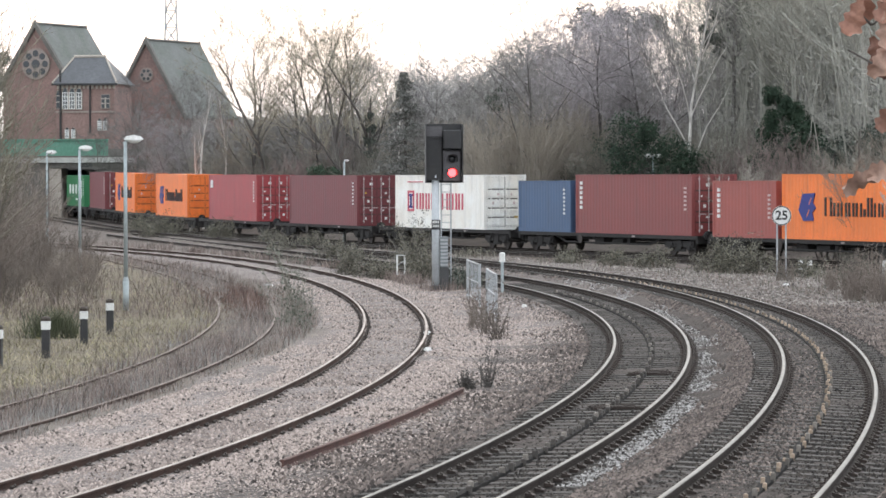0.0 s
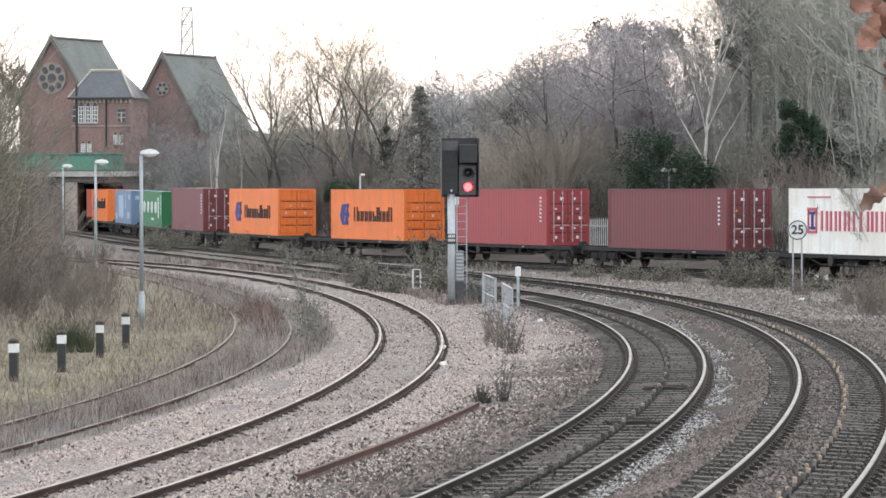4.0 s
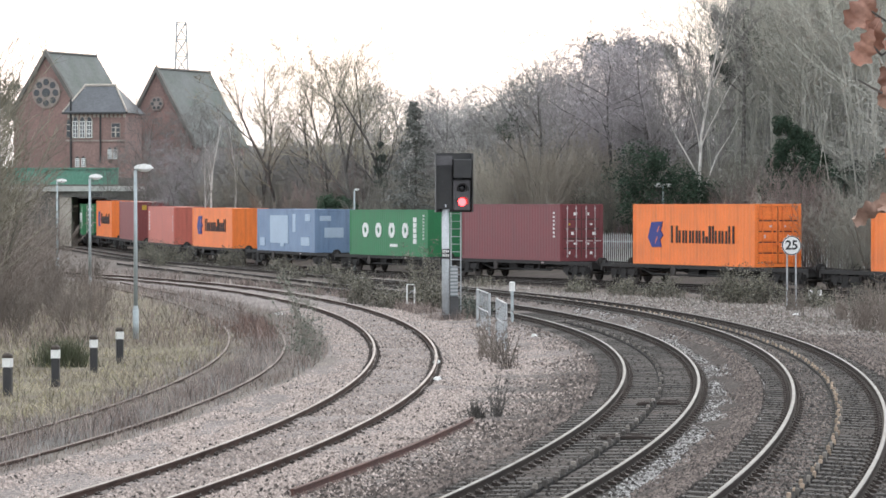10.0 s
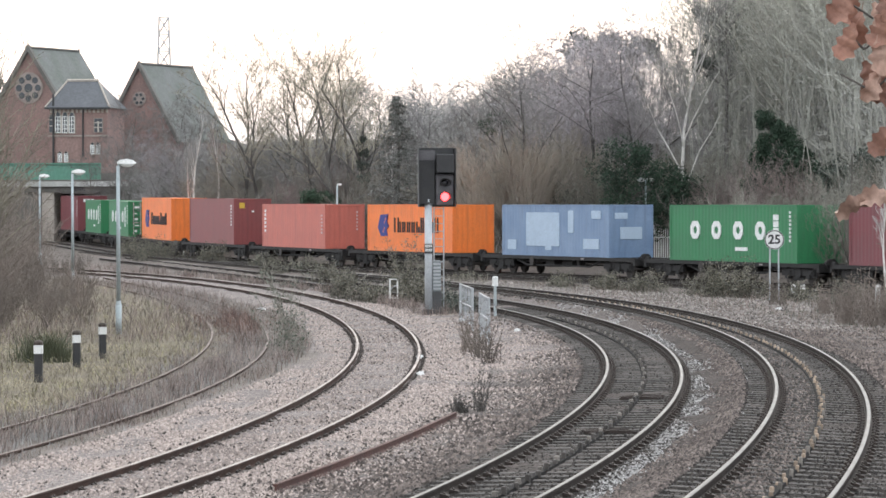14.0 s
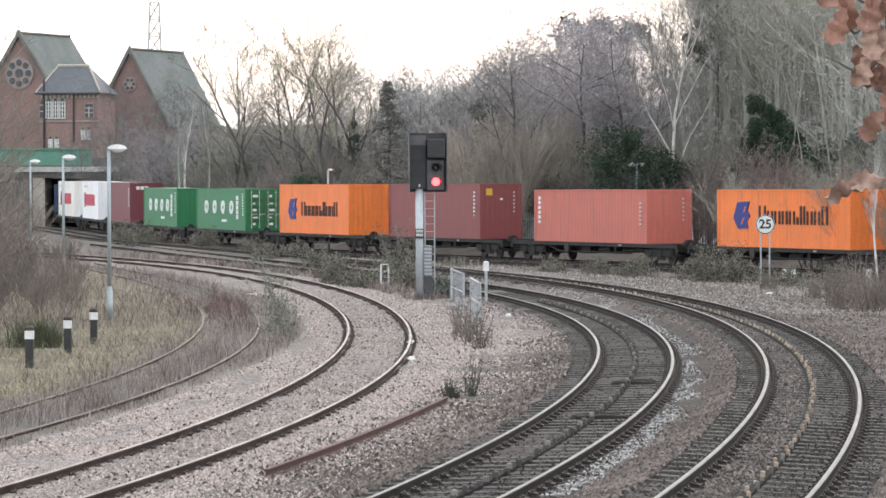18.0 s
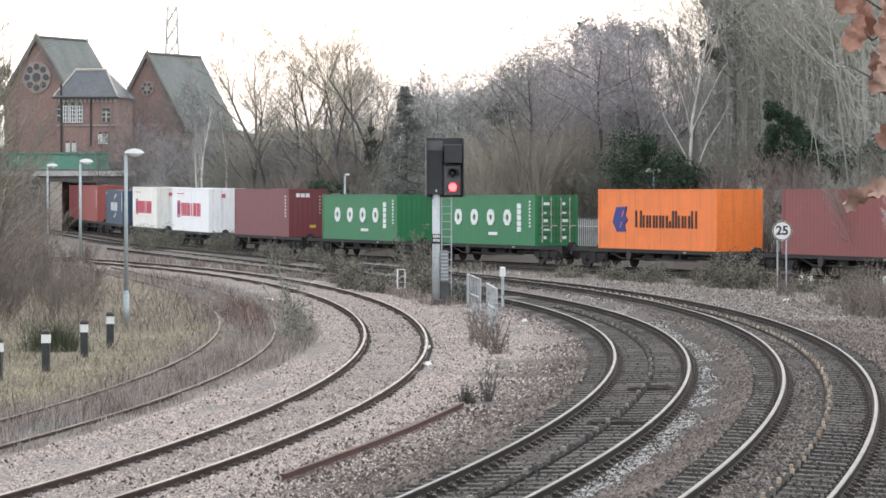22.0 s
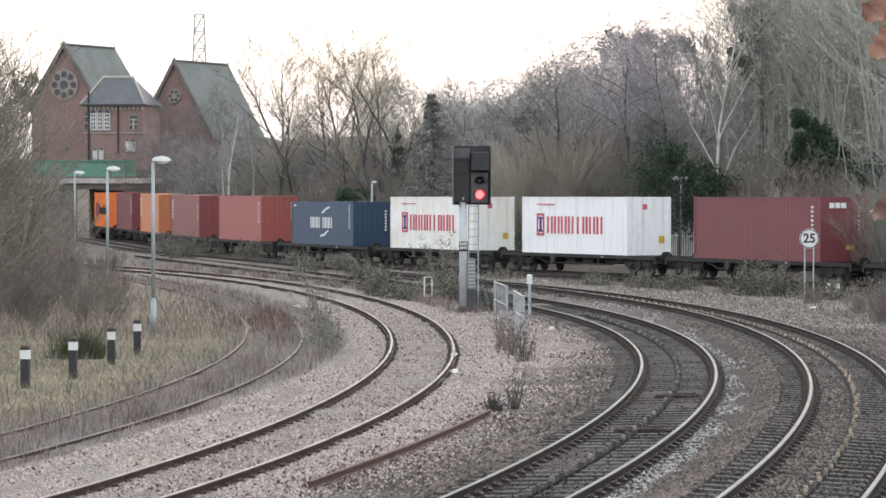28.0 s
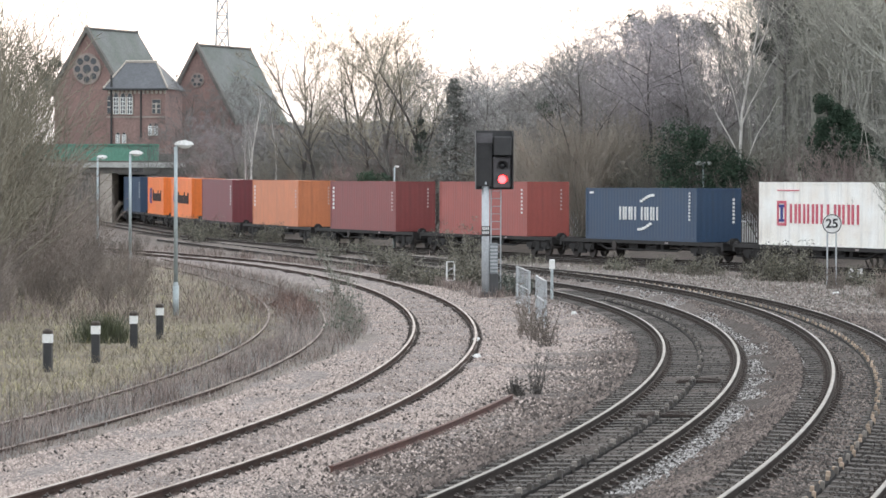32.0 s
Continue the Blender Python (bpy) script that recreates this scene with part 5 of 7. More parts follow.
def window_part(parent, x, y, z, w_, h, mullions, arched=True):
    """A stone-framed window set proud of the wall: frame, glass and bars."""
    out = [(-w_ / 2, 0), (w_ / 2, 0), (w_ / 2, h * 0.72), (w_ * 0.28, h * 0.92), (0, h), (-w_ * 0.28, h * 0.92), (-w_ / 2, h * 0.72)] if arched else [(-w_ / 2, 0), (w_ / 2, 0), (w_ / 2, h), (-w_ / 2, h)]
    big = [(a * 1.22, b * 1.1 - h * 0.05) for a, b in out]
    wn = part("window", prism(Mesh(), [(x + a, z + b) for a, b in big], y - 0.12, y + 0.1), M_OLDSTONE, parent, "weathered stone window surround")
    part("pane", prism(Mesh(), [(x + a, z + b) for a, b in out], y - 0.16, y - 0.05), M_GLASSDK, wn)
    for i in range(1, mullions):
        q = x - w_ / 2 + w_ * i / mullions
        part("mullion", Mesh().box(q - 0.06, y - 0.22, z, q + 0.06, y - 0.15, z + h * 0.8), M_STONEWORK, wn)
    for q in (0.35, 0.7):
        part("glazing_bar", Mesh().box(x - w_ / 2, y - 0.21, z + h * q - 0.04, x + w_ / 2, y - 0.15, z + h * q + 0.04), M_STONEWORK, wn)


def brick_house(name, x, y, w_, eave, apex, depth, label, rose=True):
    th = thing(name, pose(x, y, 0, 0, 0, -22), label, "brick building", "gabled brick buildings")
    h = w_ / 2
    part("wall", prism(Mesh(), [(-h, 5.2), (h, 5.2), (h, eave), (0, apex), (-h, eave)], 0, depth), M_BRICK, th)
    for sg in (-1, 1):
        k = sg * (h + 0.35)
        zz = eave - 0.35 * (apex - eave) / h
        part("roof", Mesh().add([(0, -0.1, apex + 0.32), (k, -0.1, zz + 0.32), (k, depth + 0.1, zz + 0.32), (0, depth + 0.1, apex + 0.32), (0, -0.1, apex + 0.1), (k, -0.1, zz + 0.1), (k, depth + 0.1, zz + 0.1), (0, depth + 0.1, apex + 0.1)], [(0, 1, 2, 3), (7, 6, 5, 4), (0, 4, 5, 1), (1, 5, 6, 2), (2, 6, 7, 3)]), M_SLATE, th, "grey-green slate roof slope")
        part("coping", Mesh().add([(0, -0.35, apex + 0.55), (k * 1.02, -0.35, zz + 0.5), (k * 1.02, 0.1, zz + 0.5), (0, 0.1, apex + 0.55), (0, -0.35, apex - 0.05), (k * 1.02, -0.35, zz - 0.1), (k * 1.02, 0.1, zz - 0.1), (0, 0.1, apex - 0.05)], [(0, 1, 2, 3), (7, 6, 5, 4), (0, 4, 5, 1), (1, 5, 6, 2), (2, 6, 7, 3)]), M_DARKSTONE, th)
    part("ridge", Mesh().tube((0, 0.1, apex + 0.34), (0, depth - 0.1, apex + 0.34), 0.13, n=6), M_DARKSTONE, th)
    part("finial", Mesh().tube((0, -0.1, apex + 0.4), (0, -0.1, apex + 0.7), 0.12, 0.03, 6), M_DARKSTONE, th)
    part("finial", Mesh().tube((0, depth, apex + 0.3), (0, depth, apex + 0.6), 0.12, 0.03, 6), M_DARKSTONE, th)
    if rose:
        zc = eave + (apex - eave) * 0.2 + 0.9
        rw = part("rose_window", Mesh().tube((0, 0.05, zc), (0, -0.15, zc), 1.45, n=28), M_OLDSTONE, th, "round stone traceried window")
        for i in range(9):
            a = 2 * math.pi * i / 8
            cx, cz, r_ = (0.98 * math.cos(a), zc + 0.98 * math.sin(a), 0.3) if i < 8 else (0, zc, 0.42)
            part("pane", Mesh().tube((cx, -0.1, cz), (cx, -0.2, cz), r_, n=12), M_GLASSDK, rw)
    return th


mound = thing("terrace", pose(-34, 324, 0), "raised stone terrace carrying brick buildings over the line", "terrace")
part("retaining_wall", Mesh().box(-20, 0, -0.6, -5.0, 90, 4.28), M_DARKSTONE, mound)
part("retaining_wall", Mesh().box(5.0, 0, -0.6, 14, 90, 4.28), M_DARKSTONE, mound)
part("deck", Mesh().box(-20, 0, 4.28, 14, 90, 5.2), M_DARKSTONE, mound)
h1 = brick_house("gabled_house", -37.45, 335, 7.0, 12.1, 17.5, 9.9, "tall red brick gabled hall with rose window and slate roof")
wing = thing("gabled_house", pose(-32.0, 325, 0, 0, 0, -6), "red brick wing with stone windows under a slate roof", "brick building", "gabled brick buildings")
part("wall", Mesh().box(-2.6, 0, 5.2, 2.7, 8, 12.0), M_BRICK, wing)
part("roof", Mesh().add([(-2.9, -0.4, 12.0), (3.0, -0.4, 12.0), (1.4, 2.4, 14.5), (-1.4, 2.4, 14.5), (-2.9, 8.4, 12.0), (3.0, 8.4, 12.0)], [(0, 1, 2, 3), (5, 4, 3, 2), (4, 0, 3), (1, 5, 2), (0, 4, 5, 1)]), M_SLATEBLUE, wing, "dark blue-grey slate roof slope")
part("ridge", Mesh().tube((-1.45, 2.4, 14.52), (1.45, 2.4, 14.52), 0.14, n=6).tube((-2.9, -0.4, 12.05), (-1.4, 2.4, 14.52), 0.09, n=6).tube((3.0, -0.4, 12.05), (1.4, 2.4, 14.52), 0.09, n=6), M_STONEWORK, wing, "pale ridge tiles")
part("gutter", Mesh().box(-2.95, -0.5, 11.86, 3.05, -0.3, 12.02), M_BLACK, wing, "dark eaves gutter")
for i in range(14):
    part("corbel", Mesh().box(-2.5 + i * 0.39, -0.14, 11.55, -2.3 + i * 0.39, 0.0, 11.85), M_STONEWORK, wing)
part("string_course", Mesh().box(-2.7, -0.1, 9.4, 2.8, 0.0, 9.55), M_OLDSTONE, wing)
part("string_course", Mesh().box(-2.7, -0.1, 6.5, 2.8, 0.0, 6.62), M_OLDSTONE, wing)
part("downpipe", Mesh().tube((-2.2, -0.15, 5), (-2.2, -0.15, 13.2), 0.1, n=8), M_BLACK, wing)
part("downpipe", Mesh().tube((0.5, -0.15, 7.6), (0.5, -0.15, 11.8), 0.08, n=8), M_BLACK, wing)


def lancet(parent, x, z, w_, h):
    """One pointed light: pale stone surround, dark glass, white casement bars."""
    out = [(-w_ / 2, 0), (w_ / 2, 0), (w_ / 2, h * 0.74), (w_ * 0.3, h * 0.9), (0, h), (-w_ * 0.3, h * 0.9), (-w_ / 2, h * 0.74)]
    wn = part("window", prism(Mesh(), [(x + a * 1.3, z + b * 1.06 - 0.06) for a, b in out], -0.1, 0.1), M_STONEWORK, parent, "pointed stone window surround")
    part("pane", prism(Mesh(), [(x + a, z + b) for a, b in out], -0.13, -0.05), M_GLASSDK, wn)
    m = Mesh().box(x - 0.03, -0.19, z, x + 0.03, -0.13, z + h * 0.74)
    for k in range(5):
        m.box(x - w_ / 2, -0.18, z + h * 0.74 * k / 4 - 0.03, x + w_ / 2, -0.13, z + h * 0.74 * k / 4 + 0.03)
    part("casement", m.box(x - w_ / 2, -0.185, z, x - w_ / 2 + 0.05, -0.13, z + h * 0.74).box(x + w_ / 2 - 0.05, -0.185, z, x + w_ / 2, -0.13, z + h * 0.74), M_WHITE, wn, "white painted casement")


for x in (-1.78, -1.15, -0.52):
    lancet(wing, x, 9.75, 0.48, 1.95)
for x, z, h in ((-1.62, 7.15, 0.95), (-1.05, 7.15, 0.95), (1.35, 7.85, 1.05), (1.85, 7.85, 1.05)):
    lancet(wing, x, z, 0.34, h)
window_part(wing, 1.9, 0, 9.8, 0.7, 1.2, 2, False)
window_part(wing, -2.42, 0, 9.8, 0.3, 1.6, 1)
h2 = brick_house("gabled_house", -27.4, 337, 7.2, 9.6, 16.05, 11.3, "red brick gabled building with steep slate roof", rose=False)
part("small_rose", Mesh().tube((0, 0.05, 13.1), (0, -0.15, 13.1), 0.68, n=20), M_OLDSTONE, h2, "small round stone window")
for i in range(6):
    part("pane", Mesh().tube((0.42 * math.cos(i * 1.047), -0.1, 13.1 + 0.42 * math.sin(i * 1.047)), (0.42 * math.cos(i * 1.047), -0.2, 13.1 + 0.42 * math.sin(i * 1.047)), 0.15, n=10), M_GLASSDK, h2)

# ---- palisade fence behind the train ----
M_PALISADE = material("weathered_palisade", (0.70, 0.71, 0.71), 0.7, 0.0, (0.5, 0.51, 0.51), 2, 20, 0.7, 0)
pal = Mesh()
pal.box(-0.035, -0.01, 0, 0.035, 0.01, 2.35)
pal.add([(-0.035, 0, 2.35), (0.035, 0, 2.35), (0, 0, 2.5)], [(0, 1, 2)])
PALE = pal.data("pale", M_PALISADE)
run = goods_rows(-62, 60, 0.25, 7.5)
fence = thing("palisade_fence", Matrix(), "grey steel palisade fence behind the goods line", "fence")
rest = Mesh()
for i, (p, s, u) in enumerate(run):
    p = Vector((p.x, p.y, ground_z(p.x, p.y)))
    m = basis(p, u.cross(s), u)
    if 240 <= i < 480:
        ob = part("pale", PALE, None, fence)
        ob.matrix_basis = m
    else:
        rest.add([m @ Vector(q) for q in pal.v], pal.f)
tagged(part("paling", rest, M_PALISADE, fence), kind="stuff")
for z in (0.45, 2.0):
    part("fence_rail", Mesh().sweep([(Vector((p.x, p.y, ground_z(p.x, p.y) + z)), s, u) for p, s, u in run[::10]], [(0.02, -0.03), (0.06, -0.03), (0.06, 0.03), (0.02, 0.03)]), M_PALISADE, fence)



# ---- trees ----
def cone(m, a, b, r):
    """A pointed three-sided twig."""
    d = (b - a).normalized()
    u = d.orthogonal() * r
    v = d.cross(u)
    n = len(m.v)
    m.v += [tuple(a + u), tuple(a - u * 0.5 + v * 0.87), tuple(a - u * 0.5 - v * 0.87), tuple(b)]
    m.f += [(n, n + 1, n + 3), (n + 1, n + 2, n + 3), (n + 2, n, n + 3)]


def sliver(m, a, b, r):
    """A fine twig seen from far away: one narrow three-cornered blade."""
    u = (b - a).orthogonal().normalized() * r
    n = len(m.v)
    m.v += [tuple(a + u), tuple(a - u), tuple(b)]
    m.f.append((n, n + 1, n + 2))


def limb(m, tw, p, d, length, r, depth, rng, bend, spread, split, lo, up, tr, reach=1.0):
    """One branch as a bent tapered tube with side branches, down to pointed twigs."""
    n = (1, 2, 3, 4, 6)[depth]
    pts, q, e = [(p, r)], p.copy(), d.copy()
    for i in range(n):
        e = (e + Vector((rng.uniform(-1, 1), rng.uniform(-1, 1), rng.uniform(-1, 1) + up)) * bend).normalized()
        q = q + e * (length / n)
        pts.append((q, max(tr, r * (1 - 0.85 * (i + 1) / n))))
    if depth == 0:
        sliver(tw, pts[0][0], pts[1][0], tr * 0.95)
        return
    tgt = m if depth > 2 else tw
    for (a, ra), (b, rb) in zip(pts, pts[1:]):
        tgt.tube(a, b, ra, rb, 7 if depth > 3 else (5 if depth > 2 else 3), False)
    k = split[depth]
    for j in range(k):
        f = lo + (1 - lo) * (j + rng.random() * 0.8) / k
        i = min(int(f * n), n - 1)
        a, b = pts[i][0], pts[i + 1][0]
        c = a.lerp(b, f * n - i)
        ax = (b - a).normalized()
        sd = ax.orthogonal().normalized()
        sd.rotate(Matrix.Rotation(rng.uniform(0, 6.283), 3, ax))
        sp = min(0.8, spread + 0.3) if depth == 1 else spread
        nd = (ax * (1 - sp) + sd * sp + Vector((0, 0, up * 1.6))).normalized()
        limb(m, tw, c, nd, length * reach * rng.uniform(0.4, 0.66) * (1.2 - 0.55 * f) * (0.72 if depth == 1 else 1), max(tr, pts[i][1] * 0.55), depth - 1, rng, bend, spread, split, 0.15, up, tr)


def tree_source(seed, bark, twig, height, girth, bend=0.13, spread=0.55, split=(0, 4, 5, 6, 12), lo=0.25, up=0.12, tr=0.011, stems=1, lean=0.05, reach=1.0):
    rng = random.Random(seed)
    m, tw = Mesh(), Mesh()
    for k in range(stems):
        d = Vector((rng.uniform(-lean, lean), rng.uniform(-lean, lean), 1)).normalized()
        limb(m, tw, Vector((rng.uniform(-0.3, 0.3) * (stems > 1), rng.uniform(-0.3, 0.3) * (stems > 1), -0.3)), d, height * rng.uniform(0.85, 1.0), girth, 4 if stems == 1 else 3, rng, bend, spread, split, lo, up, tr, reach)
    return m.data("trunk", bark), tw.data("crown", twig)


OAKS = [tree_source(11 + i, M_BARK, M_TWIG, 15, 0.2, 0.2, 0.64, up=0.08, split=(0, 13, 6, 6, 12)) for i in range(4)]
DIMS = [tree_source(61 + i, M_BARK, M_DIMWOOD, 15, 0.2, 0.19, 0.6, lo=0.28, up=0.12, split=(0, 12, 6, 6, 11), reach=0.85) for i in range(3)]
REDS = [tree_source(21 + i, M_BARK, M_TWIGRED, 15, 0.18, 0.2, 0.66, up=0.06, split=(0, 16, 7, 6, 13)) for i in range(3)]
# tall trees whose crowns carry the painted sun glow
TALLS = [tree_source(31 + i, M_BARK, M_TWIGWARM, 15, 0.19, 0.15, 0.58, lo=0.3, up=0.18, split=(0, 11, 6, 5, 10), reach=0.68, tr=0.01) for i in range(5)]
PALES = [tree_source(41 + i, M_TWIGPALE, M_TWIGOLIVE, 15, 0.085, 0.27, 0.5, lo=0.34, up=0.16, split=(0, 14, 8, 12), stems=6, lean=0.1, tr=0.011, reach=0.75) for i in range(3)]
BIRCHES = [tree_source(51 + i, M_BIRCH, M_TWIG, 15, 0.17, 0.1, 0.3, lo=0.5, up=0.14, split=(0, 12, 5, 5, 9), lean=0.14, reach=0.36) for i in range(2)]
GREATBIRCH = tree_source(57, M_BIRCH, M_BIRCHTWIG, 15, 0.13, 0.19, 0.4, lo=0.22, up=0.18, split=(0, 13, 7, 6, 10), reach=0.66, tr=0.01)
THORNS = [tree_source(78 + i, M_THORN, M_THORN, 4.2, 0.035, 0.13, 0.5, lo=0.12, up=0.22, split=(0, 12, 4, 7), stems=8, lean=0.55, tr=0.008) for i in range(2)]
SCRUBS = [tree_source(71 + i, M_BARK, t, 4.2, 0.035, 0.13, 0.5, lo=0.12, up=0.22, split=(0, 12, 5, 8), stems=8, lean=0.55, tr=0.007) for i, t in enumerate((M_SCRUBRED, M_SCRUBGREY, M_SCRUBGREY))]
WILLOWS = [tree_source(81, M_TWIGPALE, M_WILLOW, 6, 0.055, 0.07, 0.4, lo=0.15, up=0.25, split=(0, 15, 6, 8), stems=20, lean=0.7, tr=0.008)]
HAZELS = [tree_source(91 + i, M_HAZEL, M_HAZEL, 7, 0.05, 0.12, 0.45, lo=0.12, up=0.18, split=(0, 8, 5, 8), stems=8, lean=0.4, tr=0.009) for i in range(2)]
rng = random.Random(5)


def base_z(x, y):
    z = ground_z(x, y) if abs(x) < 52 and y < 330 else -0.35
    if y > goods_y(x) + 8:
        z += min(3.0, (y - goods_y(x) - 8) * 0.07)
    return z


def plant(src, x, y, h, base, name, label, category, group):
    th = thing(name, pose(x, y, base_z(x, y), 0, 0, rng.uniform(0, 360)), label, category, group)
    k = h / base
    many = category == "shrub"
    for n, d in zip(("stem_tangle", "twig_mass") if many else ("trunk", "crown"), src):
        ob = tagged(part(n, d, None, th), kind="stuff" if many else "")
        ob.scale = (k, k, k)
    return th


def spot(px, depth):
    """x at that depth, for a bearing of px / 6400 from straight ahead."""
    return px / 6400.0 * depth


B_TREE = "bare winter tree with grey-brown branches behind the railway"
WOOD = "winter woodland"
# skyline trees: bearing, distance beyond the goods line, top height
SKY = ((-395, 60, 9, 1), (-350, 22, 13, 0), (-334, 30, 14, 0), (-300, 24, 14.6, 0), (-274, 36, 14.2, 0), (-249, 30, 12.5, 0), (-225, 40, 14, 0), (-207, 24, 14.2, 0), (-186, 20, 15, 0), (-165, 34, 13.6, 1), (-140, 28, 13.5, 0), (-112, 24, 14, 0), (-90, 40, 11.5, 1),
       (-20, 36, 11, 1), (15, 45, 11.5, 2), (50, 38, 11.5, 1), (90, 46, 11.5, 2), (130, 24, 12.2, 1), (165, 20, 13.5, 1), (245, 36, 13.5, 2), (310, 44, 14.5, 2), 
       (205, 30, 14.5, 2), (345, 34, 15, 2), (275, 28, 14.5, 2), (400, 40, 12, 1), (500, 46, 16.5, 3), (545, 54, 17.5, 3), (590, 48, 16.5, 3), (630, 56, 18.5, 3), (670, 46, 18.5, 3), (650, 40, 19, 3), (735, 40, 19.5, 3), (575, 42, 19, 3), (710, 58, 18.5, 3), (750, 48, 17.5, 3), (790, 60, 18.5, 3), (830, 48, 17.5, 3), (870, 54, 17.5, 1), (-440, 30, 8.5, 2), (-480, 26, 8, 1))
KINDS = (TALLS, OAKS, REDS, PALES)
for px, beyond, top, kind in SKY:
    y = goods_y(spot(px, 205)) + beyond
    x = spot(px, y)
    plant(rng.choice(KINDS[kind]), x, y, (top - base_z(x, y)) * (1.0 if kind == 0 else 0.93), 15, "bare_tree", B_TREE, "tree", WOOD)
# the wood behind them
for i in range(17):
    px = -420 + 1330 * (i + rng.random()) / 17
    y = goods_y(spot(px, 205)) + rng.uniform(50, 95)
    plant(rng.choice(DIMS + OAKS), spot(px, y), y, rng.uniform(7, 10.5) * (1 + max(0, px) / 2600), 15, "bare_tree", B_TREE, "tree", WOOD)
# undergrowth along the fence
for i in range(58):
    px = -470 + 1400 * (i + rng.random()) / 58
    y = goods_y(spot(px, 205)) + (rng.uniform(26, 36) if 60 < px < 255 or 290 < px < 480 else rng.uniform(11, 34))
    plant(rng.choice(SCRUBS), spot(px, y), y, rng.uniform(3.0, 5.2), 4.2, "thicket_shrub", "bare brown undergrowth shrub at the wood's edge", "shrub", "undergrowth")
for px, y, h in ((-420, 258, 11.0), (-384, 258, 9.4), (-446, 250, 7.5), (-66, 222, 9), (330, 212, 12.5), (300, 214, 10), (655, 196, 12)):
    plant(rng.choice(BIRCHES), spot(px, y), y, h, 15, "birch_tree", "bare silver birch with pale bark behind the train", "tree", "birches")
plant(GREATBIRCH, spot(431, 190), 190, 14.4, 15, "birch_tree", "tall many-limbed silver birch with pale bark", "tree", "birches")
plant(WILLOWS[0], spot(160, 205), 205, 6.6, 6, "willow_bush", "rounded bare willow bush with pale stems", "shrub", "undergrowth")
plant(WILLOWS[0], spot(95, 208), 208, 5.8, 6, "willow_bush", "rounded bare brown willow bush", "shrub", "undergrowth")
plant(WILLOWS[0], spot(205, 208), 208, 5.6, 6, "willow_bush", "rounded bare brown willow bush", "shrub", "undergrowth")


# how high the closed wood stands against the sky: bearing and rise, both per 6400 of distance
WOOD_TOP = ((-520, 60), (-400, 105), (-90, 120), (-50, 165), (60, 175), (130, 205), (185, 262), (345, 262), (375, 165), (455, 170), (500, 315), (700, 360), (940, 350))


def wood_top(px):
    for (p0, h0), (p1, h1) in zip(WOOD_TOP, WOOD_TOP[1:]):
        if px <= p1:
            return h0 + (h1 - h0) * max(0.0, (px - p0) / (p1 - p0))
    return WOOD_TOP[-1][1]


def far_thicket(seed, px0, px1, near, far, share, n, mat, label, thick=1.0):
    """A far tangle of poles and twigs as one joined mesh, as high as the wood behind it."""
    g = random.Random(seed)
    m = Mesh()
    for i in range(n):
        px = g.uniform(px0, px1)
        y = goods_y(spot(px, 205)) + g.uniform(near, far)
        x = spot(px, y)
        z0 = base_z(x, y)
        hill = (EYE + wood_top(px) * y / 6400 - z0) * share * (0.93 + 0.22 * noise.noise((px * 0.02, seed, 0.5)) + 0.12 * noise.noise((px * 0.09, seed, 7.5)))
        if i % 60 == 0:
            p, r = Vector((x, y, z0 - 0.2)), g.uniform(0.05, 0.11)
            lean = Vector((g.gauss(0, 0.07), g.gauss(0, 0.07), 1))
            for k in range(4):
                q = p + (lean + Vector((g.gauss(0, 0.08), 0, 0))) * (hill * g.uniform(0.2, 0.27))
                m.tube(p, q, r, r * 0.72, 4, False)
                p, r = q, r * 0.72
        else:
            p = Vector((x, y, z0 + hill * (1 - g.random() ** 0.62) * 1.06))
            a = Vector((g.gauss(0, 0.75), g.gauss(0, 0.75), g.uniform(-0.15, 1.3))) * g.uniform(0.5, 1.3)
            sliver(m, p, p + a, g.uniform(0.012, 0.03) * thick)
    return tagged(new("woodland_thicket", m.data("woodland_thicket", mat)), label, "thicket", kind="stuff")


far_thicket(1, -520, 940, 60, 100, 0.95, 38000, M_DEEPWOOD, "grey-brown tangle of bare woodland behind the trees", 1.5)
far_thicket(2, 60, 940, 34, 62, 0.72, 26000, M_TWIG, "dull grey tangle of bare woodland undergrowth")
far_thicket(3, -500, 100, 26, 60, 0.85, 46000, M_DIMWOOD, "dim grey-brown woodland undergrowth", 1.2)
far_thicket(6, -60, 170, 36, 70, 1.02, 17000, M_DEEPWOOD, "grey tangle of bare twigs between the taller trees", 1.2)
far_thicket(4, 160, 390, 30, 55, 1.0, 9000, M_TWIGRED, "purplish mass of fine alder twigs", 0.9)
far_thicket(5, 470, 940, 30, 60, 1.0, 17000, M_TWIGOLIVE, "olive-grey mass of fine woodland twigs", 0.9)

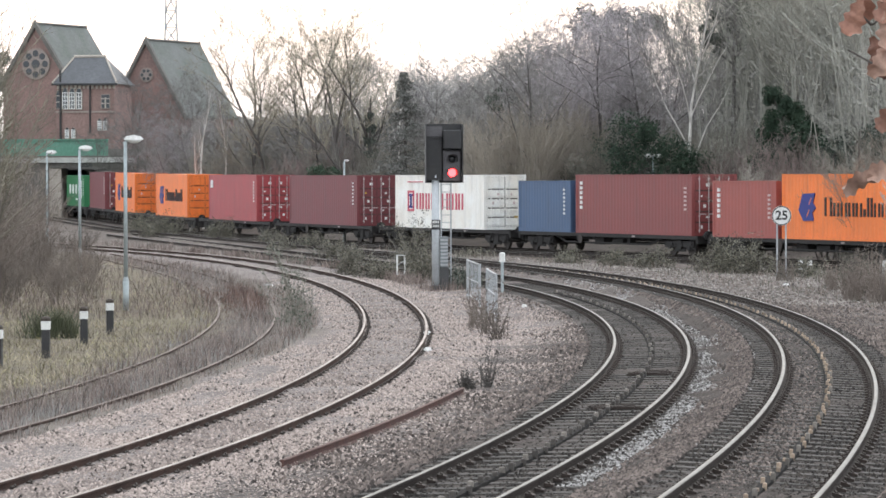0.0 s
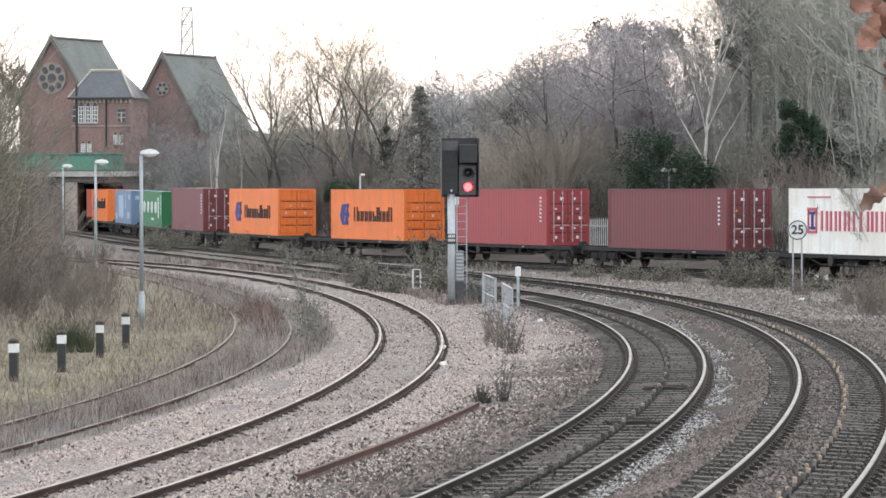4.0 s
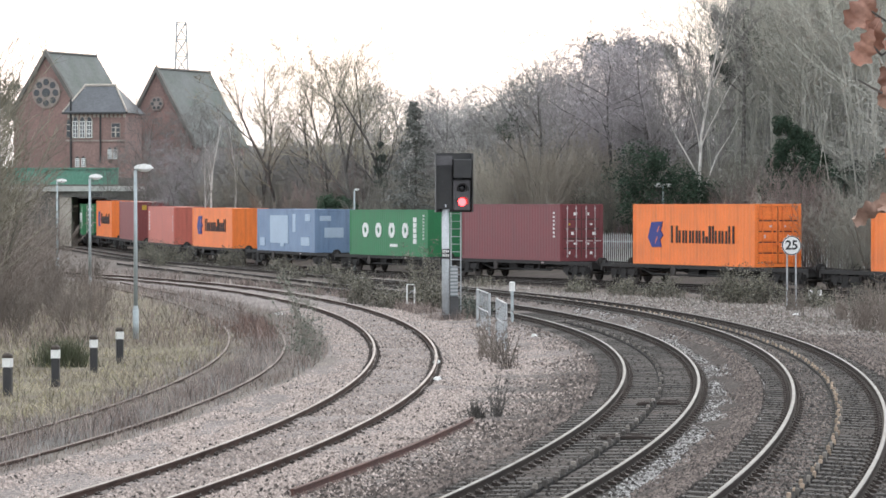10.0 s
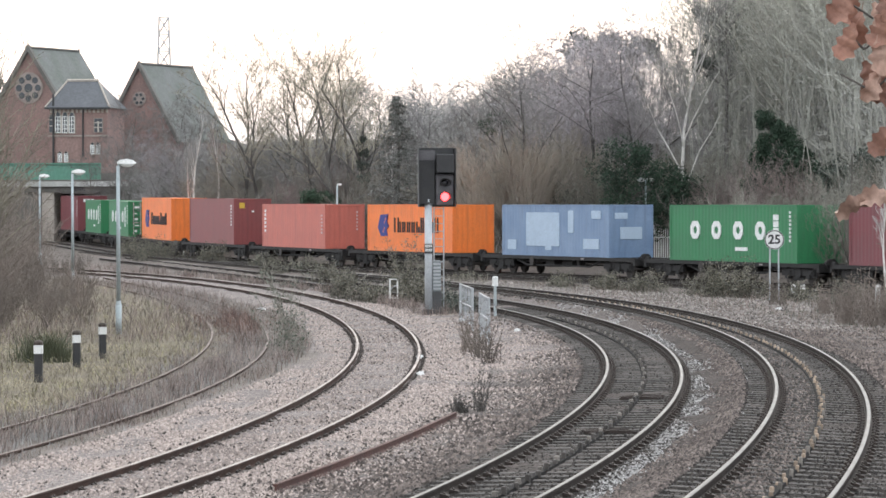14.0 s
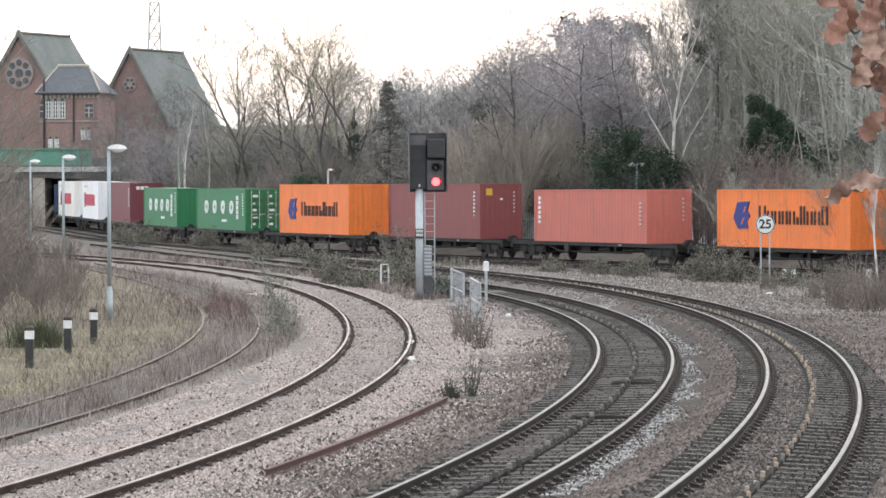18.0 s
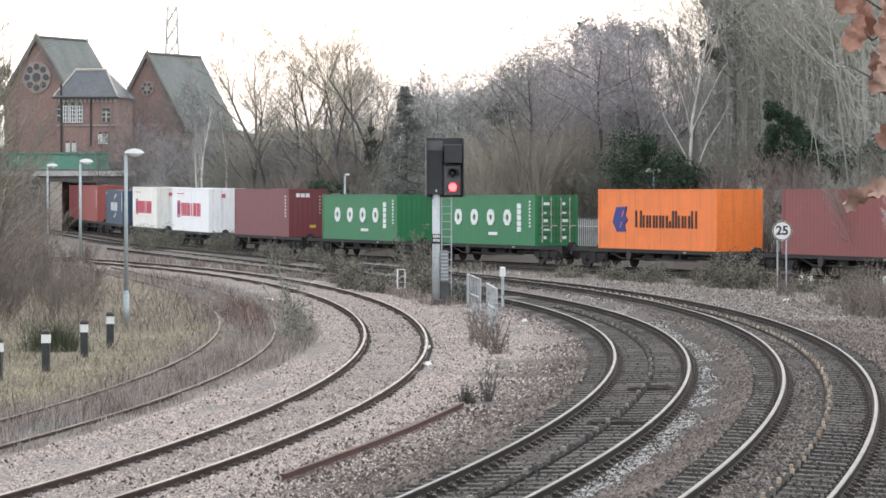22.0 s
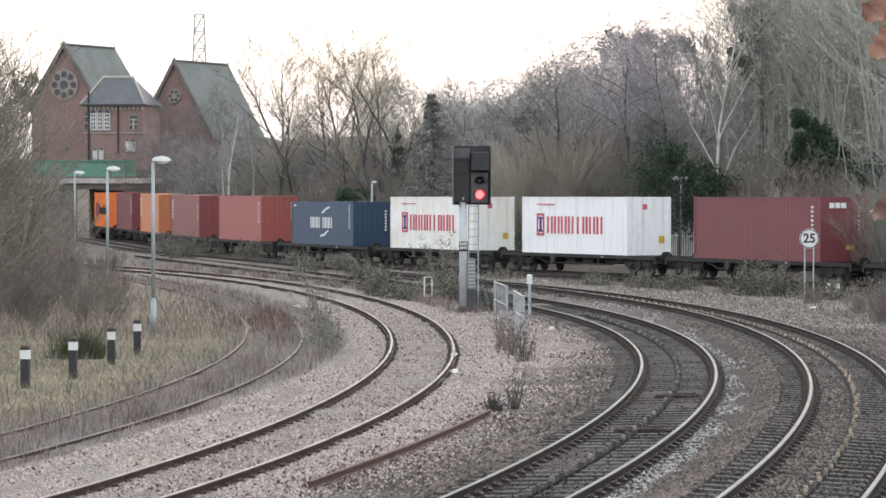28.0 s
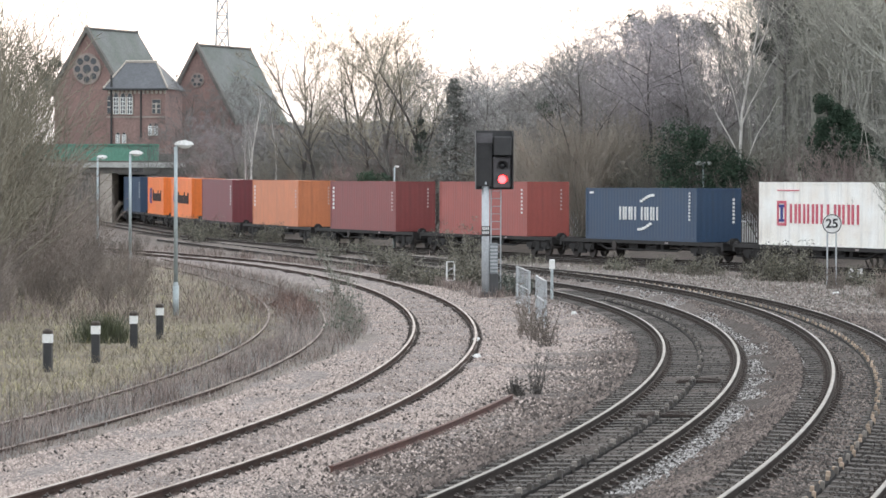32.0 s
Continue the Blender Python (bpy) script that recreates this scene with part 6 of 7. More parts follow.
# ---- evergreens ----
def leaf_cloud(m, c, r, n, size, rng, flat=1.0):
    """Small two-triangle leaves scattered in a lumpy ball."""
    for _ in range(n):
        d = Vector((rng.gauss(0, 1), rng.gauss(0, 1), rng.gauss(0, 1))).normalized() * r * rng.uniform(0.45, 1.0)
        p = Vector((c[0] + d.x, c[1] + d.y, c[2] + d.z * flat))
        a = Vector((rng.uniform(-1, 1), rng.uniform(-1, 1), rng.uniform(-1, 1))).normalized() * size * rng.uniform(0.6, 1.3)
        b = a.orthogonal().normalized() * size * 0.45
        b.rotate(Matrix.Rotation(rng.uniform(0, 6.28), 3, a.normalized()))
        k = len(m.v)
        m.v += [tuple(p - a * 0.5), tuple(p + b * 0.5), tuple(p + a * 0.5), tuple(p - b * 0.5)]
        m.f.append((k, k + 1, k + 2, k + 3))


def evergreen(x, y, top, shape, mat, label, seed, name="evergreen_tree", leaf=0.22, per=260):
    """shape: clumps (dx, height, radius)."""
    g = random.Random(seed)
    z = base_z(x, y)
    th = thing(name, pose(x, y, z), label, "tree" if name != "evergreen_bush" else "shrub")
    part("trunk", Mesh().tube((0, 0, -0.3), (0.1, 0, top * 0.9), 0.05 + top * 0.012, 0.04, 7), M_BARK, th)
    m = Mesh()
    lb = Mesh()
    for dx, h, r in shape:
        lb.tube((0.05, 0, max(0.2, min(h - abs(dx) * 0.5 - 0.4, top * 0.85))), (dx, 0, h), 0.05, 0.02, 5, False)
        for k in range(5):
            leaf_cloud(m, (dx + g.uniform(-0.5, 0.5) * r, g.uniform(-0.6, 0.6) * r, h + g.uniform(-0.5, 0.5) * r), r * g.uniform(0.45, 0.75), per // 5, leaf, g)
    part("crown", m, mat, th)
    part("bough", lb, M_BARK, th)
    return th


g = random.Random(3)


def conifer(px, y, rise, reach, mat, label, seed):
    """A conifer of many small drooping sprays on whorled boughs round one stem."""
    q = random.Random(seed)
    x = spot(px, y)
    th = thing("conifer_tree", pose(x, y, base_z(x, y)), label, "tree")
    part("trunk", Mesh().tube((0, 0, -0.3), (0.05, 0, rise - 0.3), 0.16, 0.02, 7), M_BARK, th)
    bo, m = Mesh(), Mesh()
    for i in range(130):
        h = 0.8 + (rise - 1.0) * (i + q.random()) / 130
        a, r_ = q.uniform(0, 6.283), (0.12 + (rise - h) / rise * reach) * q.uniform(0.7, 1.12)
        tip = Vector((math.cos(a) * r_, math.sin(a) * r_, h - 0.16 * r_))
        bo.tube((0, 0, h), tip, 0.02, 0.006, 3, False)
        for k in range(5):
            c = Vector((0, 0, h)).lerp(tip, 0.3 + 0.175 * k)
            leaf_cloud(m, (c.x, c.y, c.z - 0.08), 0.24 + 0.08 * r_, 15, 0.17, q, 0.5)
    part("bough", bo, M_BARK, th)
    part("crown", m, mat, th)


conifer(-64, 215, 10.2, 3.4, M_CONIFER, "dark grey-green conifer behind the signal", 1)
evergreen(spot(604, 182), 182, 6.5, [(a, b - base_z(spot(604, 182), 182), r) for a, b, r in ((-0.5, 7.7, 0.6), (-0.1, 7.3, 0.7), (0.5, 6.8, 0.8), (-0.6, 6.6, 0.7), (1.0, 6.2, 0.8), (-0.7, 5.7, 0.8), (1.2, 5.5, 0.8), (0.2, 5.6, 1.1), (-0.9, 4.7, 0.9), (1.1, 4.6, 0.9), (0.1, 4.4, 1.2), (-0.6, 3.6, 1.0), (0.7, 3.5, 1.0))], M_EVERGREEN, "dense dark green holly tree at the wood's edge", 2, "holly_tree", 0.12, 2000)
for px, y, lumps, label in ((370, 190, ((-1.3, 6.0, 1.2), (-0.2, 5.8, 1.1), (-1.8, 4.9, 1.2), (0.6, 4.9, 1.2), (-0.6, 4.2, 1.5), (-1.6, 3.4, 1.3), (0.9, 3.6, 1.3), (0.0, 2.8, 1.4)), "spreading dark evergreen bush at the wood's edge"), (438, 190, ((-0.4, 4.8, 0.9), (0.6, 4.4, 1.0), (0.0, 3.6, 1.3), (1.3, 3.4, 1.0), (-1.2, 3.2, 1.0)), "low dark evergreen bush at the wood's edge"), (660, 180, ((-0.3, 5.4, 0.9), (0.6, 5.0, 1.0), (0.0, 4.2, 1.2), (1.2, 3.6, 1.0)), "low dark evergreen bush at the wood's edge")):
    bz = base_z(spot(px, y), y)
    evergreen(spot(px, y), y, 3.5, [(a, b - bz, r) for a, b, r in lumps], M_EVERGREEN, label, px, "evergreen_bush", 0.17, 900)
evergreen(spot(110, 222), 222, 9, [(0, 7.6, 0.7), (0.5, 6.9, 0.8), (-0.5, 6.7, 0.7), (0.9, 6.2, 0.6)], M_EVERGREEN, "ivy-clad tree with a dark green clump", 5, "ivy_tree", 0.17, 600)
evergreen(spot(-205, 232), 232, 3.8, [(-0.7, 3.6, 0.6), (0.6, 3.6, 0.6), (0, 3.5, 0.7), (1.1, 3.2, 0.5), (-1.1, 3.2, 0.5)], M_LAUREL, "rounded green laurel above the train", 6, "evergreen_bush", 0.16, 700)
evergreen(spot(-128, 230), 230, 9, [(0, 6.9, 0.4), (0.1, 6.2, 0.5), (0, 5.4, 0.55), (0.1, 4.6, 0.5)], M_PINE, "ivy-clad trunk in the wood", 7, "ivy_tree", 0.2, 260)
evergreen(spot(515, 200), 200, 13, [(g.uniform(-1.7, 1.7), 8.8 + 0.13 * i + g.uniform(-0.3, 0.3), g.uniform(0.3, 0.6)) for i in range(36)], M_PINE, "tall dark pine with a clumped crown", 8, "pine_tree", 0.17, 170)
evergreen(spot(318, 246), 246, 12, [(-3 + 0.42 * i, 11.3 + g.uniform(-0.7, 0.6), g.uniform(0.6, 1.0)) for i in range(15)], M_PINE, "dark pine crown above bare trees", 9, "pine_tree", 0.24, 260)
evergreen(spot(-774, 350), 350, 14, [(g.uniform(-1.4, 1.4), 14.4 + g.uniform(-1.6, 1.0) - base_z(spot(-774, 350), 350), g.uniform(0.6, 1.0)) for i in range(9)], M_PINE, "dark pine beside the brick buildings", 10, "pine_tree", 0.24, 260)
for px, y, top in ((690, 178, 4.5), (560, 186, 3.6), (735, 172, 6), (230, 204, 3.5), (-250, 240, 3.0), (30, 216, 3.2)):
    evergreen(spot(px, y), y, top, [(g.uniform(-1, 1), top * q, g.uniform(0.7, 1.1)) for q in (0.35, 0.55, 0.75, 0.95)], M_PINE if px in (690, 735) else M_BRAMBLE, "dull green thicket behind the fence", px, "evergreen_bush", 0.17, 560)

# ---- scrub at the near side of the line ----
for x, y, h, k in ((-12.2, 82, 6.4, 0), (-13.2, 89, 7.0, 1), (-14.4, 98, 7.2, 0), (-14.8, 107, 6.6, 1), (-16.4, 116, 7.0, 0), (-15.3, 110, 8.2, 1), (-14.5, 101, 7.8, 0), (-15.4, 120, 7.0, 0)):
    plant(HAZELS[k], x, y, h, 7, "hazel_bush", "tall bare olive-brown hazel bush on the bank", "shrub", "hazels")
for x, y, h in ((-11.6, 80, 2.0), (-12.4, 86, 2.4), (-12.9, 92, 2.2), (-13.6, 97, 2.5), (-13.9, 104, 2.2), (-12.9, 84, 1.6), (-14.2, 112, 2.4), (-14.6, 116, 2.8), (-15.5, 126, 3.0), (-15.9, 138, 3.2), (-18.9, 160, 3.4), (-17.4, 134, 4.4), (-18.8, 148, 4.8), (-21.4, 166, 4.6), (-24.2, 186, 4.2), (-18.0, 150, 2.0), (-20.4, 172, 2.2), (-23.2, 204, 2.4), (-14.9, 121, 2.2), (-16.2, 131, 2.4)):
    plant(THORNS[int(h * 10) % 2], x, y, h, 4.2, "thorn_scrub", "bare reddish-brown thorn scrub beside the siding", "shrub", "scrub")
for i in range(30):
    y = 104 + 52 * (i + rng.random()) / 30
    plant(THORNS[i % 2], rng.uniform(-0.128, -0.097) * y, y, rng.uniform(0.9, 1.7), 4.2, "thorn_scrub", "low brown bramble and thorn scrub on the verge", "shrub", "scrub")
for px, y, h in ((-560, 300, 9), (-530, 310, 11), (-480, 305, 10), (-445, 300, 9.5), (-410, 306, 9), (-610, 308, 8), (-500, 296, 7.5), (-460, 292, 7)):
    plant(rng.choice(DIMS), spot(px, y), y, h, 15, "bare_tree", "bare tree in front of the brick buildings", "tree", WOOD)


# ---- bushes and brambles between the lines ----
def bush(x, y, w_, h, mat, label, seed, stems=26, leaves=700, size=0.06, spread=0.55, stem_mat=None):
    g = random.Random(seed)
    th = thing("bramble_bush", pose(x, y, ground_z(x, y), 0, 0, g.uniform(0, 360)), label, "shrub", "bushes beside the lines")
    st, lf = Mesh(), Mesh()
    for i in range(stems):
        p = Vector((g.gauss(0, 0.25) * w_, g.gauss(0, 0.25) * w_, -0.05))
        d = Vector((g.uniform(-spread, spread), g.uniform(-spread, spread), 1)).normalized()
        L_ = h * g.uniform(0.55, 1.2) * max(0.55, 1.1 - 0.5 * (p.x ** 2 + p.y ** 2) / (w_ * w_ * 0.2))
        for k in range(5):
            e = (d + Vector((g.uniform(-0.22, 0.22), g.uniform(-0.22, 0.22), 0.05))).normalized()
            q = p + e * L_ / 5
            st.tube(p, q, 0.013 - 0.002 * k, 0.011 - 0.002 * k, 3, False)
            for j in range(4):
                cone(st, q, q + Vector((g.uniform(-1, 1), g.uniform(-1, 1), g.uniform(0, 1.2))) * (0.13 * h), 0.006)
            if leaves:
                leaf_cloud(lf, q, 0.13 * w_ + 0.05, max(1, leaves // (stems * 5)), size, g, 0.8)
            p, d = q, e
    tagged(part("stem_tangle", st, stem_mat or M_SCRUBGREY, th), kind="stuff")
    if leaves:
        tagged(part("foliage", lf, mat, th), kind="stuff")


M_PINKTWIG = material("pinkish_dogwood_twigs", (0.42, 0.29, 0.28), 0.9, 0, (0.3, 0.2, 0.19), 0.5, 8, 0.8, 0)
bush(spot(300, 206), 206, 2.6, 3.9, M_BRAMBLE, "low pinkish twiggy shrub behind the fence", 301, 70, 0, 0.06, 0.4, M_PINKTWIG)
B_LABEL = "tangled bramble bush with dull leaves on the trackside"
# the last two, in M_PINE, stand in for a dark hollow by the signal
for i, (x, y, w_, h, lv) in enumerate(((-3.72, 90, 0.8, 2.35, 230), (-3.4, 88, 0.6, 1.6, 120), (-15.9, 206, 2.4, 1.25, 1600), (-12.0, 196, 2.0, 1.1, 1000), (-8.6, 182, 1.6, 0.9, 500),
        (-3.3, 134, 1.5, 1.0, 600), (-2.2, 130, 1.4, 0.9, 800), (-1.1, 140, 1.4, 1.9, 900), (-0.7, 127, 1.2, 1.0, 800), (10.85, 136, 2.4, 1.35, 2200), (11.6, 135, 1.6, 1.1, 900), (-4.4, 156, 1.6, 0.8, 420), (-6.0, 172, 1.8, 0.8, 420), (-17.8, 216, 2.8, 1.1, 1300),
        (7.0, 146, 1.6, 0.7, 700), (8.4, 143, 1.4, 0.8, 600), (13.4, 133, 1.8, 0.8, 800), (5.2, 150, 1.6, 0.6, 600), (14.6, 128, 2.0, 0.9, 800), (-7.4, 168, 1.4, 0.7, 300), (1.4, 160, 1.8, 0.5, 300), (-3.6, 149, 1.2, 0.7, 360), (0.55, 119, 1.1, 0.75, 700), (0.9, 117, 0.8, 0.6, 500))):
    bush(x, y, w_, h, M_GREENLEAF if i < 2 else M_PINE if abs(x - 0.7) < 0.3 else M_BRAMBLE, B_LABEL, 100 + i, (13, 9)[i] if i < 2 else 36, int(lv * 2.2), 0.08 if i < 2 else 0.10, 0.2 if i < 2 else 0.55)
T_LABEL = "clump of bare grey twigs growing from the ballast"
for i, (x, y, w_, h, n) in enumerate(((1.05, 85.5, 0.75, 1.25, 22), (1.25, 83.0, 0.6, 0.95, 18), (0.85, 88, 0.6, 1.2, 16), (0.78, 64.2, 0.22, 0.8, 15), (0.42, 63.6, 0.22, 0.34, 55), (13.0, 112, 1.0, 1.2, 46), (13.9, 110, 1.0, 1.3, 46), (12.4, 114, 0.9, 0.9, 40), (14.6, 108, 1.0, 1.5, 46), (13.4, 106, 0.8, 1.0, 36), (15.2, 105, 0.9, 1.5, 40), (11.7, 124, 0.8, 0.9, 30), (11.9, 104, 0.9, 1.1, 40), (12.6, 103, 0.9, 1.3, 44), (13.3, 102, 0.9, 1.4, 44), (12.2, 107, 0.9, 1.2, 40), (12.9, 108, 1.0, 1.4, 40), (14.0, 104, 1.0, 1.5, 44))):
    bush(x, y, w_, h, M_BRAMBLE, T_LABEL, 200 + i, n, 0, 0.06, 0.32 if i < 4 else 0.35, M_BARK if i in (3, 4) else M_THORN)
plant(BIRCHES[0], 14.2, 113, 4.6, 15, "birch_sapling", "slim pale birch sapling beside the running line", "tree", "birches")


# ---- grass, weeds and ballast stones ----
def blades(name, spots, mat, label, h0, h1, width, lean, category="grass"):
    """One joined mesh of bent grass blades or stalks."""
    m = Mesh()
    g = random.Random(len(spots))
    for x, y in spots:
        z = ground_z(x, y) - 0.03
        h = g.uniform(h0, h1)
        cx, d = centre("d", y)
        if min(abs(x - cx - 0.75), abs(x - cx + 0.75)) < 0.12 and y < 150 and noise.noise((x * 0.7, y * 0.25, 9)) > 0.02:
            continue
        if (-0.8 < x - cx < -0.1 or 0.7 < x - cx < 1.3) and y < 130:
            h *= 0.4
        a = g.uniform(0, 6.283)
        w_ = width * g.uniform(0.6, 1.4)
        dx, dy = g.gauss(0, lean) * h, g.gauss(0, lean) * h
        c, s_ = math.cos(a) * w_, math.sin(a) * w_
        k = len(m.v)
        m.v += [(x - c, y - s_, z), (x + c, y + s_, z), (x + dx * 0.4 + c * 0.7, y + dy * 0.4 + s_ * 0.7, z + h * 0.6), (x + dx * 0.4 - c * 0.7, y + dy * 0.4 - s_ * 0.7, z + h * 0.6), (x + dx, y + dy, z + h)]
        m.f += [(k, k + 1, k + 2, k + 3), (k + 3, k + 2, k + 4)]
    return tagged(new(name, m.data(name, mat)), label, category, kind="stuff")


def scatter(n, y0, y1, left, right, seed, clump=0.0):
    """Places between two lines left(y) and right(y), thinning with distance."""
    g = random.Random(seed)
    out = []
    while len(out) < n:
        y = 1 / (1 / y1 + (1 / y0 - 1 / y1) * g.random())
        a, b = left(y), right(y)
        x = a + (b - a) * g.random()
        if clump and noise.noise((x * 0.9, y * 0.35, seed)) < g.uniform(-clump, clump):
            continue
        out.append((x, y))
    return out


edge = verge_edge
wild = lambda y: edge(y) - 8.5 - max(0, y - 60) * 0.05
blades("dry_grass", scatter(30000, 50, 165, wild, lambda y: centre("d", y)[0] - 0.3, 1, 0.85), M_STRAW, "tufts of dry straw-coloured grass on the verge", 0.05, 0.26, 0.007, 0.9)
blades("green_grass", scatter(4200, 50, 130, wild, lambda y: centre("d", y)[0] - 0.5, 2, 0.4), M_GRASSGREEN, "short green grass among straw on the verge", 0.07, 0.26, 0.009, 0.7)
blades("dead_weeds", scatter(17000, 48, 160, lambda y: centre("d", y)[0] - 1.0, lambda y: edge(y) + 0.1, 3, 0.7), M_DEADWEED, "dead grey-brown weed stalks over the siding", 0.06, 0.45, 0.005, 0.32, "weeds")
blades("dry_grass", scatter(9000, 48, 150, lambda y: centre("d", y)[0] - 1.2, lambda y: edge(y) + 0.1, 33, 0.5), M_TWIG, "grey dead grass over the siding", 0.06, 0.26, 0.007, 0.3)
blades("dead_weeds", scatter(9000, 96, 200, lambda y: wild(y) - 3, lambda y: centre("a", y)[0] - 3.0, 4, 0.5), M_DEADWEED, "reddish dead weeds below the scrub", 0.15, 0.6, 0.008, 0.45, "weeds")
blades("dead_weeds", scatter(3600, 92, 185, lambda y: centre("c", y)[0] + 4.2, lambda y: min(centre("c", y)[0] + 12, 20), 5, 0.5), M_DEADWEED, "thin dead weeds on bare trackside earth", 0.08, 0.35, 0.008, 0.3, "weeds")
blades("green_grass", scatter(3000, 92, 185, lambda y: centre("c", y)[0] + 4.2, lambda y: min(centre("c", y)[0] + 12, 20), 6, 0.5), M_BRAMBLE, "low green weeds on bare trackside earth", 0.05, 0.22, 0.012, 0.4, "weeds")
blades("dead_weeds", scatter(5000, 116, 200, lambda y: centre("a", y)[0] + 2.2, lambda y: centre("b", y)[0] - 1.9, 7, 0.4), M_DEADWEED, "dead weeds between the diverging lines", 0.1, 0.5, 0.008, 0.3, "weeds")
blades("dead_weeds", scatter(3000, 48, 150, wild, lambda y: edge(y) + 0.25, 44, 0.7), M_BARK, "thin dark dead stalks among the grass", 0.1, 0.45, 0.005, 0.35, "weeds")
g = random.Random(21)
blades("dead_weeds", [(centre("d", y)[0] + 0.1 + g.gauss(0, 0.55), y) for y in (g.gauss(108, 5) for _ in range(2600))], M_RUSTWEED, "russet dead weeds over the siding", 0.1, 0.42, 0.008, 0.25, "weeds")
g = random.Random(8)
blades("rush_tuft", [(-9.25 + g.gauss(0, 0.33), 86.3 + g.gauss(0, 0.4)) for _ in range(1100)], M_REED, "dark green rush tuft beside the bollards", 0.3, 0.85, 0.007, 0.38, "rushes")


def stones(name, n, y0, y1, left, right, mat, label, size, seed, bed, share=None):
    """Loose ballast as one joined mesh of small angular stones."""
    g = np.random.RandomState(seed)
    pts = [(x, y) for x, y in scatter(n, y0, y1, left, right, seed)]
    keep, rnd = [], random.Random(seed)
    for x, y in pts:
        ok = share is None or rnd.random() < share(x, y)
        for k in "abc":
            cx, d = centre(k, y)
            q = abs(x - cx) / math.hypot(1, d)
            if 0.62 < q < 0.9 or (k != "a" and (q < 0.13 if bed else q < 1.3)):
                ok = False
        if ok:
            keep.append((x, y, ground_z(x, y)))
    P = np.array(keep)
    m = len(P)
    ring = np.array([(1, 0.1, -0.2), (0, 0.95, -0.2), (-0.95, -0.1, -0.2), (0, -0.95, -0.2), (0.3, 0.05, 0.9), (-0.3, -0.1, 0.8)])
    V = ring[None] * g.uniform(0.7, 1.25, (m, 6, 1)) + g.uniform(-0.2, 0.2, (m, 6, 3))
    a = g.uniform(0, 6.283, m)
    c, s_ = np.cos(a), np.sin(a)
    X = V[:, :, 0] * c[:, None] - V[:, :, 1] * s_[:, None]
    Y = V[:, :, 0] * s_[:, None] + V[:, :, 1] * c[:, None]
    V = np.stack([X, Y, V[:, :, 2] * 0.9], -1) * (size * g.uniform(0.5, 1.5, (m, 1, 1)))
    V[:, :, :] += P[:, None, :]
    F = np.array([(0, 1, 4), (1, 5, 4), (1, 2, 5), (2, 3, 5), (3, 4, 5), (3, 0, 4)])
    F = (F[None] + 6 * np.arange(m)[:, None, None]).reshape(-1, 3)
    me = bpy.data.meshes.new(name)
    me.from_pydata(V.reshape(-1, 3).tolist(), [], F.tolist())
    me.materials.append(mat)
    return tagged(new(name, me), label, "ballast", kind="stuff")


clean_share = lambda x, y: min(1.0, max(0.0, (centre("b", y)[0] - 1.5 + 0.9 * noise.noise((x * 0.4, y * 0.15, 4)) - x) / (2.4 - 1.5 * min(1, max(0, (y - 70) / 20)))))
stones("pale_ballast", 112000, 36, 130, lambda y: max(edge(y) + 0.2, -0.137 * y - 0.5), lambda y: centre("b", y)[0] - 1.15, M_STONE, "pale pinkish crushed stone ballast", 0.024, 11, False, lambda x, y: clean_share(x, y) * (0.3 if abs(x - centre("a", y)[0]) < 0.7 else 1))
stones("stained_ballast", 5000, 36, 120, lambda y: edge(y) + 0.2, lambda y: centre("b", y)[0] - 1.4, M_STONE_BED, "scattered dark stones in pale ballast", 0.028, 18, False)
stones("warm_ballast", 9000, 36, 125, lambda y: centre("a", y)[0] - 0.85, lambda y: centre("a", y)[0] + 0.85, M_STONE_WARM, "brownish ballast between rusty rails", 0.031, 15, True)
stones("stained_ballast", 22000, 36, 125, lambda y: centre("b", y)[0] - 4.4, lambda y: centre("b", y)[0] - 1.1, M_STONE_DARK, "brown-stained crushed stone ballast", 0.036, 16, False, lambda x, y: 1 - clean_share(x, y) * 0.95)
stones("stained_ballast", 62000, 36, 140, lambda y: centre("b", y)[0] + 1.1, lambda y: min(centre("c", y)[0] + 6.0, 0.13 * y + 0.6), M_STONE_DARK, "brown-stained crushed stone ballast", 0.039, 12, False)
stones("stained_ballast", 26000, 36, 100, lambda y: centre("b", y)[0] - 1.3, lambda y: min(centre("c", y)[0] + 1.3, 0.13 * y + 0.6), M_STONE_BED, "dark ballast between the timber sleepers", 0.03, 13, True)
stones("stained_ballast", 4500, 38, 112, lambda y: centre("c", y)[0] - 0.72, lambda y: centre("c", y)[0] - 0.1, M_STONE_DARK, "brown stones spilt between rail and blocks", 0.03, 19, True)
stones("stained_ballast", 20000, 40, 105, lambda y: centre("b", y)[0] + 1.5, lambda y: centre("c", y)[0] - 1.2, M_STONE_DARK, "brown-stained crushed stone ballast", 0.032, 20, False)
stones("pale_ballast", 14000, 100, 180, lambda y: centre("c", y)[0] + 1.6, lambda y: min(centre("c", y)[0] + 11, 22), M_STONE_GREY, "grey-brown gravel beside the outer line", 0.045, 17, False)
stones("pale_ballast", 42000, 42, 118, lambda y: centre("b", y)[0] + 0.95, lambda y: centre("b", y)[0] + 2.2, M_PALESAND, "pale sandy deposit beside the outer rail", 0.021, 14, True, lambda x, y: math.exp(-((x - centre("b", y)[0] - 1.35 - 0.15 * noise.noise((y * 0.3, 2, 1))) / 0.36) ** 2))


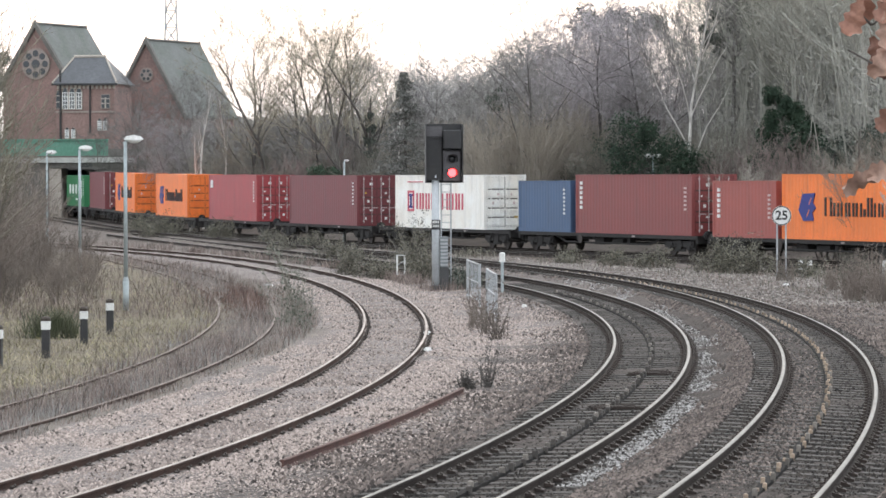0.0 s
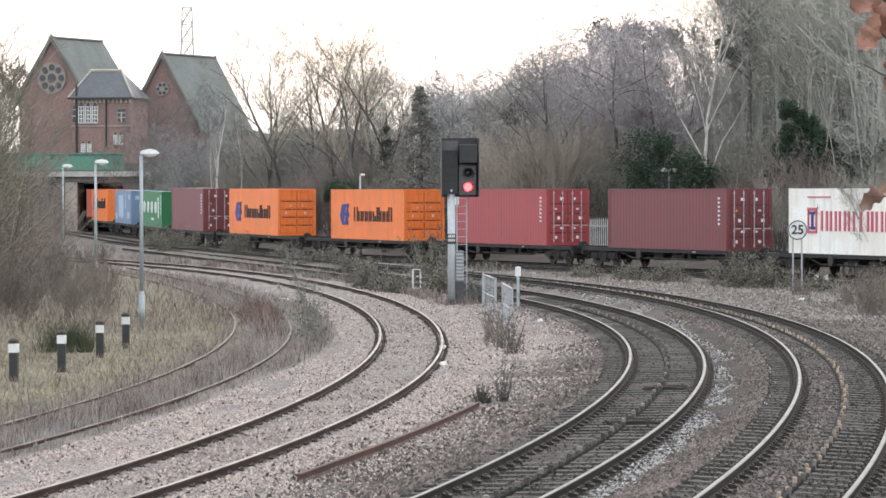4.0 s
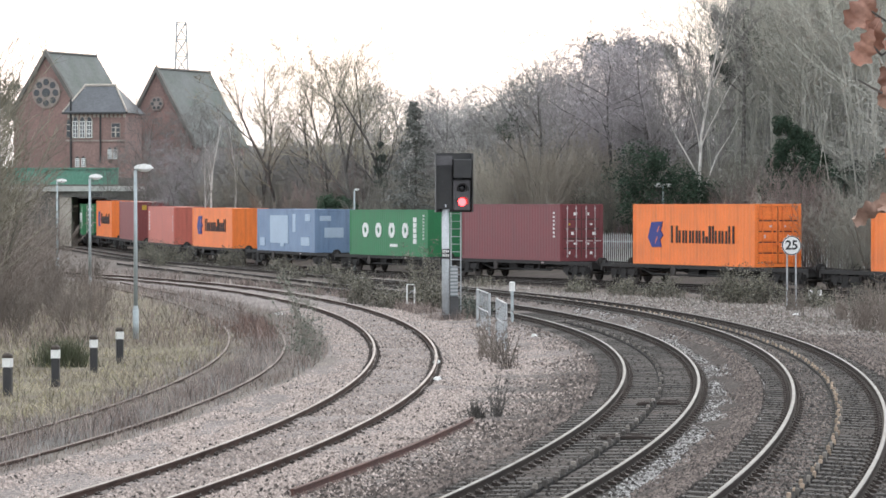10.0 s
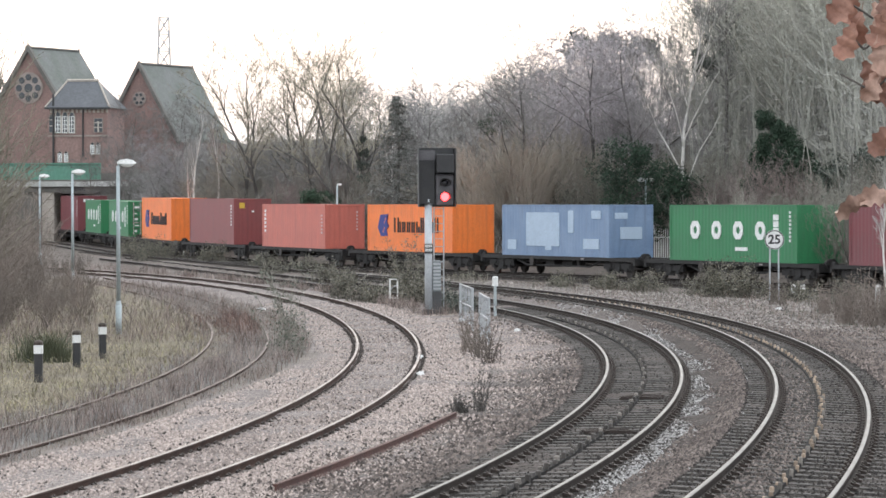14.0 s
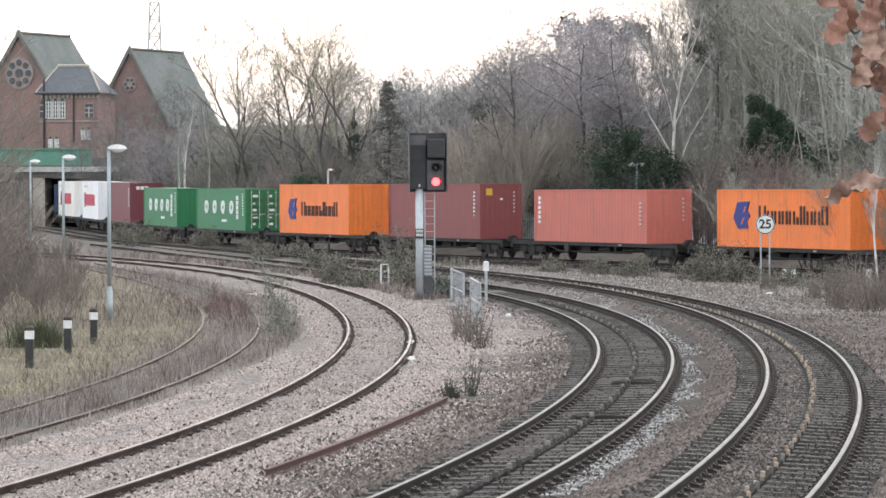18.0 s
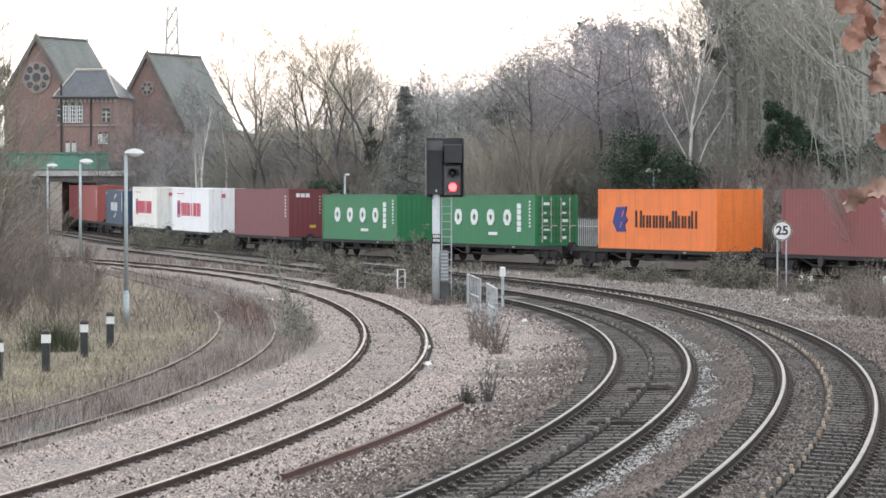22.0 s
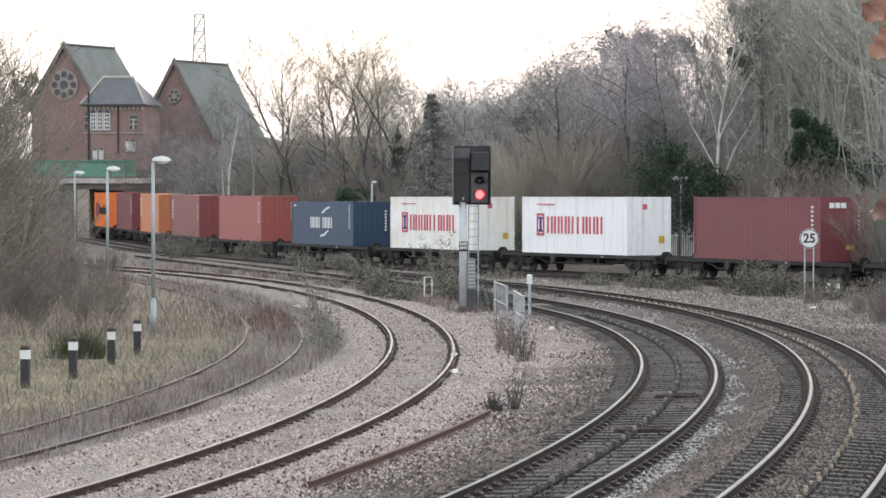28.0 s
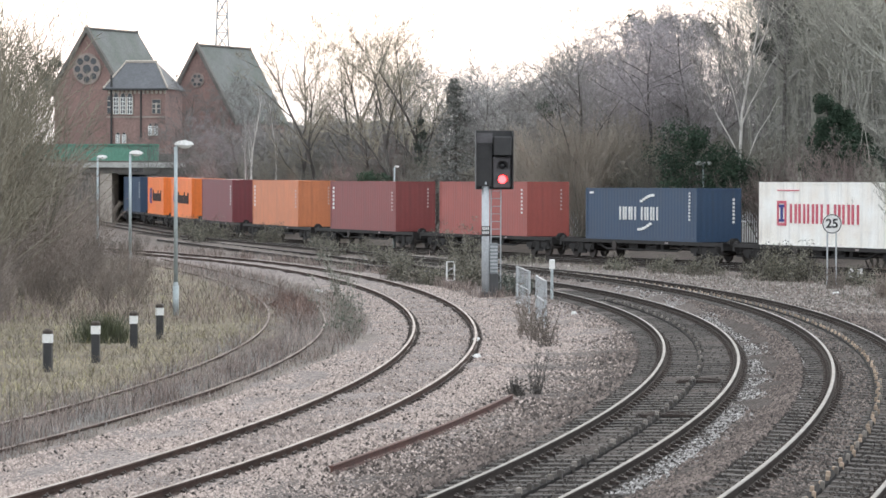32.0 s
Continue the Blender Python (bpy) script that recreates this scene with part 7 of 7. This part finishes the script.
# ---- oak twig with dead leaves hanging near the eye ----
def oak_leaf(seed, length, mat):
    g = random.Random(seed)
    n = 30
    top, bot = [], []
    for i in range(n + 1):
        t = i / n
        env = length * 0.40 * math.sin(math.pi * min(1, t * 0.86 + 0.06)) ** 0.7 * (0.55 + 0.55 * t)
        lobe = 0.83 + 0.17 * math.cos(2 * math.pi * (3.6 * t + 0.25))
        curl = 0.018 * math.sin(6 * t + seed) + 0.02 * length * math.sin(9 * t + 2 * seed)
        wa, wb = env * lobe, env * (0.83 + 0.17 * math.cos(2 * math.pi * (3.6 * t + 0.05 + 0.04 * g.random()))) * 0.95
        top.append((t * length, wa, curl + 0.35 * wa * math.sin(4 * t + seed)))
        bot.append((t * length, -wb, curl + 0.3 * wb))
    mid = [(t[0], 0, 0.015 * math.sin(5 * t[0] / length)) for t in top]
    m = Mesh()
    k = len(mid)
    m.v = mid + top + bot
    m.f = [(i, i + 1, k + i + 1, k + i) for i in range(k - 1)] + [(i + 1, i, 2 * k + i, 2 * k + i + 1) for i in range(k - 1)]
    m.tube((-0.03, 0, 0), (0.01, 0, 0), 0.0012, n=4)
    return m.data("leaf", mat, True)


def oak_twig():
    d = 11.0
    P = lambda px, py, q=0.0: Vector(((px - 784) / 6400 * d, d + q, EYE + (334 - py) / 6400 * d))
    th = thing("oak_tree", Matrix(), "young oak with curled brown dead leaves on its twigs", "tree")
    part("trunk", Mesh().tube((3.1, 11.4, ground_z(3.1, 11.4) - 0.1), (3.0, 11.3, 4.2), 0.12, 0.09, 10, False).tube((3.0, 11.3, 4.2), (2.9, 11.2, 7.0), 0.09, 0.05, 10), M_BARK, th)
    bough = Mesh()
    for a, b in (((3.0, 11.3, 4.1), (1.62, 11.0, 4.72)), ((3.0, 11.3, 3.7), (1.58, 11.0, 4.04)), ((3.0, 11.3, 3.5), (1.61, 11.0, 3.886))):
        bough.tube(a, b, 0.02, 0.006, 6)
    part("bough", bough, M_BARK, th)
    runs = (((1720, -160), (1620, -40), (1560, 20), (1515, -10)), ((1700, 240), (1620, 200), (1560, 150), (1502, 118)), ((1720, 330), (1640, 335), (1585, 330), (1555, 338)), ((1620, -40), (1590, 40), (1545, 75), (1510, 40)), ((1640, -60), (1600, 30), (1600, 110), (1570, 140)))
    for run_ in runs:
        tw = Mesh()
        for a, b in zip(run_, run_[1:]):
            tw.tube(P(*a), P(*b), 0.004, 0.003, 5, False)
        part("twig", tw, M_BARK, th)
    g = random.Random(77)
    lv = [oak_leaf(i, 0.108 + 0.009 * (i % 4), (M_OAKLEAF, M_OAKLEAF, M_OAKPALE, M_OAKLEAF, M_OAKPALE)[i]) for i in range(5)]
    # where each leaf is held, and where it points (degrees, downwards is -90)
    for i, (px, py, ang) in enumerate(((1512, -30, -72), (1527, 32, -118), (1566, 50, -86), (1546, 95, -68), (1556, -6, -62), (1540, 8, -100), (1580, 10, -115), (1586, 62, -75), (1600, 100, -95), (1570, 112, -120), (1590, 212, -130), (1596, 190, -70), (1556, 335, 205), (1530, -34, -130), (1605, 30, -60), (1620, 150, -120), (1610, -20, -95), (1630, 90, -80), (1575, -40, -80), (1592, 330, 190))):
        ob = part("leaf", lv[i % 5], None, th)
        ob.matrix_basis = Matrix.Translation(P(px, py, g.uniform(-0.1, 0.1))) @ Matrix.Rotation(radians(-ang), 4, "Y") @ Matrix.Rotation(radians(90 + g.uniform(-32, 32)), 4, "X")


oak_twig()

motions()
